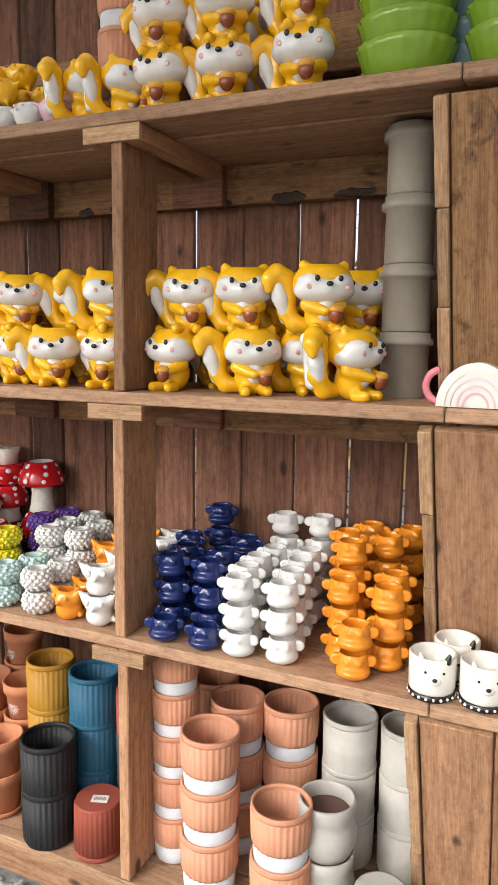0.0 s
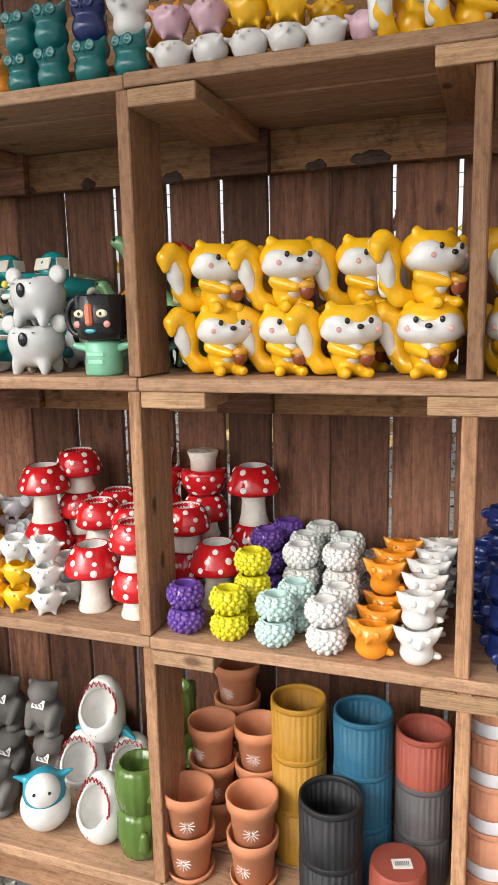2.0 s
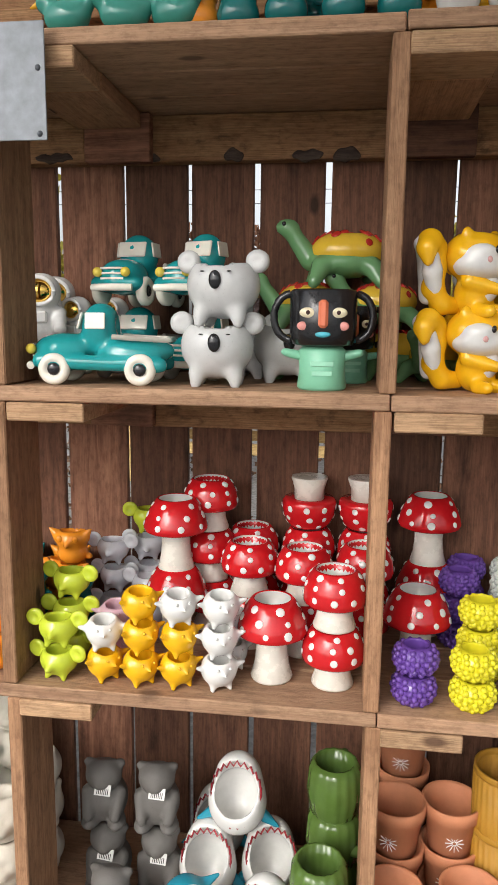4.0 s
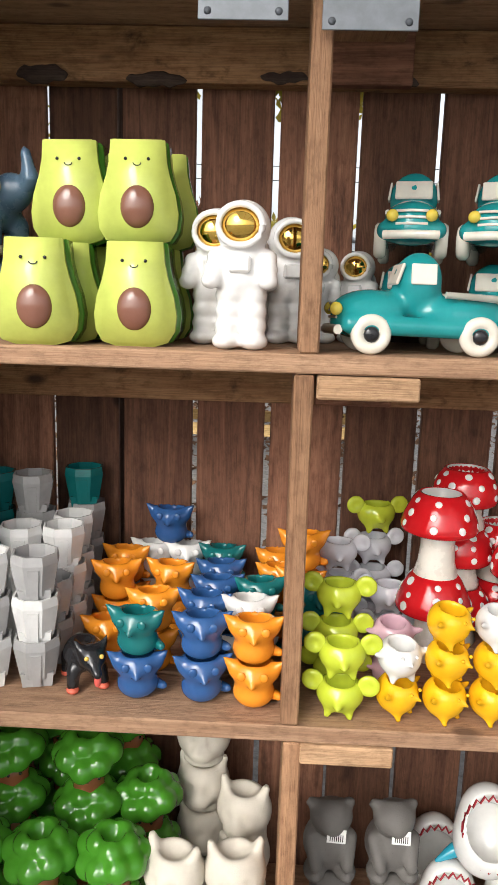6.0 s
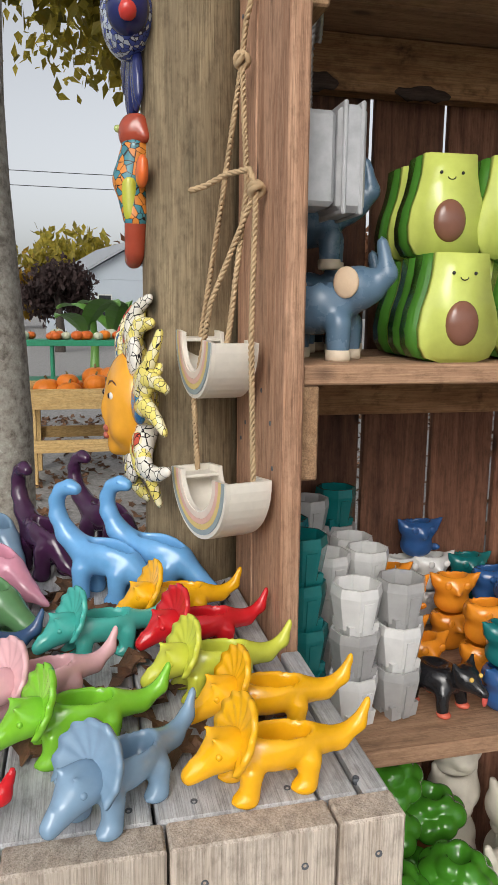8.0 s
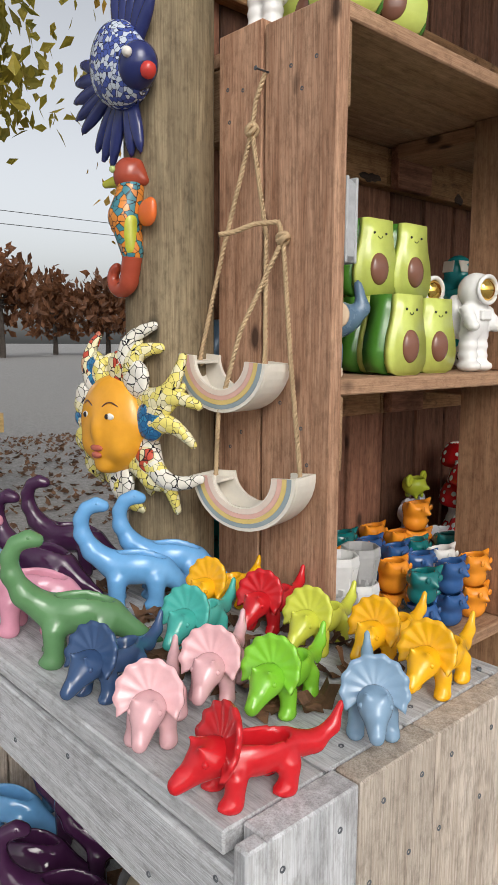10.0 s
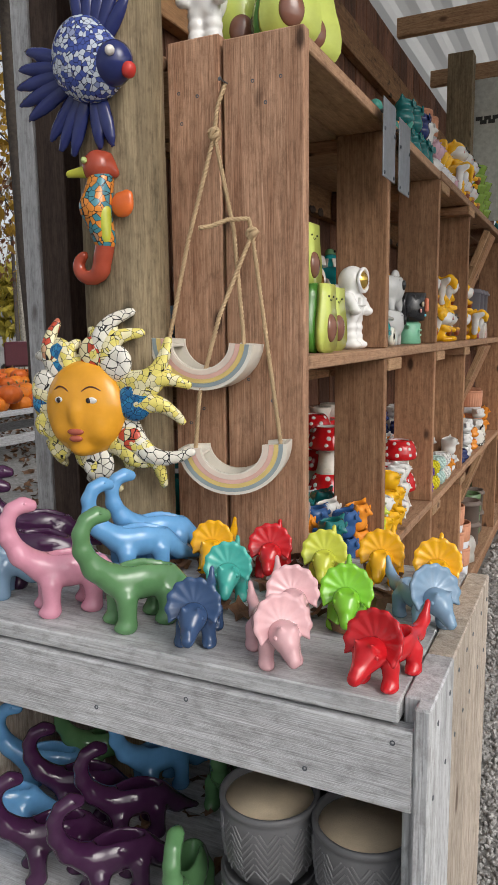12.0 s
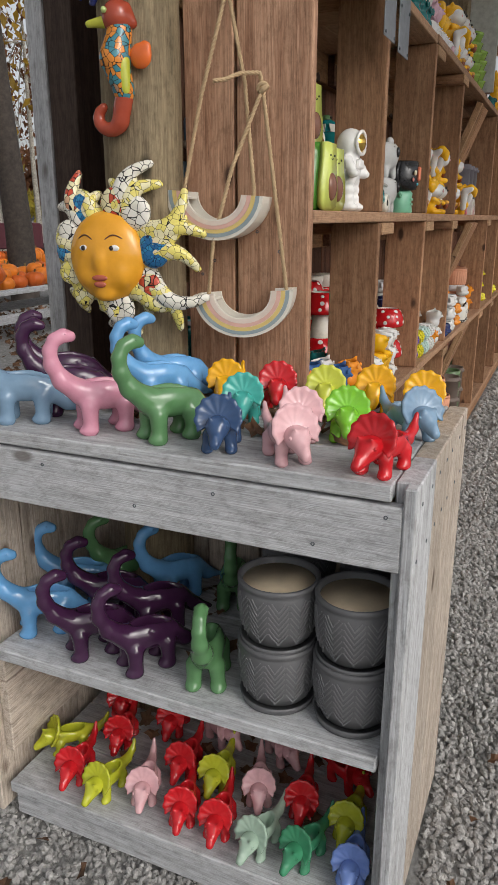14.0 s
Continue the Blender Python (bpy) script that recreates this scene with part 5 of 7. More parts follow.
# ---- what stands on the shelves ----
HUES = {"navy": NAVY, "white": WHITE, "amber": AMBER, "purple": PURPLE, "lemon": (0.70, 0.62, 0.02), "mint": MINT, "pale grey": (0.60, 0.63, 0.60), "yellow": YELLOW, "lime": LIME, "pink": (0.60, 0.38, 0.44), "teal": TEAL,
        "light grey": (0.66, 0.655, 0.64), "grey": (0.36, 0.355, 0.35), "blue": BLUE, "lilac white": (0.66, 0.66, 0.70)}
FORMS = {"bear": (bear, 0.062), "fox": (fox, 0.074), "bumpy": (bumpy, 0.058), "faceted": (faceted, 0.073), "mouse": (mouse, 0.066), "bird": (bird, 0.062), "owl": (owl, 0.080)}
jit = random.Random(11)


def column(form, hue, z, cols, rz=0.0, spread=12.0):
    spread = 3.0 if form == "faceted" else spread
    make, pitch = FORMS[form]
    for x, y, n in cols:
        for i in range(n):
            put((form, hue), lambda: make(HUES[hue], hue), x + jit.uniform(-0.003, 0.003) * (i > 0), y + jit.uniform(-0.003, 0.003) * (i > 0), z + pitch * i, rz + jit.uniform(-spread, spread))


column("bear", "navy", S1, [(2.112, 0.040, 1), (2.216, 0.040, 1), (2.090, 0.115, 3), (2.190, 0.115, 3), (2.080, 0.205, 3), (2.178, 0.210, 3), (2.035, 0.300, 3), (2.182, 0.335, 3), (2.085, 0.390, 4)], 8)
column("bear", "white", S1, [(2.300, 0.042, 3), (2.398, 0.050, 3), (2.285, 0.120, 3), (2.385, 0.135, 3), (2.278, 0.200, 3), (2.375, 0.215, 3), (2.285, 0.280, 3), (2.372, 0.300, 3), (2.275, 0.385, 4), (2.368, 0.395, 4)], 8)
column("bear", "amber", S1, [(2.556, 0.045, 2), (2.508, 0.125, 3), (2.608, 0.115, 3), (2.500, 0.205, 4), (2.598, 0.210, 3), (2.468, 0.290, 4), (2.566, 0.295, 4), (2.500, 0.378, 4), (2.598, 0.385, 4)], 8)
column("bumpy", "purple", S1, [(1.426, 0.052, 2), (1.538, 0.305, 3), (1.562, 0.390, 3)])
column("bumpy", "lemon", S1, [(1.530, 0.048, 2), (1.552, 0.140, 3)])
column("bumpy", "mint", S1, [(1.633, 0.045, 2), (1.660, 0.128, 2)])
column("bumpy", "white", S1, [(1.745, 0.043, 2), (1.752, 0.128, 2), (1.645, 0.212, 3), (1.738, 0.222, 3)])
column("bumpy", "pale grey", S1, [(1.640, 0.295, 3), (1.655, 0.385, 3), (1.738, 0.310, 3), (1.800, 0.370, 2)])
column("fox", "amber", S1, [(1.838, 0.044, 1), (1.842, 0.122, 1), (1.842, 0.205, 2), (1.852, 0.288, 2), (1.862, 0.372, 2)], 5)
column("fox", "white", S1, [(1.928, 0.045, 2), (1.930, 0.145, 2), (1.930, 0.235, 2), (1.938, 0.320, 2), (1.945, 0.400, 2)], 10)
column("mouse", "lime", S1, [(0.752, 0.048, 2), (0.750, 0.128, 3)])
column("mouse", "lilac white", S1, [(0.768, 0.340, 3), (0.840, 0.385, 3), (0.862, 0.300, 2)])
column("mouse", "lime", S1 + 0.198, [(0.840, 0.385, 1)])
column("bird", "yellow", S1, [(0.842, 0.052, 1), (0.915, 0.046, 3), (0.988, 0.048, 2)], 40)
column("bird", "white", S1 + 0.062, [(0.842, 0.052, 1)], 20)
column("bird", "white", S1 + 0.124, [(0.988, 0.048, 1)], 35)
column("bird", "white", S1, [(1.066, 0.052, 3), (1.075, 0.130, 2)], 35, 25)
column("bird", "pink", S1, [(0.845, 0.128, 2)])
column("fox", "amber", S1, [(0.695, 0.275, 3)])
column("faceted", "teal", S1, [(0.095, 0.120, 4), (0.092, 0.215, 4), (0.095, 0.335, 4)], 10)
column("faceted", "light grey", S1, [(0.172, 0.090, 1), (0.178, 0.235, 3), (0.252, 0.320, 3)], 12)
column("faceted", "grey", S1 + 0.073, [(0.172, 0.090, 1)], 12)
column("faceted", "light grey", S1 + 0.146, [(0.172, 0.090, 1)], 12)
column("faceted", "grey", S1, [(0.250, 0.100, 1), (0.170, 0.335, 4), (0.250, 0.405, 3), (0.252, 0.175, 2)], 12)
column("faceted", "light grey", S1 + 0.073, [(0.250, 0.100, 1)], 12)
column("faceted", "grey", S1 + 0.146, [(0.250, 0.100, 1)], 12)
column("faceted", "light grey", S1, [(0.256, 0.250, 3)], 12)
column("faceted", "teal", S1 + 0.219, [(0.250, 0.405, 1)], 12)
column("fox", "blue", S1, [(0.425, 0.070, 1), (0.530, 0.068, 2), (0.530, 0.148, 2), (0.538, 0.228, 2), (0.542, 0.308, 2)])
column("fox", "teal", S1 + 0.074, [(0.425, 0.070, 1)])
column("fox", "amber", S1, [(0.615, 0.060, 2), (0.345, 0.200, 1), (0.345, 0.282, 2), (0.348, 0.364, 2), (0.434, 0.155, 2), (0.446, 0.290, 2), (0.650, 0.300, 2), (0.652, 0.385, 2)])
column("fox", "white", S1, [(0.604, 0.140, 2), (0.395, 0.405, 2), (0.462, 0.405, 2)])
column("fox", "blue", S1 + 0.148, [(0.428, 0.405, 1)])
column("fox", "teal", S1, [(0.615, 0.222, 2), (0.535, 0.390, 2), (0.725, 0.205, 2)])
put("dog", black_dog, 0.330, 0.100, S1, 25)


def dome_mushroom():
    t = thing("small_mushroom_planter", "squat glossy red dome mushroom planter with white spots", "planter", "dome mushroom planters")
    part("stem", lathe([(0.040, 0.0), (0.041, 0.004), (0.034, 0.025), (0.033, 0.050), (0.012, 0.052)], 28, lambda a, z: 1 + 0.008 * math.sin(14 * a)), glaze((0.72, 0.68, 0.60), 0.25), t, "off-white stem")
    prof = [(0.033, 0.050), (0.054, 0.047), (0.060, 0.052), (0.061, 0.062), (0.058, 0.084), (0.050, 0.102), (0.042, 0.112), (0.038, 0.114), (0.036, 0.110), (0.030, 0.085), (0.01, 0.08)]
    part("cap", lathe(prof, 36), glaze(RED, 0.1), t, "red spotted dome cap")
    part("lining", lathe([(0.0365, 0.1135), (0.0355, 0.106), (0.0295, 0.086), (0.004, 0.0815)], 24, close=False), glaze((0.55, 0.53, 0.5), 0.3), t, "grey-white lining")
    rs = random.Random(6)
    sp = ball((0, 0, 0), 1.0, 9)
    for j, (r, z, n, tilt) in enumerate(((0.0605, 0.066, 9, 86), (0.0565, 0.088, 8, 66), (0.0465, 0.106, 6, 46))):
        for i in range(n):
            a = 2 * math.pi * (i + 0.5 * (j % 2)) / n + rs.uniform(-0.12, 0.12)
            m = Matrix.Rotation(a, 4, "Z") @ Matrix.Translation((r, 0, z)) @ Matrix.Rotation(radians(tilt), 4, "Y") @ Matrix.Diagonal((1, 1, 0.25, 1)) @ Matrix.Scale(rs.uniform(0.005, 0.008), 4)
            part("spot", sp, glaze(WHITE, 0.15), t, "", m)
    return t


def domes(cols):
    for x, y, n, inverted in cols:
        for i in range(n):
            put("dome", dome_mushroom, x + jit.uniform(-0.003, 0.003), y, S1 + 0.115 * i, jit.uniform(0, 360))
        if inverted:
            put("dome", dome_mushroom, x, y, S1 + 0.115 * n + 0.115, jit.uniform(0, 360), 1.0, 180)


domes([(1.280, 0.105, 2, False), (1.215, 0.230, 2, False), (1.088, 0.375, 2, False), (0.998, 0.330, 3, False), (1.212, 0.380, 2, True), (1.335, 0.265, 2, False), (1.338, 0.385, 2, True), (1.095, 0.255, 2, False)])
for x, y, n in ((1.160, 0.110, 1), (0.935, 0.255, 2), (1.442, 0.205, 1), (1.478, 0.378, 2)):
    for i in range(n):
        put("mushroom", mushroom, x, y, S1 + 0.152 * i, jit.uniform(0, 360), 1.08)
# upper shelf: squirrels
for x, y, i, rz in ((2.098, 0.100, 0, -12), (2.304, 0.082, 0, 38), (2.530, 0.075, 0, 76), (2.141, 0.105, 1, 12), (2.275, 0.100, 1, 20), (2.453, 0.095, 1, 34), (2.170, 0.225, 0, 20), (2.320, 0.240, 0, 10), (2.320, 0.240, 1, 18), (2.492, 0.240, 0, 15), (2.492, 0.240, 1, 20), (2.400, 0.160, 0, 40),
                    (1.515, 0.105, 0, 42), (1.653, 0.110, 0, 25), (1.787, 0.075, 0, 32), (1.937, 0.080, 0, 4), (1.505, 0.105, 1, 45), (1.660, 0.105, 1, 34), (1.805, 0.150, 1, 34), (1.940, 0.085, 1, 42),
                    (1.800, 0.220, 0, 20), (1.590, 0.260, 0, 15), (1.590, 0.260, 1, 15), (1.940, 0.260, 0, 10), (1.940, 0.260, 1, 10)):
    put("squirrel", squirrel, x, y, S2 + 0.129 * i, rz + jit.uniform(-4, 4), 1.12)
for i in range(4):
    put("tall", tall_pot(0.052, 0.135, (0.30, 0.265, 0.215), "warm grey"), 2.600, 0.200, S2 + 0.136 * i, 0)
put("rainbow_mug", rainbow_mug, 2.770, 0.045, S2)
for x, y in ((2.715, 0.046), (2.812, 0.050), (2.748, 0.135)):
    put("cat", cat_pot, x, y, S1, 15)
# trucks, koalas, mug, turtles
put("truck", truck, 0.842, 0.095, S2, 4, 1.22)
put("truck", truck, 1.000, 0.285, S2, 76, 1.2)
put("truck", truck, 0.855, 0.290, S2 + 0.145, 80, 1.2)
put("truck", truck, 1.000, 0.275, S2 + 0.145, 70, 1.2)
put("truck", truck, 0.850, 0.300, S2, 84, 1.2)
for x, y, z, rz in ((1.052, 0.100, 0, 4), (1.170, 0.215, 0, 8), (1.062, 0.105, 0.108, -6), (1.070, 0.300, 0, 0)):
    put("koala", koala, x, y, S2 + z, rz, 1.2)
put("face_mug", face_mug, 1.243, 0.075, S2, 2, 1.16)
put("face_mug", face_mug, 1.290, 0.230, S2, 10, 1.0)
for x, y, z, rz, k in ((1.195, 0.345, 0, 10, 1.15), (1.370, 0.350, 0, 15, 1.15), (1.200, 0.345, 0.096, 5, 1.15), (1.355, 0.345, 0.096, 20, 1.15), (1.275, 0.340, 0.186, 6, 1.3)):
    put("turtle", turtle, x, y, S2 + z, rz, k)
put("turtle", turtle, 1.455, 0.260, S2, 60)
for x, y in ((0.705, 0.320), (0.775, 0.360)):
    put("astro", astronaut, x, y, S2, -20, 0.85)
for x, y, rz in ((0.578, 0.068, -5), (0.532, 0.170, -5), (0.650, 0.260, 10), (0.640, 0.365, 10)):
    put("astro", astronaut, x, y, S2, rz, 1.08)
for x, y, z in ((0.284, 0.058, 0), (0.300, 0.135, 0), (0.308, 0.212, 0), (0.425, 0.085, 0), (0.418, 0.165, 0), (0.424, 0.245, 0), (0.312, 0.155, 1), (0.322, 0.255, 1), (0.416, 0.145, 1), (0.432, 0.245, 1)):
    put("avocado", avocado, x, y, S2 + 0.1495 * z, jit.uniform(-4, 4))
for x, y, z, rz in ((0.116, 0.115, 0, 55), (0.200, 0.330, 0, 40), (0.105, 0.300, 0, 50), (0.140, 0.250, 0.134, 65)):
    put("elephant", elephant, x, y, S2 + z, rz, 1.15)
# low shelf: pots
for x, y, n in ((1.408, 0.065, 2), (1.560, 0.085, 2), (1.420, 0.195, 3), (1.535, 0.215, 3), (1.440, 0.325, 4)):
    for i in range(n):
        put("saucer_pot", saucer_pot, x, y, S0 + 0.098 * i, jit.uniform(-25, 25))
RIBS = {"mustard": ((0.40, 0.20, 0.022), 0.066, 0.15), "petrol blue": ((0.018, 0.10, 0.17), 0.068, 0.15), "brick red": ((0.30, 0.07, 0.045), 0.062, 0.14), "black": ((0.014, 0.014, 0.015), 0.070, 0.15), "charcoal": ((0.085, 0.078, 0.080), 0.062, 0.14)}


def ribs(word, cols):
    c, r, h = RIBS[word]
    for x, y, n, lift, up in cols:
        for i in range(n):
            put(("rib", word), ribbed("ribbed", r, h, c, word, matte=True), x, y, S0 + (h - 0.02) * (i + lift) + (0 if up else h), 0, 1, 0 if up else 180)


ribs("mustard", [(1.640, 0.205, 3, 0, True)])
ribs("petrol blue", [(1.797, 0.195, 3, 0, True)])
ribs("brick red", [(1.932, 0.210, 1, 2, True), (1.896, 0.070, 1, 0, False)])
ribs("charcoal", [(1.932, 0.210, 2, 0, True)])
ribs("black", [(1.752, 0.055, 2, 0, True)])
for x, y, n, s in ((2.080, 0.145, 5, 0.85), (2.211, 0.080, 3, 1.0), (2.205, 0.245, 3, 1.0), (2.395, 0.075, 2, 1.0), (2.335, 0.285, 3, 1.0), (2.090, 0.330, 3, 1.0)):
    for i in range(n):
        put("banded", ribbed("ribbed", 0.070, 0.145, (0.58, 0.27, 0.16), "salmon terracotta", True, (0.62, 0.63, 0.66)), x, y, S0 + 0.128 * s * i, 0, s)
for x, y, n in ((2.480, 0.320, 3), (2.625, 0.330, 3)):
    for i in range(n):
        put("creampot", ribbed("plain", 0.068, 0.135, (0.50, 0.48, 0.43), "cream grey"), x, y, S0 + 0.125 * i)
for i in range(2):
    put("belly", belly_pot((0.45, 0.43, 0.39), "speckled cream grey"), 2.478, 0.150, S0 + 0.13 * i)
put("belly", belly_pot((0.45, 0.43, 0.39), "speckled cream grey"), 2.628, 0.078, S0 + 0.135, 0, 1, 180)
for x, y, n, c in ((3.12, 0.12, 2, "a"), (2.95, 0.10, 2, "b"), (3.25, 0.12, 2, "b"), (3.55, 0.12, 2, "a"), (3.75, 0.12, 1, "b")):
    for i in range(n):
        if c == "a":
            put("greenpot", belly_pot((0.10, 0.17, 0.07), "moss green"), x, y, S0 + 0.13 * i)
        else:
            put("browngrey", tall_pot(0.066, 0.135, (0.17, 0.13, 0.11), "brown grey"), x, y, S0 + 0.125 * i)
for x, y in ((3.0, 0.12), (3.15, 0.15)):
    for i in range(2):
        put("banded", ribbed("ribbed", 0.070, 0.145, (0.58, 0.27, 0.16), "salmon terracotta", True, (0.62, 0.63, 0.66)), x, y, S1 + 0.128 * i if x > 2.9 else S2 + 0.128 * i, 0, 1)
column("bear", "white", S1, [(2.90, 0.06, 3), (3.05, 0.25, 2)])
column("fox", "amber", S1, [(3.25, 0.08, 2), (3.32, 0.15, 3)])
column("bumpy", "lemon", S1, [(3.46, 0.08, 2), (3.56, 0.08, 2)])
column("bumpy", "purple", S1, [(3.66, 0.08, 3), (3.76, 0.1, 2)])
for x in (2.95, 3.1, 3.25, 3.5, 3.65):
    put("tallslate", tall_pot(0.06, 0.135, (0.16, 0.15, 0.17), "slate grey"), x, 0.13, S2)
    put("tallslate", tall_pot(0.06, 0.135, (0.16, 0.15, 0.17), "slate grey"), x, 0.13, S2 + 0.13)
# sloths, sharks, cactus, broccoli, skulls
for x, y, z in ((0.775, 0.250, 0), (0.895, 0.255, 0), (0.768, 0.250, 0.160), (0.890, 0.255, 0.160), (0.825, 0.120, 0)):
    put("sloth", sloth, x, y, S0 + z, jit.uniform(-8, 8))
for x, y, z, rz in ((0.990, 0.085, 0.0, 30), (1.155, 0.085, 0.0, -20), (1.010, 0.235, 0.0, 0), (1.150, 0.260, 0.0, 10), (1.075, 0.245, 0.165, 0), (1.010, 0.365, 0.0, 0)):
    put("shark_head" if x < 1.0 else "shark", shark_head if x < 1.0 else shark, x, y, S0 + z, rz, 1.18)
for x, y, z in ((1.265, 0.090, 0), (1.265, 0.090, 0.118), (1.290, 0.245, 0), (1.290, 0.245, 0.118), (1.290, 0.245, 0.236)):
    put("cactus", cactus, x, y, S0 + z, jit.uniform(0, 360))
for x, y, n in ((0.128, 0.090, 3), (0.250, 0.085, 3), (0.378, 0.090, 3), (0.150, 0.225, 4), (0.300, 0.220, 4), (0.410, 0.250, 3), (0.220, 0.350, 4), (0.350, 0.355, 4)):
    for i in range(n):
        put("broccoli", broccoli, x, y, S0 + 0.106 * i, jit.uniform(-40, 40))
for x, y, n in ((0.485, 0.090, 3), (0.592, 0.100, 3), (0.510, 0.340, 4), (0.600, 0.260, 3)):
    for i in range(n):
        put("skull", skull, x, y, S0 + 0.104 * i, jit.uniform(-25, 25))
# top shelf
column("owl", "teal", S3, [(1.170, 0.060, 2), (1.262, 0.055, 1), (1.350, 0.058, 1), (1.090, 0.07, 2), (1.21, 0.15, 2)], 0)
column("owl", "navy", S3 + 0.08, [(1.262, 0.055, 1)])
column("fox", "white", S3 + 0.08, [(1.350, 0.058, 1)])
column("owl", "amber", S3, [(1.385, 0.150, 2), (1.02, 0.08, 1)])
for x in (1.440, 1.520, 1.598, 1.672, 1.745):
    column("bird", "white", S3, [(x, 0.055, 1)], 0, 40)
column("bird", "pink", S3 + 0.062, [(1.440, 0.055, 1), (1.520, 0.055, 1)], 20)
column("bird", "yellow", S3 + 0.062, [(1.598, 0.055, 1), (1.672, 0.055, 1)], 20)
column("bird", "yellow", S3, [(1.49, 0.14, 2), (1.57, 0.14, 3), (1.65, 0.14, 3), (1.73, 0.14, 2)], 20, 40)
column("bird", "pink", S3, [(1.822, 0.055, 1)], 20)
for x, y, n, rz in ((1.900, 0.070, 1, 80), (2.000, 0.075, 1, 70), (2.085, 0.080, 2, 0), (2.235, 0.080, 2, 12), (2.405, 0.080, 2, 8), (2.150, 0.20, 2, 0), (2.320, 0.20, 2, 10)):
    for i in range(n):
        put("squirrel", squirrel, x, y, S3 + 0.117 * i, rz, 1.12 if x > 2.05 else 1.0)
for x in (1.905, 2.020):
    for i in range(3):
        put("banded", ribbed("ribbed", 0.070, 0.145, (0.58, 0.27, 0.16), "salmon terracotta", True, (0.62, 0.63, 0.66)), x, 0.205, S3 + 0.116 * i, 0, 0.85)
for x, y, n, c, w in ((2.600, 0.110, 5, (0.20, 0.34, 0.03), "olive green"), (2.800, 0.110, 4, (0.20, 0.34, 0.03), "olive green"), (2.720, 0.2, 4, (0.12, 0.20, 0.22), "slate blue")):
    for i in range(n):
        put(("bowl", w), lambda: bowl(c, w), x, y, S3 + 0.045 * i, 7 * i)
for x, y, rz in ((0.12, 0.06, -50), (0.24, 0.06, -50), (0.17, 0.18, -60)):
    put("avocado", avocado, x, y, S3, rz)
put("astro", astronaut, 0.085, 0.215, S3, -80)
for x, rz in ((0.80, -100), (0.90, -80), (0.985, -110)):
    put("songbird", plume_bird, x, 0.06, S3, rz)

tag_ = thing("price_label", "white price label stuck on an upturned red pot", "label")
tag_.matrix_basis = pose(1.905, 0.065, S0 + 0.141, 0, 0, 20)
part("paper", box_bm(0.042, 0.028, 0.001, 0), plain("paper", (0.78, 0.77, 0.74), 0.7), tag_)
for i in range(8):
    part("print_bar", clay("bar", lambda: finish(box_bm(0.0016, 0.0006, 0.012, 0))), plain("ink", (0.03, 0.03, 0.03), 0.7), tag_, "", pose(-0.014 + 0.004 * i, 0, 0.001, 90, 0, 0))
# far bays of the shelving
fb = random.Random(31)
for bx in (3.45, 3.62, 3.85, 4.15, 4.35, 4.55, 4.8, 5.0, 5.2, 5.5, 5.7, 5.9):
    for form, hue, z in ((fb.choice(("bear", "bumpy", "fox")), fb.choice(("white", "lemon", "purple", "amber", "teal")), S1), (fb.choice(("owl", "bird")), fb.choice(("white", "yellow", "pink", "teal")), S3)):
        column(form, hue, z, [(bx, 0.06, fb.choice((1, 2, 3))), (bx + 0.04, 0.17, fb.choice((2, 3)))])
    if bx > 3.9:
        put("tallslate", None, bx, 0.10, S2)
        put("tallslate", None, bx, 0.10, S2 + 0.13)
        put("browngrey", None, bx, 0.12, S0)
        put("banded", None, bx, 0.12, S0 + 0.125)

# ---- dinosaurs on the bench ----
DINO = {"sunflower yellow": (0.83, 0.42, 0.006), "cherry red": (0.55, 0.010, 0.016), "lime": (0.55, 0.58, 0.06), "leaf green": (0.20, 0.52, 0.03), "pale pink": (0.68, 0.40, 0.42), "navy": (0.035, 0.075, 0.17), "turquoise": (0.06, 0.40, 0.34),
        "slate blue": (0.19, 0.30, 0.42), "sage green": (0.10, 0.23, 0.095), "sky blue": (0.13, 0.34, 0.62), "aubergine": (0.045, 0.012, 0.045), "rose pink": (0.62, 0.27, 0.36), "sage": (0.36, 0.48, 0.38), "jade": (0.05, 0.26, 0.13), "cornflower": (0.17, 0.27, 0.62), "chartreuse": (0.48, 0.50, 0.03)}


def dino(kind, hue, x, y, z, rz, s=1.0):
    make = {"tri": triceratops, "long": brachiosaur}[kind]
    put((kind, hue), lambda: make(DINO[hue], hue), x, y, z, rz, s)


for row in (("tri", "sunflower yellow", -0.062, -0.285, -82), ("tri", "sunflower yellow", -0.045, -0.190, -84), ("tri", "lime", -0.085, -0.098, -78), ("tri", "cherry red", -0.085, 0.005, -74), ("tri", "sunflower yellow", -0.105, 0.105, -80),
            ("tri", "slate blue", -0.205, -0.285, -48), ("tri", "leaf green", -0.245, -0.185, -74), ("tri", "turquoise", -0.215, 0.025, -70), ("tri", "pale pink", -0.285, -0.105, -58), ("tri", "pale pink", -0.400, -0.130, -48),
            ("tri", "cherry red", -0.395, -0.288, -105), ("tri", "navy", -0.385, -0.010, -72)):
    dino(row[0], row[1], row[2], row[3], BT, row[4], 0.83)
for row in (("sage green", -0.375, 0.095, -122), ("rose pink", -0.375, 0.230, -130), ("sky blue", -0.200, 0.215, -125), ("sky blue", -0.120, 0.225, -125), ("aubergine", -0.300, 0.355, -150), ("aubergine", -0.190, 0.450, -140), ("slate blue", -0.385, 0.400, -150)):
    dino("long", row[0], row[1], row[2], BT, row[3], 0.9)
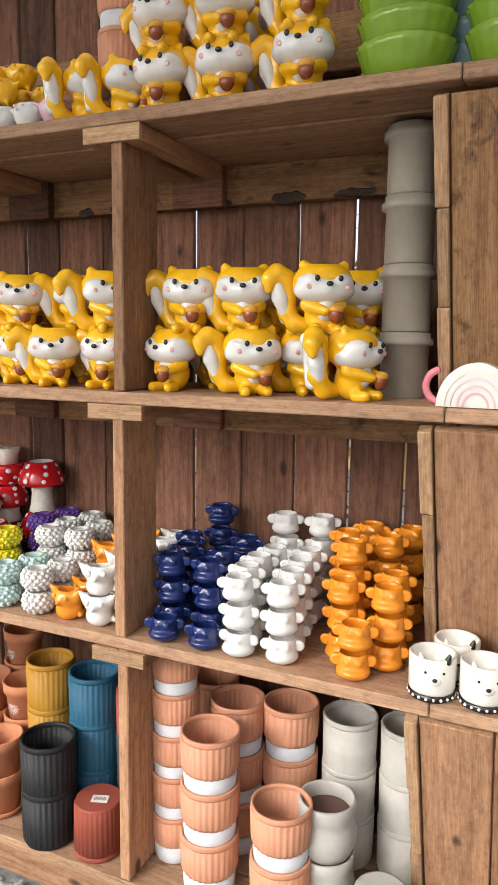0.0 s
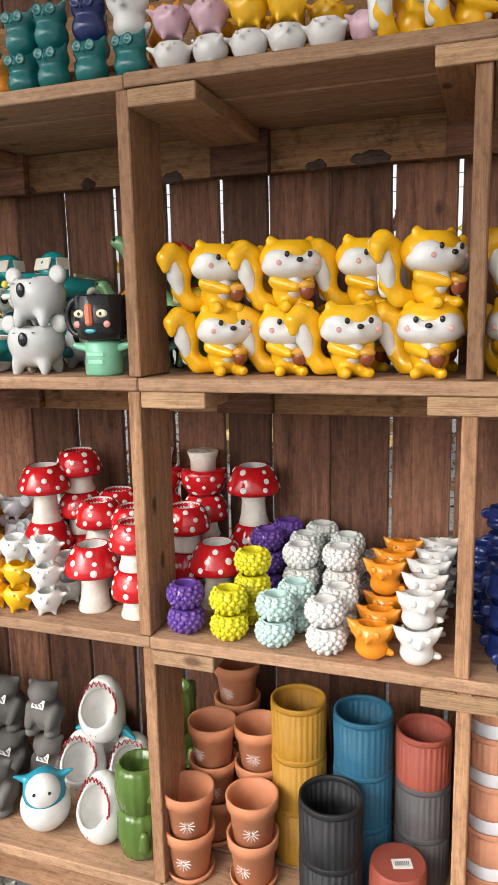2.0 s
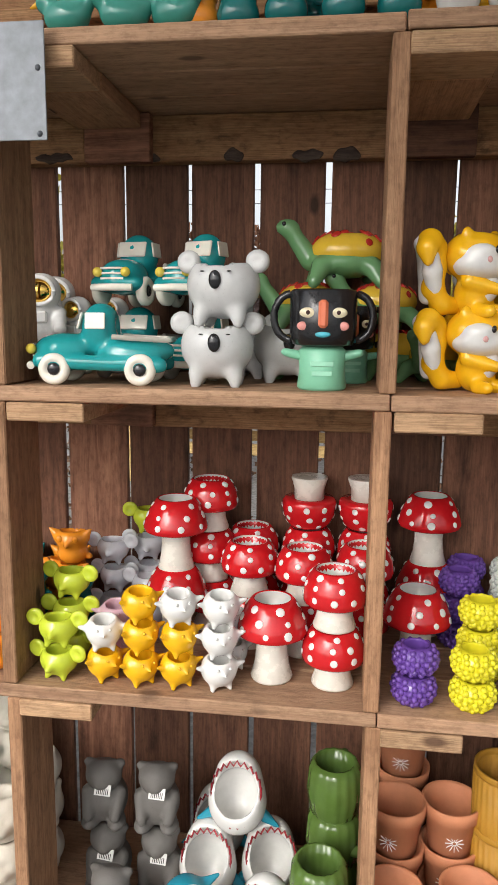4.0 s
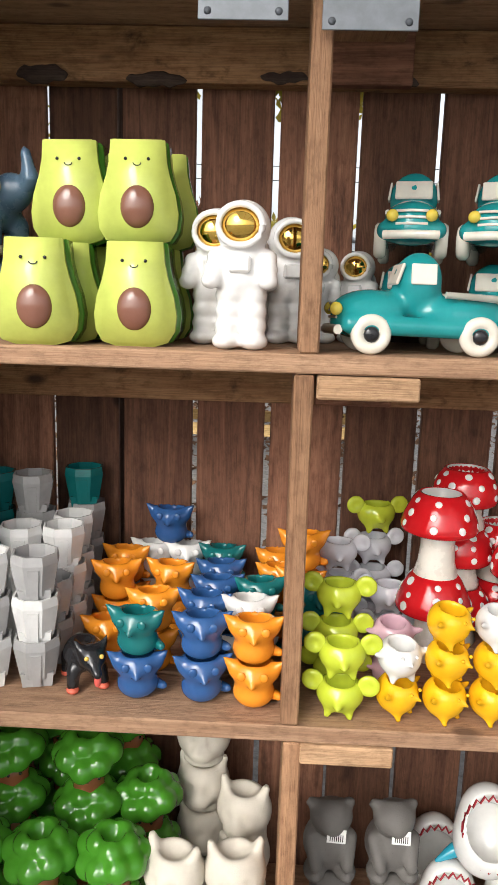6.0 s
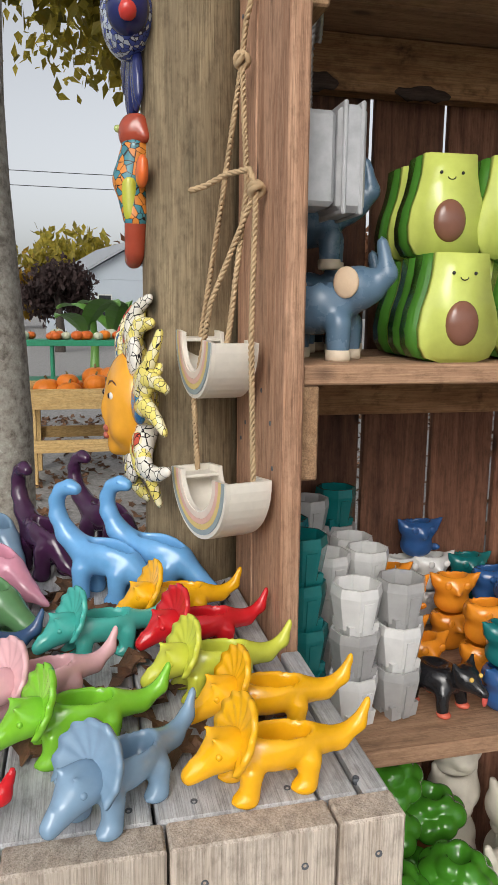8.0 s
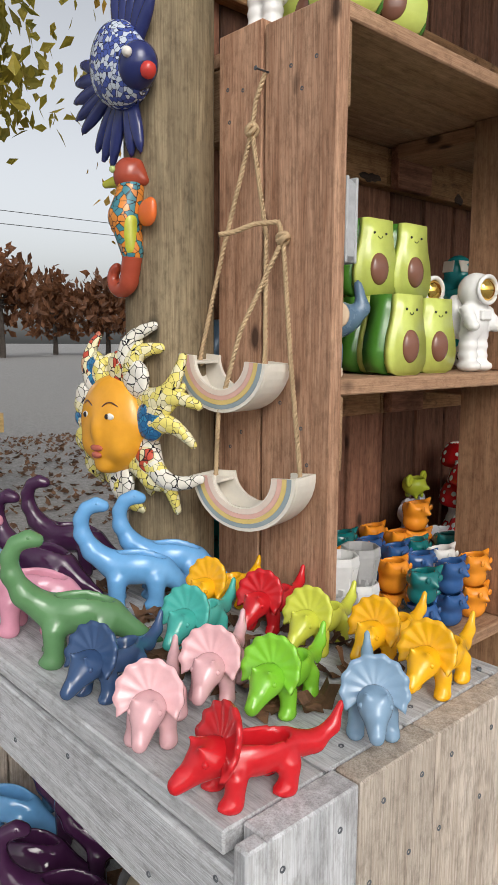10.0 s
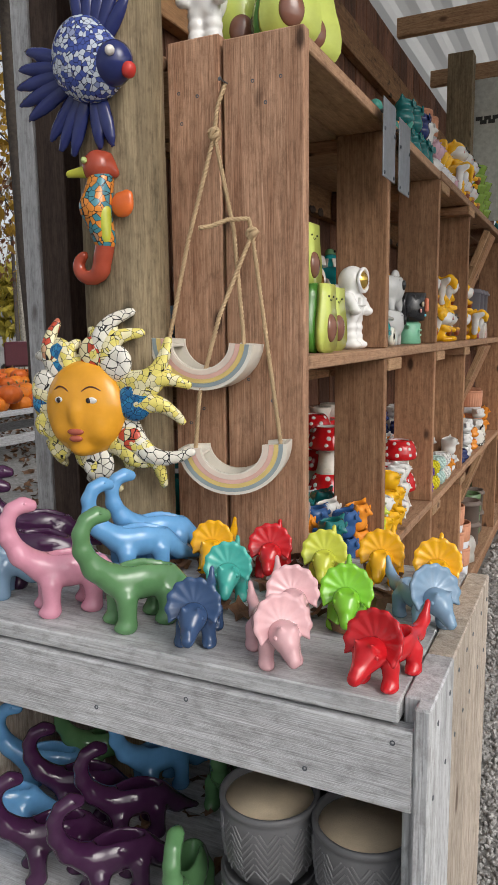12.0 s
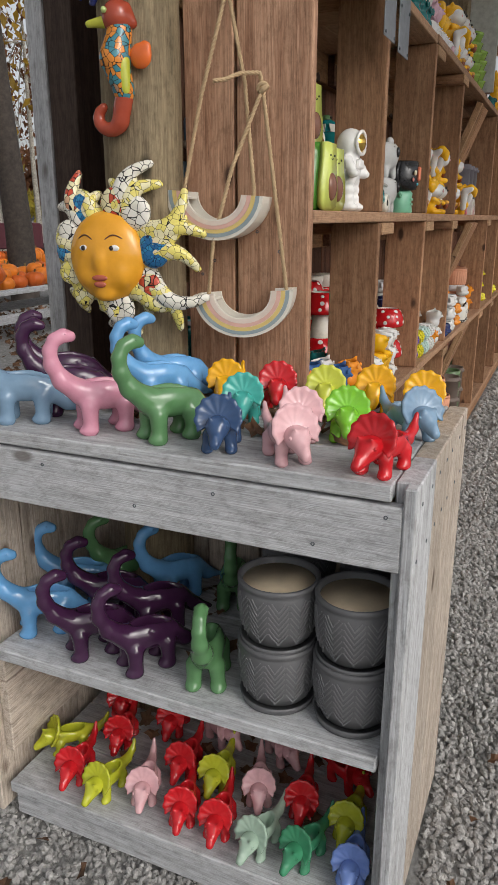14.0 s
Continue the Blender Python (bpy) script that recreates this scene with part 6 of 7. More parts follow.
for hue, x, y, rz in (("aubergine", -0.375, 0.290, -130), ("aubergine", -0.375, 0.165, -125), ("aubergine", -0.240, 0.335, -140), ("aubergine", -0.245, 0.215, -130), ("sky blue", -0.350, 0.435, -140), ("sky blue", -0.215, 0.440, -150), ("sage green", -0.115, 0.370, -130), ("sky blue", -0.110, 0.245, -120), ("sage green", -0.085, 0.110, -70), ("sage green", -0.365, 0.035, -72)):
    dino("long", hue, x, y, 0.44, rz, 0.95)
for hue, x, y, rz in (("chartreuse", -0.310, 0.435, -130), ("cherry red", -0.370, 0.365, -80), ("chartreuse", -0.385, 0.275, -95), ("pale pink", -0.360, 0.195, -70), ("cherry red", -0.240, 0.330, -75), ("cherry red", -0.260, 0.150, -85), ("cherry red", -0.150, 0.240, -80),
                      ("cherry red", -0.375, 0.092, -75), ("cherry red", -0.375, 0.010, -80), ("chartreuse", -0.265, 0.065, -85), ("pale pink", -0.265, -0.030, -70), ("pale pink", -0.145, 0.120, -30), ("cherry red", -0.260, -0.130, -80), ("sage", -0.385, -0.085, -100),
                      ("jade", -0.375, -0.175, -105), ("cherry red", -0.160, -0.190, -30), ("chartreuse", -0.275, -0.235, -90), ("cornflower", -0.370, -0.268, -85), ("cherry red", -0.140, 0.400, -60), ("pale pink", -0.140, -0.03, -40)):
    dino("tri", hue, x, y, 0.10, rz, 0.76)
for x, y, n in ((-0.357, -0.105, 2), (-0.360, -0.250, 2), (-0.195, -0.085, 3), (-0.190, -0.245, 3)):
    for i in range(n):
        put("carved", carved_pot, x, y, 0.44 + 0.120 * i, jit.uniform(0, 30), 0.88)

# ---- on the pole and the end panel ----
def painted(name, a, b, line, scale, width=0.03):
    """Hand-painted glaze: two colours in cells with dark brush lines."""
    m, nt, bs = nodes_of(name)
    vec = coords(nt, (1, 1, 1), jitter=False)
    e = nt.nodes.new("ShaderNodeTexVoronoi")
    e.feature, e.inputs["Scale"].default_value = "DISTANCE_TO_EDGE", scale
    c = nt.nodes.new("ShaderNodeTexVoronoi")
    c.inputs["Scale"].default_value = scale
    nt.links.new(vec, e.inputs["Vector"])
    nt.links.new(vec, c.inputs["Vector"])
    sep = nt.nodes.new("ShaderNodeSeparateColor")
    nt.links.new(c.outputs["Color"], sep.inputs[0])
    col = mixed(nt, "MIX", ramp(nt, sep.outputs[0], [(0.45, (0, 0, 0)), (0.5, (1, 1, 1))]), a, b)
    col = mixed(nt, "MIX", ramp(nt, e.outputs["Distance"], [(width, (1, 1, 1)), (width * 1.6, (0, 0, 0))]), col, line)
    nt.links.new(col, bs.inputs["Base Color"])
    bs.inputs["Roughness"].default_value = 0.14
    bump(nt, bs, tex_noise(nt, vec, 60, 3), 0.15, 0.002)
    return m


CRACKLE = painted("painted_cream", (0.74, 0.68, 0.42), (0.72, 0.62, 0.16), (0.01, 0.01, 0.01), 95, 0.022)
PETAL = painted("painted_petal", (0.74, 0.71, 0.64), (0.70, 0.67, 0.58), (0.012, 0.012, 0.014), 75, 0.03)
BLUEP = painted("painted_blue", (0.03, 0.22, 0.42), (0.02, 0.13, 0.30), (0.008, 0.02, 0.06), 130, 0.03)
FISHP = painted("painted_fish", (0.50, 0.55, 0.62), (0.05, 0.08, 0.30), (0.01, 0.012, 0.05), 130, 0.035)
HORSEP = painted("painted_bands", (0.62, 0.22, 0.035), (0.05, 0.20, 0.24), (0.02, 0.015, 0.012), 85, 0.03)
REDP = painted("painted_red", (0.50, 0.07, 0.035), (0.70, 0.63, 0.38), (0.012, 0.01, 0.01), 75, 0.03)

SX, SY, SZ = -0.140, 0.360, 1.212
sunny = thing("sun_ornament", "painted ceramic sun with yellow face and curling patterned rays", "wall ornament")
sunny.matrix_basis = pose(SX, SY, SZ, 0, 0, -84) @ Matrix.Diagonal((1.16, 0.86, 1.16, 1))
part("face", blob([("e", (0, -0.012, 0), (0.072, 0.048, 0.078)), ("e", (0, -0.052, -0.006), (0.011, 0.017, 0.022)), ("e", (0, -0.046, -0.040), (0.018, 0.013, 0.012)), ("e", (0.03, -0.036, -0.03), (0.022, 0.02, 0.022)), ("e", (-0.03, -0.036, -0.03), (0.022, 0.02, 0.022)), ("e", (0, -0.038, -0.062), (0.02, 0.018, 0.014))], 0.010, (), 0.005), glaze((0.72, 0.33, 0.022), 0.14), sunny, "golden yellow face")
for sx in (-1, 1):
    ey = part("eye", ball((sx * 0.027, -0.0525, 0.016), (0.0115, 0.004, 0.0058), 14), glaze((0.78, 0.76, 0.72), 0.12), sunny, "white painted eye")
    dot(ey, "iris", (sx * 0.027 - 0.003, -0.0548, 0.016), 0.0045, (0.02, 0.012, 0.01), "dark iris")
    part("brow", tube([(sx * (0.012 + 0.03 * u), -0.0545 + 0.010 * u * u, 0.030 + 0.008 * math.sin(3.0 * u)) for u in np.linspace(0, 1, 7)], 0.0012, 6), glaze((0.10, 0.03, 0.012), 0.3), sunny, "thin brown brow")
part("upper_lip", ball((0, -0.0585, -0.034), (0.015, 0.006, 0.0055), 14), glaze((0.42, 0.10, 0.06), 0.15), sunny, "brown-red lip")
part("lower_lip", ball((0, -0.0585, -0.045), (0.012, 0.006, 0.0055), 14), glaze((0.42, 0.10, 0.06), 0.15), sunny, "brown-red lip")
rays = ((12, 0.145, 14, CRACKLE), (38, 0.150, -20, CRACKLE), (62, 0.155, 18, PETAL), (88, 0.125, -20, CRACKLE), (112, 0.150, 20, REDP), (140, 0.130, -16, PETAL), (165, 0.105, 18, BLUEP), (190, 0.100, -18, CRACKLE), (215, 0.105, 18, CRACKLE), (240, 0.110, -16, CRACKLE), (265, 0.120, 18, PETAL), (290, 0.130, -18, CRACKLE), (316, 0.150, 18, CRACKLE), (340, 0.155, -18, PETAL))
rays = tuple((a, L * (1 + 0.24 * max(0.0, math.cos(radians(a)))), c, m) for a, L, c, m in rays)
for ang, L, curl, mt in rays + tuple((a + 13, L * 0.86, -c, CRACKLE) for a, L, c, m in rays):
    a = radians(ang)
    pts = []
    for u in np.linspace(0, 1, 9):
        r = 0.062 + (L - 0.062) * u
        b = a + radians(curl) * math.sin(u * 3.1) * 0.7
        pts.append(("c", (r * math.cos(b), 0.012 - 0.022 * math.sin(3.1 * u), r * math.sin(b))))
    prims = [("c", pts[i][1], pts[i + 1][1], 0.0225 - 0.0018 * i, 0.0225 - 0.0018 * (i + 1)) for i in range(8)]
    part("ray", blob(prims, 0.004, (), 0.005), mt, sunny)
for ang, r, mt, s in ((52, 0.094, PETAL, 0.030), (8, 0.090, BLUEP, 0.032), (118, 0.092, BLUEP, 0.026), (78, 0.092, REDP, 0.028), (328, 0.094, REDP, 0.024), (282, 0.092, PETAL, 0.030), (150, 0.085, PETAL, 0.022), (200, 0.082, CRACKLE, 0.022), (232, 0.084, CRACKLE, 0.022)):
    a = radians(ang)
    part("flower", blob([("e", (r * math.cos(a), -0.014, r * math.sin(a)), (s, 0.014, s))], 0.004, [("e", (r * math.cos(a), -0.034, r * math.sin(a)), (s * 0.45, 0.012, s * 0.45))], 0.005), mt, sunny)

horse = thing("seahorse_ornament", "painted ceramic seahorse with yellow beak and orange fin", "wall ornament")
horse.matrix_basis = pose(-0.120, 0.320, 1.56, 0, 0, -87)
red = glaze((0.34, 0.055, 0.025), 0.12)
part("head", blob([("e", (0.0, -0.018, 0.085), (0.028, 0.024, 0.03)), ("c", (0.016, -0.01, 0.10), (0.026, -0.004, 0.075), 0.012, 0.01)], 0.006, (), 0.0045), red, horse, "red-brown head")
part("beak", blob([("c", (-0.02, -0.022, 0.078), (-0.056, -0.026, 0.076), 0.012, 0.007)], 0.004, (), 0.004), glaze((0.50, 0.50, 0.05), 0.15), horse, "yellow-green beak")
part("body", blob([("c", (0.004, -0.015, 0.06), (-0.004, -0.022, 0.015), 0.024, 0.029), ("c", (-0.004, -0.022, 0.015), (0.010, -0.018, -0.045), 0.028, 0.020)], 0.008, (), 0.0045), HORSEP, horse, "painted body")
part("belly", blob([("c", (0.012, -0.026, 0.008), (0.016, -0.026, -0.042), 0.016, 0.012)], 0.006, (), 0.0045), glaze((0.42, 0.44, 0.04), 0.14), horse, "lime wing panel")
part("fin", blob([("e", (0.045, -0.012, 0.018), (0.024, 0.010, 0.024)), ("e", (0.056, -0.012, 0.032), (0.012, 0.008, 0.012))], 0.005, (), 0.0045), glaze((0.70, 0.14, 0.025), 0.14), horse, "orange fin")
curl = [(0.010 - 0.012 * u, -0.018, -0.05 - 0.045 * u) for u in (0, 0.5, 1)] + [(-0.024 + 0.026 * math.cos(a), -0.018, -0.086 + 0.022 * math.sin(a)) for a in np.linspace(-0.3, -4.2, 9)]
part("tail", blob([("c", curl[i], curl[i + 1], 0.018 - 0.0008 * i, 0.018 - 0.0008 * (i + 1)) for i in range(len(curl) - 1)], 0.003, (), 0.0045), red, horse, "curled red-brown tail")
dot(horse, "eye", (-0.012, -0.041, 0.093), 0.006, (0.45, 0.55, 0.2), "green eye")

fish = thing("fish_ornament", "painted blue ceramic fish with ribbed navy fins", "wall ornament")
fish.matrix_basis = pose(-0.122, 0.326, 1.815, 0, 22, -87) @ Matrix.Scale(1.08, 4)
navy = glaze((0.016, 0.024, 0.12), 0.12)
part("body", blob([("e", (0, -0.02, 0), (0.068, 0.038, 0.058)), ("e", (-0.02, -0.02, 0.02), (0.05, 0.034, 0.05))], 0.01, (), 0.005), FISHP, fish, "patterned blue and white body")
part("face", blob([("e", (0.05, -0.026, 0.012), (0.032, 0.030, 0.036))], 0.006, (), 0.005), navy, fish, "navy face")
part("mouth", blob([("e", (0.083, -0.030, 0.010), (0.012, 0.013, 0.014))], 0.004, (), 0.004), glaze((0.55, 0.04, 0.03), 0.12), fish, "red mouth")
dot(fish, "eye", (0.058, -0.055, 0.025), 0.008, (0.75, 0.72, 0.66), "white eye")
for i, (a, L) in enumerate(((196, 0.13), (207, 0.135), (218, 0.135), (229, 0.13), (184, 0.12), (252, 0.12), (263, 0.125), (274, 0.125), (296, 0.11), (307, 0.112), (90, 0.11), (102, 0.115), (114, 0.118), (126, 0.115), (76, 0.10))):
    r = radians(a)
    part("fin", blob([("e", (0.5 * (L + 0.045) * math.cos(r), -0.010, 0.5 * (L + 0.045) * math.sin(r)), (0.5 * L, 0.009, 0.014), (0, -a, 0))], 0.004, (), 0.005), navy, fish)

SAND = glaze((0.70, 0.66, 0.58), 0.3)


def trough(y, z, tilt, turn):
    t = thing("rainbow_hanging_planter", "white U-shaped hanging planter with pastel rainbow stripes", "planter", "rainbow hanging planters")
    t.matrix_basis = pose(-0.030 - 0.0008 * turn, y, z, tilt, 0, turn)
    def arc(r0, r1, x0, x1, n=22):
        bm = bmesh.new()
        rows = []
        for i in range(n + 1):
            a = math.pi * (1 + i / n)
            rows.append([bm.verts.new((x, r * math.cos(a), r * math.sin(a) * 0.88)) for x, r in ((x0, r0), (x0, r1), (x1, r1), (x1, r0))])
        for p, q in zip(rows, rows[1:]):
            for i in range(4):
                bm.faces.new((p[i], p[(i + 1) % 4], q[(i + 1) % 4], q[i]))
        bm.faces.new(rows[0])
        bm.faces.new(rows[-1][::-1])
        bmesh.ops.recalc_face_normals(bm, faces=bm.faces)
        return bm
    part("front", arc(0.058, 0.103, -0.036, -0.030), SAND, t)
    part("back", arc(0.058, 0.103, 0.024, 0.030), SAND, t)
    part("shell", arc(0.097, 0.1035, -0.0302, 0.0242), SAND, t)
    for sy in (-1, 1):
        part("end_wall", box_bm(0.054, 0.043, 0.005, 0.001, (-0.003, sy * 0.0795, -0.012)), SAND, t)
    for r0, r1, c in ((0.0605, 0.0700, (0.68, 0.58, 0.50)), (0.0705, 0.0790, (0.66, 0.40, 0.34)), (0.0795, 0.0880, (0.66, 0.50, 0.18)), (0.0885, 0.0965, (0.27, 0.33, 0.35))):
        part("stripe", arc(r0, r1, -0.0375, -0.0358), glaze(c, 0.45, 0, True), t)
    return t


trough(0.160, 1.335, 4, 6)
trough(0.100, 1.143, -4, 13)
HEMP = plain("hemp", (0.46, 0.33, 0.19), 0.9)


def strands(points, r=0.0042):
    """Twisted three-strand rope along points, joined into one mesh."""
    pts = [Vector(p) for p in points]
    fine = []
    for a, b in zip(pts, pts[1:]):
        n = max(3, int((b - a).length / 0.004))
        fine += [a.lerp(b, i / n) for i in range(n)]
    fine.append(pts[-1])
    meshes = []
    for s in range(3):
        line = []
        for i, p in enumerate(fine):
            d = (fine[min(i + 1, len(fine) - 1)] - fine[max(i - 1, 0)]).normalized()
            a = d.cross(Vector((1, 0.1, 0.05))).normalized()
            b = d.cross(a)
            ph = i * 1.0 + s * 2.094
            line.append(p + r * 0.5 * (math.cos(ph) * a + math.sin(ph) * b))
        meshes.append(tube(line, r * 0.62, 5))
    bm = bmesh.new()
    for me in meshes:
        bm.from_mesh(me)
        bpy.data.meshes.remove(me)
    return finish(bm, smooth=True)


def knot(c, r):
    rs = random.Random(int(c[2] * 1000))
    bm = bmesh.new()
    for i in range(3):
        ax = Matrix.Translation(c) @ Euler((rs.uniform(0, 3), rs.uniform(0, 3), rs.uniform(0, 3))).to_matrix().to_4x4()
        me = tube([ax @ Vector((r * math.cos(a), r * math.sin(a), 0.003 * math.sin(2 * a))) for a in np.linspace(0, 2 * math.pi, 15)], 0.0045, 6)
        bm.from_mesh(me)
        bpy.data.meshes.remove(me)
    return finish(bm, smooth=True)


rope = thing("hemp_rope", "twisted tan hemp rope hung from a nail with knots", "rope")
part("loop", strands([(0.012, 0.137, 1.800), (0.004, 0.150, 1.760), (0.0, 0.155, 1.712)]), HEMP, rope)
part("strand", strands([(0.0, 0.155, 1.712), (-0.02, 0.205, 1.52), (-0.045, 0.238, 1.332), (-0.040, 0.240, 1.322)]), HEMP, rope)
part("strand", strands([(0.0, 0.155, 1.712), (0.0, 0.118, 1.54), (-0.03, 0.086, 1.345), (-0.035, 0.083, 1.324)]), HEMP, rope)
part("strand", strands([(0.004, 0.082, 1.530), (-0.05, 0.125, 1.38), (-0.068, 0.160, 1.24), (-0.06, 0.176, 1.133)]), HEMP, rope)
part("strand", strands([(0.004, 0.082, 1.530), (-0.008, 0.050, 1.34), (-0.010, 0.020, 1.136)]), HEMP, rope)
part("tail", strands([(0.004, 0.082, 1.530), (-0.004, 0.085, 1.556), (-0.03, 0.115, 1.553), (-0.055, 0.135, 1.54), (-0.075, 0.15, 1.535)]), HEMP, rope)
part("knot", knot((0.0, 0.155, 1.712), 0.009), HEMP, rope)
part("knot", knot((0.004, 0.082, 1.530), 0.009), HEMP, rope)
STEEL = plain("dull_steel", (0.10, 0.11, 0.125), 0.6, 0.3)
part("nail", lathe([(0.0016, 0), (0.0016, 0.03), (0.004, 0.031), (0.003, 0.033)], 8), STEEL, rope, "rusty nail", pose(0.022, 0.137, 1.803, 0, -90, 0))

# screws in the end boards, bench and side planks
def screw():
    t = tagged(part("screw", lathe([(0.0034, -0.006), (0.0034, 0.0006), (0.0026, 0.0004), (0.0012, -0.0008), (0.0004, -0.0008)], 10), STEEL), "dull steel screw head", "screw", "screws")
    return t


for y, z in ((0.03, 1.80), (0.085, 1.80), (0.06, 1.76), (0.20, 1.79), (0.24, 1.80), (0.235, 1.745), (0.05, 1.22), (0.10, 1.26), (0.035, 1.16), (0.20, 1.20), (0.23, 1.17), (0.06, 1.10)):
    put("screw", screw, END_X - 0.0005, y, z, 0, 1, 0, -90)
for y, z in ((-0.31, 0.872), (-0.20, 0.81), (-0.03, 0.865), (0.12, 0.82), (0.31, 0.868)):
    put("screw", screw, -0.4625, y, z, 0, 1, 0, -90)
for x in (-0.42, -0.34, -0.27, -0.20, -0.14, -0.05, 0.02):
    put("screw", screw, x, -0.3545, 0.885, 0, 1, 90)
    put("screw", screw, x - 0.02, -0.3545, 0.80, 0, 1, 90)
    put("screw", screw, x, -0.295, BT + 0.0005, 0)

# sign plates, outlet box
for x0, x1, y, z0 in ((0.519, 0.632, -0.0225, 1.716), (0.674, 0.793, -0.0225, 1.706)):
    sp = thing("sign_plate", "plain grey metal sign plate hung on the shelf edge", "sign", "metal sign plates")
    sp.matrix_basis = pose((x0 + x1) / 2, y, z0 + 0.09)
    part("sheet", box_bm(x1 - x0, 0.003, 0.18, 0.0008), plain("dulled_zinc", (0.20, 0.215, 0.235), 0.5, 0.35), sp)
    for sx in (-1, 1):
        for sz in (-0.08, 0.02):
            part("rivet", lathe([(0.005, 0), (0.004, 0.002), (0.001, 0.003)], 10), STEEL, sp, "", pose(sx * ((x1 - x0) / 2 - 0.012), -0.0015, sz, 90, 0, 0))
    part("hanger", box_bm(0.016, 0.020, 0.006, 0.001, (0, 0.0112, 0.0725)), STEEL, sp)
outlet = thing("outlet_box", "grey weatherproof outlet box with cover and metal conduit", "outlet")
PLAS = plain("grey_plastic", (0.42, 0.43, 0.44), 0.45)
part("box", box_bm(0.055, 0.075, 0.120, 0.006, (0.0755, 0.085, 1.568)), PLAS, outlet)
part("cover", box_bm(0.040, 0.090, 0.135, 0.008, (0.124, 0.085, 1.568)), PLAS, outlet, "ribbed cover")
part("cover_lip", box_bm(0.006, 0.096, 0.142, 0.002, (0.112, 0.085, 1.568)), PLAS, outlet)
part("cover_lip", box_bm(0.006, 0.096, 0.142, 0.002, (0.136, 0.085, 1.568)), PLAS, outlet)
cond = [(0.075, 0.085, 1.62), (0.075, 0.088, 1.70), (0.085, 0.10, 1.77), (0.105, 0.14, 1.80), (0.122, 0.19, 1.785), (0.13, 0.22, 1.77)]
part("conduit", strands(cond, 0.006), plain("conduit_metal", (0.5, 0.5, 0.5), 0.35, 0.8), outlet, "flexible metal conduit")

# upper right: sign board and post above the shelf
gp = thing("sign_board", "whitewashed board sign with dark brush lettering", "sign")
gp.matrix_basis = pose(3.08, 0.085, 1.99)
part("panel", box_bm(0.02, 0.16, 0.75, 0.002, (0, 0, 0.33)), plain("whitewash", (0.55, 0.56, 0.52), 0.8), gp)
for i in range(5):
    part("lettering", box_bm(0.003, 0.035, 0.02, 0, (-0.0115, 0.045 - 0.022 * i, 0.5 - 0.02 * (i % 2))), plain("ink", (0.03, 0.03, 0.03), 0.7), gp)
board("foot_block", (-0.02, -0.03, -0.104), (0.02, 0.03, -0.046), PALE, gp)
rp = thing("roof_post", "dark green square timber roof post", "post", kind="structure")
board("post", (2.92, 0.15, S3 + 0.001), (3.02, 0.28, 2.80), POLE, rp)

# ---- gravel ----
def pebble(rs):
    bm = bmesh.new()
    bmesh.ops.create_icosphere(bm, subdivisions=1, radius=1)
    v = np.array([x.co[:] for x in bm.verts])
    f = [[x.index for x in p.verts] for p in bm.faces]
    bm.free()
    return v * (1 + np.array([[rs.uniform(-0.28, 0.28)] for _ in v])), f


shapes = [pebble(random.Random(i)) for i in range(12)]
gr = np.random.RandomState(7)


def scatter(areas):
    V, Fs, base = [], [], 0
    for (x0, x1, y0, y1), dens, size in areas:
        n = int((x1 - x0) * (y1 - y0) * dens)
        for k in range(n):
            v, f = shapes[gr.randint(12)]
            s = size * gr.uniform(0.55, 1.35)
            R = np.array(Euler(gr.uniform(0, 6.28, 3)).to_matrix())
            w = (v * s * np.array([1, gr.uniform(0.6, 1), gr.uniform(0.45, 0.8)])) @ R.T
            w = w + np.array([gr.uniform(x0, x1), gr.uniform(y0, y1), -0.012 + s * gr.uniform(0.2, 0.75)])
            V.append(w)
            Fs += [[a + base for a in p] for p in f]
            base += len(v)
    me = bpy.data.meshes.new("stones")
    me.from_pydata(np.concatenate(V).tolist(), [], Fs)
    return me


stones = part("gravel", scatter([((-0.95, -0.40, -0.75, 0.75), 11000, 0.0085), ((-0.46, 1.0, -1.1, -0.36), 11000, 0.0085), ((0.05, 1.6, -0.36, 0.012), 9000, 0.0088), ((1.0, 3.0, -1.2, 0.0), 5500, 0.011), ((3.0, 6.0, -1.6, 0.0), 1500, 0.016)]), STONE)
tagged(stones, "loose grey crushed gravel stones", "gravel", kind="stuff")
near = tagged(new("path_edge"), "loose crushed stones lying beside the bench", "gravel", kind="structure")
pm = []
for v, f in shapes[:6]:
    me = bpy.data.meshes.new("stone")
    me.from_pydata((v * 0.0095 * np.array([1, 0.8, 0.6])).tolist(), [], f)
    me.materials.append(STONE)
    pm.append(me)
for i in range(260):
    ob = new("stone", pm[i % 6])
    ob.parent = near
    xx, yy = (gr.uniform(-0.62, -0.47), gr.uniform(-0.4, 0.5)) if i < 120 else (gr.uniform(-0.5, 0.6), gr.uniform(-0.62, -0.39))
    ob.matrix_basis = pose(xx, yy, gr.uniform(0.002, 0.010), *gr.uniform(0, 360, 3))

# ---- fallen leaves ----
LEAF = stone_mat("dry_leaf", [(0.3, (0.06, 0.03, 0.018)), (0.7, (0.26, 0.13, 0.06))], 22, 0.8, island=True)


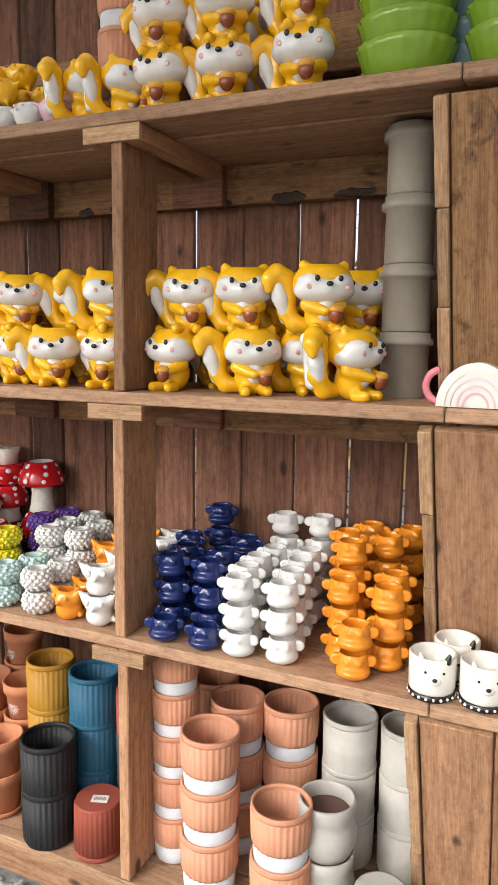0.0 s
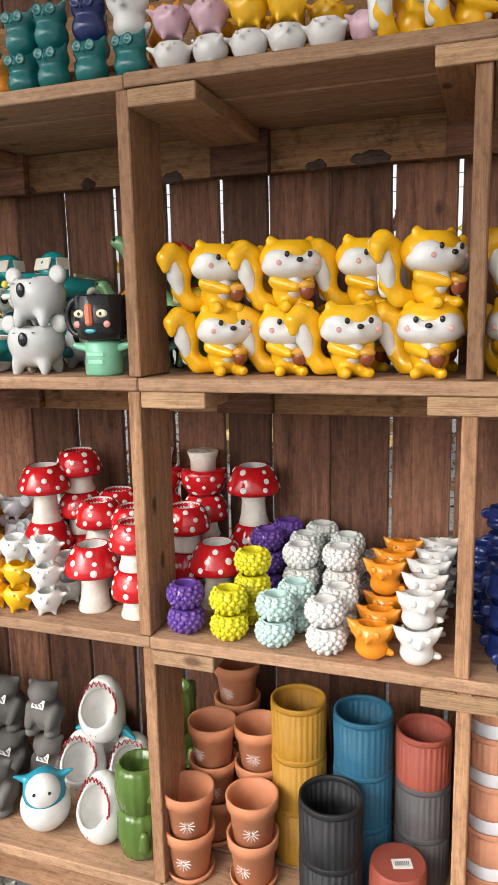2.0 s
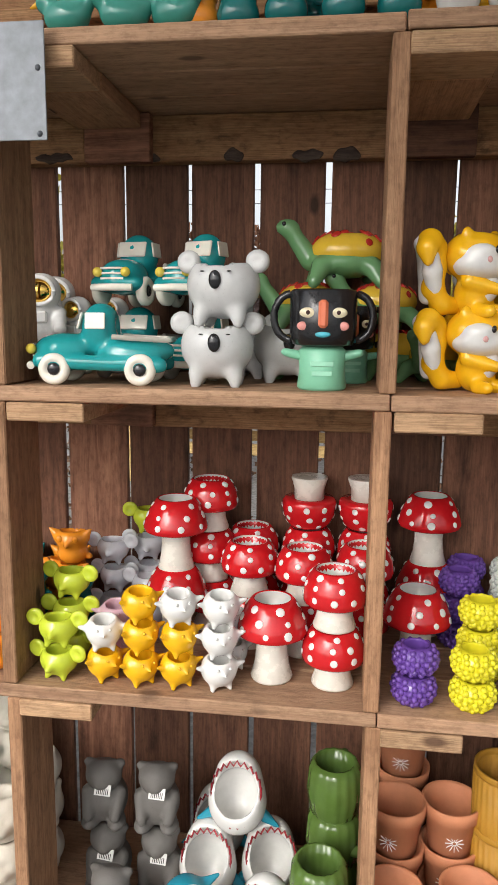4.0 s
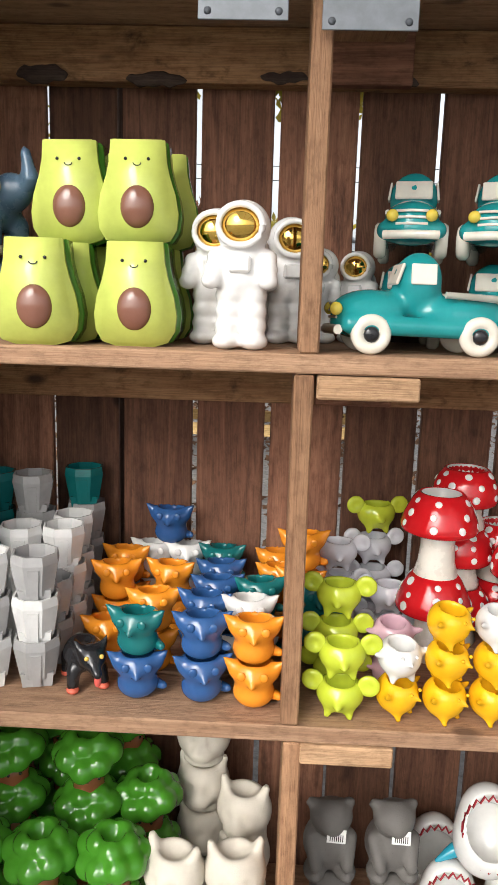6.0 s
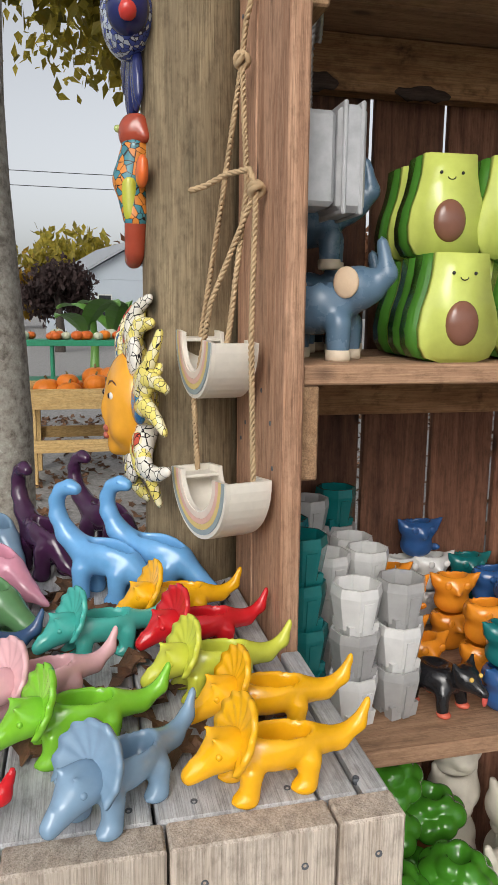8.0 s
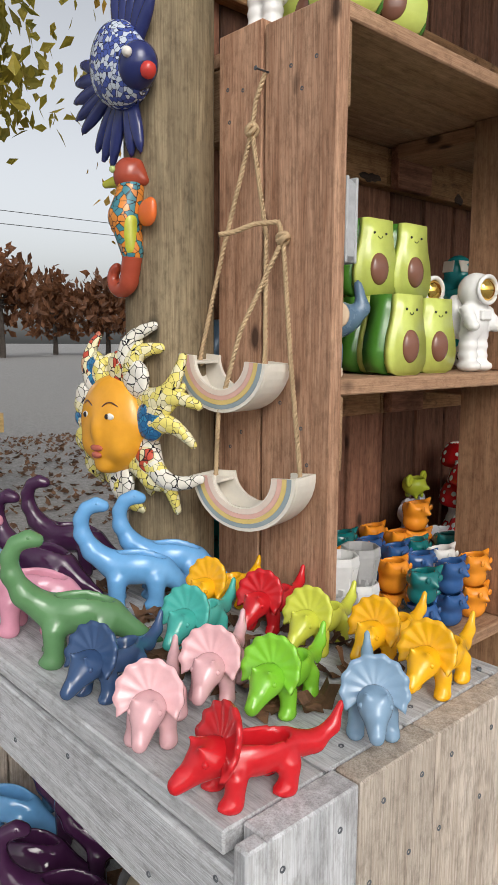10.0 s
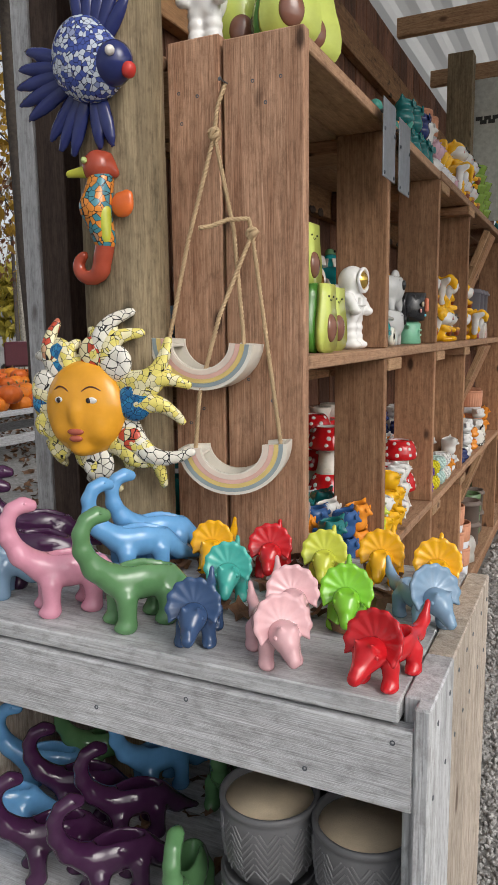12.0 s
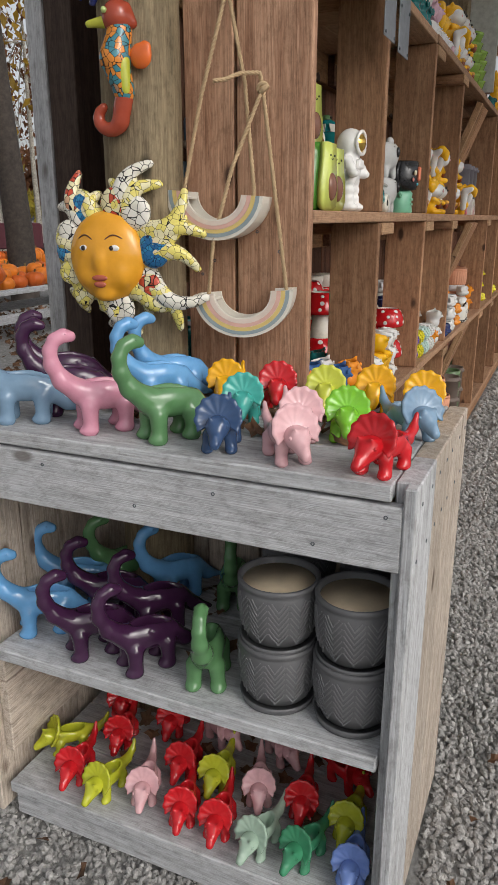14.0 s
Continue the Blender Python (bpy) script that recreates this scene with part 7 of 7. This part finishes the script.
def leaves(name, label, spots, size, rs, mat=None):
    V, Fs = [], []
    for x, y, z in spots:
        s = size * rs.uniform(0.6, 1.3)
        m = Matrix.Translation((x, y, z)) @ Euler((rs.uniform(-0.7, 0.7), rs.uniform(-0.7, 0.7), rs.uniform(0, 6.28))).to_matrix().to_4x4()
        b = len(V)
        n = 10
        V.append(tuple(m @ Vector((0, 0, 0))))
        for i in range(n):
            a = 2 * math.pi * i / n
            r = s * (0.62 + 0.38 * math.cos(2.5 * a) ** 2) * rs.uniform(0.8, 1.1)
            V.append(tuple(m @ Vector((r * math.cos(a), 0.75 * r * math.sin(a), 0.35 * s * (math.sin(2 * a + 1) * 0.5 + 0.5 * rs.uniform(0, 1))))))
        Fs += [(b, b + 1 + i, b + 1 + (i + 1) % n) for i in range(n)]
    me = bpy.data.meshes.new("leaves")
    me.from_pydata(V, [], Fs)
    return tagged(part(name, me, mat or LEAF), label, "leaves", kind="stuff")


rl = random.Random(21)
leaves("dry_leaves", "curled brown dry leaves lying on the bench", [(rl.uniform(-0.30, -0.02), rl.uniform(-0.24, 0.32), BT + 0.008) for _ in range(110)], 0.026, rl)
leaves("dry_leaves", "dry brown leaves lying on the bench shelves", [(rl.uniform(-0.36, -0.03), rl.uniform(-0.2, 0.45), rl.choice((0.448, 0.108))) for _ in range(110)], 0.024, rl)
leaves("dry_leaves", "brown leaves scattered on the gravel", [(rl.uniform(-0.9, 3.5), rl.uniform(-1.3, -0.4), 0.02) for _ in range(60)] + [(rl.uniform(-0.75, -0.48), rl.uniform(-0.2, 0.5), 0.02) for _ in range(16)], 0.022, rl)
leaves("leaf_litter", "carpet of fallen brown leaves behind the fence", [(rl.uniform(-4, 8), rl.uniform(1.2, 9), 0.005) for _ in range(5000)], 0.05, rl)

# ---- behind the fence: trees, pumpkin crates, house ----
BARK = stone_mat("bark", [(0.35, (0.13, 0.112, 0.09)), (0.5, (0.30, 0.275, 0.235)), (0.62, (0.38, 0.365, 0.31)), (0.68, (0.52, 0.52, 0.475))], 24)
DBARK = stone_mat("dark_bark", [(0.3, (0.02, 0.016, 0.013)), (0.7, (0.07, 0.055, 0.045))], 14)
FOL = {"gold": stone_mat("gold_leaf", [(0.3, (0.30, 0.15, 0.012)), (0.7, (0.55, 0.36, 0.04))], 3, 0.6, True), "green": stone_mat("green_leaf", [(0.3, (0.22, 0.22, 0.03)), (0.7, (0.60, 0.46, 0.06))], 3, 0.6, True),
       "rust": stone_mat("rust_leaf", [(0.3, (0.12, 0.045, 0.02)), (0.7, (0.28, 0.12, 0.05))], 3, 0.6, True), "plum": stone_mat("plum_leaf", [(0.3, (0.035, 0.022, 0.022)), (0.7, (0.10, 0.06, 0.055))], 3, 0.7, True)}


for lm in FOL.values():
    lt = lm.node_tree
    lb = lt.nodes["Principled BSDF"]
    thin = lt.nodes.new("ShaderNodeBsdfTranslucent")
    lt.links.new(lb.inputs["Base Color"].links[0].from_socket, thin.inputs[0])
    lx = lt.nodes.new("ShaderNodeMixShader")
    lx.inputs[0].default_value = 0.5
    lt.links.new(lb.outputs[0], lx.inputs[1])
    lt.links.new(thin.outputs[0], lx.inputs[2])
    lt.links.new(lx.outputs[0], lt.nodes["Material Output"].inputs[0])


def tree(label, x, y, r, h, crown, leaf, n, lean=0.0, bark=None, size=0.05, seed=1, taper=0.35):
    rs = random.Random(seed)
    t = thing("tree", label, "tree")
    t.matrix_basis = pose(x, y, 0)
    pts = [(lean * (z / h) + 0.03 * math.sin(2.1 * z), 0.03 * math.cos(1.7 * z), z) for z in np.linspace(-0.1, h, 14)]
    part("trunk", tube(pts, r, 16, taper), bark or BARK, t)
    cx, cy, cz, rx, ry, rz = crown
    tips = []
    bm = bmesh.new()
    for i in range(14):
        z0 = h * rs.uniform(0.72, 0.98)
        a = rs.uniform(0, 6.28)
        e = Vector((cx + rx * 0.85 * math.cos(a) * rs.uniform(0.4, 1), cy + ry * 0.85 * math.sin(a) * rs.uniform(0.4, 1), cz + rz * rs.uniform(-0.7, 0.8)))
        s = Vector((lean * z0 / h, 0, z0))
        mid = s.lerp(e, 0.5) + Vector((0, 0, 0.12 * (e - s).length))
        me = tube([s, s.lerp(mid, 0.5), mid, mid.lerp(e, 0.5), e], r * 0.3, 6, 0.15)
        bm.from_mesh(me)
        bpy.data.meshes.remove(me)
        tips += [mid, mid.lerp(e, 0.5), e, e]
    part("branching", finish(bm, smooth=True), bark or BARK, t)
    V, Fs = [], []
    for i in range(n):
        c = rs.choice(tips) + Vector((rs.gauss(0, rx * 0.16), rs.gauss(0, ry * 0.16), rs.gauss(0, rz * 0.16)))
        m = Matrix.Translation(c) @ Euler((rs.uniform(0, 6), rs.uniform(0, 6), rs.uniform(0, 6))).to_matrix().to_4x4()
        s = size * rs.uniform(0.6, 1.3)
        b = len(V)
        V += [tuple(m @ Vector(q)) for q in ((-s, 0, 0), (-0.3 * s, 0.55 * s, 0.1 * s), (s, 0, 0), (-0.3 * s, -0.55 * s, 0.1 * s))]
        Fs += [(b, b + 1, b + 2), (b, b + 2, b + 3)]
    me = bpy.data.meshes.new("crown")
    me.from_pydata(V, [], Fs)
    part("crown", me, FOL[leaf], t)
    return t


tree("grey lichen-spotted tree trunk with thinning yellow-green crown", -0.62, 2.36, 0.155, 4.2, (0.1, 2.2, 3.25, 2.4, 1.8, 0.9), "green", 15000, 0.03, None, 0.055, 2, 0.8)
tree("dark-barked tree with golden autumn leaves", 8.04, 7.65, 0.24, 8.0, (0, 0, 6.5, 3.6, 3.6, 3.0), "gold", 2600, -0.5, DBARK, 0.11, 3)
tree("golden autumn tree with thin dark branches", 12.0, 14.5, 0.2, 8.0, (0, 0, 6.0, 4.0, 4.0, 3.2), "gold", 1800, 0.3, DBARK, 0.14, 5)
tree("yellow-green autumn tree beside the house", 6.4, 33.0, 0.2, 5.0, (0, 0, 4.2, 2.4, 2.4, 2.2), "green", 3000, 0, DBARK, 0.2, 6)
tree("plum-brown weeping tree beside the house", -0.9, 26.0, 0.2, 3.0, (0, 0, 2.3, 1.3, 1.3, 1.3), "plum", 5000, 0, DBARK, 0.12, 7)
far = random.Random(9)
for i in range(26):
    a = radians(-75 + 100 * i / 25)
    d = far.uniform(62, 85)
    tree(far.choice(("distant rust-coloured autumn tree", "distant golden autumn tree")), -d * math.sin(a), d * math.cos(a), 0.3, far.uniform(4, 6.5), (0, 0, far.uniform(4, 6), 4.2, 4.2, 3.6), far.choice(("rust", "gold", "rust", "green")), 900, 0, DBARK, 0.5, 30 + i)
for i in range(9):
    tree("bare grey-brown tree with sparse leaves", 11 + far.uniform(0, 14), 12 + far.uniform(0, 18), 0.1, far.uniform(5, 8), (0, 0, 5, 2.0, 2.0, 2.6), "rust", 250, 0, BARK, 0.1, 70 + i)

YELLOWPINE = wood("new_pine", (0.62, 0.44, 0.20), (0.48, 0.31, 0.12), stain_amount=0.1, spread=0.08)


def pumpkin(color, word):
    t = thing("pumpkin", f"{word} ribbed pumpkin with short dry stem", "pumpkin", f"{word} pumpkins")
    def shape():
        prof = [(0.02, 0.004)] + [(0.115 * math.sin(a) ** 0.8, 0.085 - 0.085 * math.cos(a)) for a in np.linspace(0.25, 2.9, 12)] + [(0.012, 0.160)]
        return lathe(prof, 40, lambda a, z: 1 - 0.07 * abs(math.sin(5 * a)))
    part("body", clay("pumpkin", shape), glaze(color, 0.4, 0, True), t)
    part("stem", clay("pumpkin_stem", lambda: tube([(0, 0, 0.155), (0.004, 0, 0.175), (0.016, 0, 0.195)], 0.012, 7, 0.7)), glaze((0.16, 0.12, 0.05), 0.7, 0, True), t, "dry brown stem")
    return t


PUMP = {"orange": (0.62, 0.17, 0.012), "pale green": (0.45, 0.47, 0.34), "deep orange": (0.50, 0.10, 0.012)}


def crate(label, x0, x1, y0, y1, z, mat, count, deep=0.16, hues=("orange",), s=1.0, legs=True):
    t = thing("produce_bin", label, "produce table", "produce bins")
    for a, b in ((y0, y0 + 0.03), (y1 - 0.03, y1)):
        board("side_board", (x0, a, z - deep), (x1, b, z), mat, t)
        board("lower_rail", (x0 + 0.1, a, z * 0.35), (x1 - 0.1, b, z * 0.35 + 0.1), mat, t)
    for a, b in ((x0, x0 + 0.03), (x1 - 0.03, x1)):
        board("end_board", (a, y0 + 0.031, z - deep), (b, y1 - 0.031, z), mat, t)
    board("floor_board", (x0 + 0.031, y0 + 0.031, z - deep), (x1 - 0.031, y1 - 0.031, z - deep + 0.02), mat, t)
    for a in (x0 + 0.05, x1 - 0.14):
        for b in (y0 + 0.031, y1 - 0.12):
            board("leg", (a, b, -0.01), (a + 0.09, b + 0.088, z - deep - 0.001), mat, t)
    rs = random.Random(int(x0 * 100))
    for i in range(count):
        hue = rs.choice(hues)
        put(("pumpkin", hue), lambda: pumpkin(PUMP[hue], hue), rs.uniform(x0 + 0.13, x1 - 0.13), rs.uniform(y0 + 0.13, y1 - 0.13), z - deep + 0.02 + rs.choice((0, 0, 0.09)), rs.uniform(0, 360), s * rs.uniform(0.75, 1.1))


crate("pale new-pine bin on legs full of orange pumpkins", -0.72, 1.6, 4.9, 5.7, 0.78, YELLOWPINE, 34)
crate("grey plank table covered with orange pumpkins", 3.6, 6.6, 5.0, 5.9, 0.56, GREY, 60, 0.06, ("orange", "deep orange"), 1.15)
crate("grey plank table with mixed pumpkins", 5.2, 9.0, 7.5, 8.4, 0.56, GREY, 50, 0.06, ("orange", "deep orange"), 1.15)
GREENP = plain("green_plastic", (0.01, 0.20, 0.10), 0.5)
for x0, wd, mt, lab in ((-2.0, 2.6, GREENP, "dark green metal table holding mixed gourds"), (0.7, 3.0, plain("violet_paint", (0.22, 0.14, 0.40), 0.6), "violet painted table holding pale gourds")):
    tb = thing("market_table", lab, "table", "market tables")
    tb.matrix_basis = pose(x0, 12.4, 0)
    part("top", box_bm(wd, 0.9, 0.10, 0.01, (wd / 2, 0, 0.86)), mt, tb)
    part("shelf", box_bm(wd, 0.8, 0.06, 0.01, (wd / 2, 0, 0.20)), mt, tb)
    for a in (0.06, wd / 2, wd - 0.06):
        for b in (-0.38, 0.38):
            part("leg", box_bm(0.05, 0.05, 0.82, 0.004, (a, b, 0.40)), mt, tb)
    for i in range(26):
        hue = far.choice(("orange", "pale green", "deep orange"))
        put(("pumpkin", hue), lambda: pumpkin(PUMP[hue], hue), x0 + far.uniform(0.1, wd - 0.1), 12.4 + far.uniform(-0.35, 0.35), 0.91, far.uniform(0, 360), far.uniform(0.7, 1.1))

cart = thing("farm_wagon", "dark maroon farm wagon body with white lettering bars", "wagon")
cart.matrix_basis = pose(11.2, 10.6, 0, 0, 0, 40)
MAROON = plain("maroon_paint", (0.07, 0.010, 0.018), 0.4)
part("bed", box_bm(2.4, 1.2, 0.5, 0.03, (0, 0, 0.95)), MAROON, cart)
part("chassis", box_bm(2.2, 0.3, 0.12, 0.01, (0, 0, 0.6)), MAROON, cart)
for i in range(6):
    part("lettering", box_bm(0.1, 0.01, 0.12, 0, (-0.5 + 0.17 * i, -0.606, 1.0)), plain("whitewash", (0.55, 0.56, 0.52), 0.8), cart)
for sx in (-0.8, 0.8):
    for sy in (-0.62, 0.62):
        w = part("wheel", lathe([(0.1, -0.08), (0.34, -0.08), (0.38, -0.04), (0.38, 0.04), (0.34, 0.08), (0.1, 0.08)], 24), plain("rubber", (0.02, 0.02, 0.02), 0.8), cart, "black tyre", pose(sx, sy, 0.37, 90, 0, 0))

house = thing("house", "pale blue-grey gabled barn house with small windows", "house")
house.matrix_basis = pose(3.6, 44.0, 0, 0, 0, 14)
SID = plain("pale_siding", (0.42, 0.47, 0.52), 0.7)
part("wall", box_bm(10, 8, 3.2, 0.02, (0, 0, 1.6)), SID, house)
gb = bmesh.new()
v = [gb.verts.new(p) for p in ((-5, -4, 3.2), (5, -4, 3.2), (-1.5, -4, 5.2), (-5, 4, 3.2), (5, 4, 3.2), (-1.5, 4, 5.2))]
for f in ((0, 1, 2), (3, 5, 4), (0, 3, 4, 1), (0, 2, 5, 3), (1, 4, 5, 2)):
    gb.faces.new([v[i] for i in f])
bmesh.ops.recalc_face_normals(gb, faces=gb.faces)
part("gable", gb, SID, house)
ROOF = plain("roof_metal", (0.30, 0.32, 0.34), 0.5)
for x0, z0, x1, z1 in ((-5.3, 3.1, -1.5, 5.3), (-1.5, 5.3, 5.4, 3.05)):
    L = math.hypot(x1 - x0, z1 - z0)
    part("roof", box_bm(L, 8.8, 0.12, 0.01), ROOF, house, "", pose((x0 + x1) / 2, 0, (z0 + z1) / 2 + 0.08, 0, -math.degrees(math.atan2(z1 - z0, x1 - x0)), 0))
GLASS = plain("window_dark", (0.03, 0.035, 0.04), 0.1)
for x, z, w, h in ((-1.6, 4.2, 0.9, 0.35), (-0.4, 4.2, 0.9, 0.35), (-3.5, 1.8, 0.8, 1.2), (0.5, 1.8, 0.8, 1.2), (3.2, 1.8, 0.8, 1.2)):
    wi = part("window", box_bm(w, 0.1, h, 0.01, (x, -4.03, z)), plain("whitewash", (0.55, 0.56, 0.52), 0.8), house, "white-framed window")
    part("pane", box_bm(w - 0.14, 0.06, h - 0.12, 0, (x, -4.07, z)), GLASS, wi, "dark window pane")

ban = thing("banana_plant", "broad-leaved green banana plants in a clump", "plant")
ban.matrix_basis = pose(1.2, 15.0, 0) @ Matrix.Scale(1.25, 4)
BAN = glaze((0.10, 0.24, 0.035), 0.4)
rb = random.Random(17)
for i in range(16):
    a = rb.uniform(0, 6.28)
    L, ox = rb.uniform(0.8, 1.5), rb.uniform(-1.1, 1.1)
    V, Fs = [], []
    for j, u in enumerate(np.linspace(0, 1, 9)):
        c = Vector((ox + L * u * math.cos(a), 0.4 * math.sin(a * 3) + L * u * math.sin(a), 0.7 + 1.1 * L * u - 0.75 * L * u * u))
        w = 0.2 * math.sin(math.pi * min(1, u * 0.92 + 0.08)) + 0.01
        side = Vector((-math.sin(a), math.cos(a), 0))
        V += [tuple(c + side * w + Vector((0, 0, 0.05))), tuple(c), tuple(c - side * w + Vector((0, 0, 0.05)))]
        if j:
            b = 3 * j
            Fs += [(b - 3, b - 2, b + 1, b), (b - 2, b - 1, b + 2, b + 1)]
    me = bpy.data.meshes.new("frond")
    me.from_pydata(V, [], Fs)
    part("leaf", me, BAN, ban)
for i in range(4):
    part("stalk", tube([(-0.9 + 0.6 * i, 0, -0.02), (-0.88 + 0.6 * i, 0, 0.5), (-0.9 + 0.6 * i, 0, 1.0)], 0.09, 10, 0.6), BAN, ban)
cables = thing("power_line", "two thin dark overhead cables between timber poles", "power line")
for px in (-40, 40):
    part("line_pole", tube([(px, 38, -0.1), (px, 38, 5), (px, 38, 9.6)], 0.16, 10, 0.7), DBARK, cables)
for z in (7.6, 8.3):
    part("cable", tube([(-40 + 8 * i, 38, z + 0.02 * (i - 5) ** 2) for i in range(11)], 0.02, 5), plain("rubber", (0.02, 0.02, 0.02), 0.8), cables)
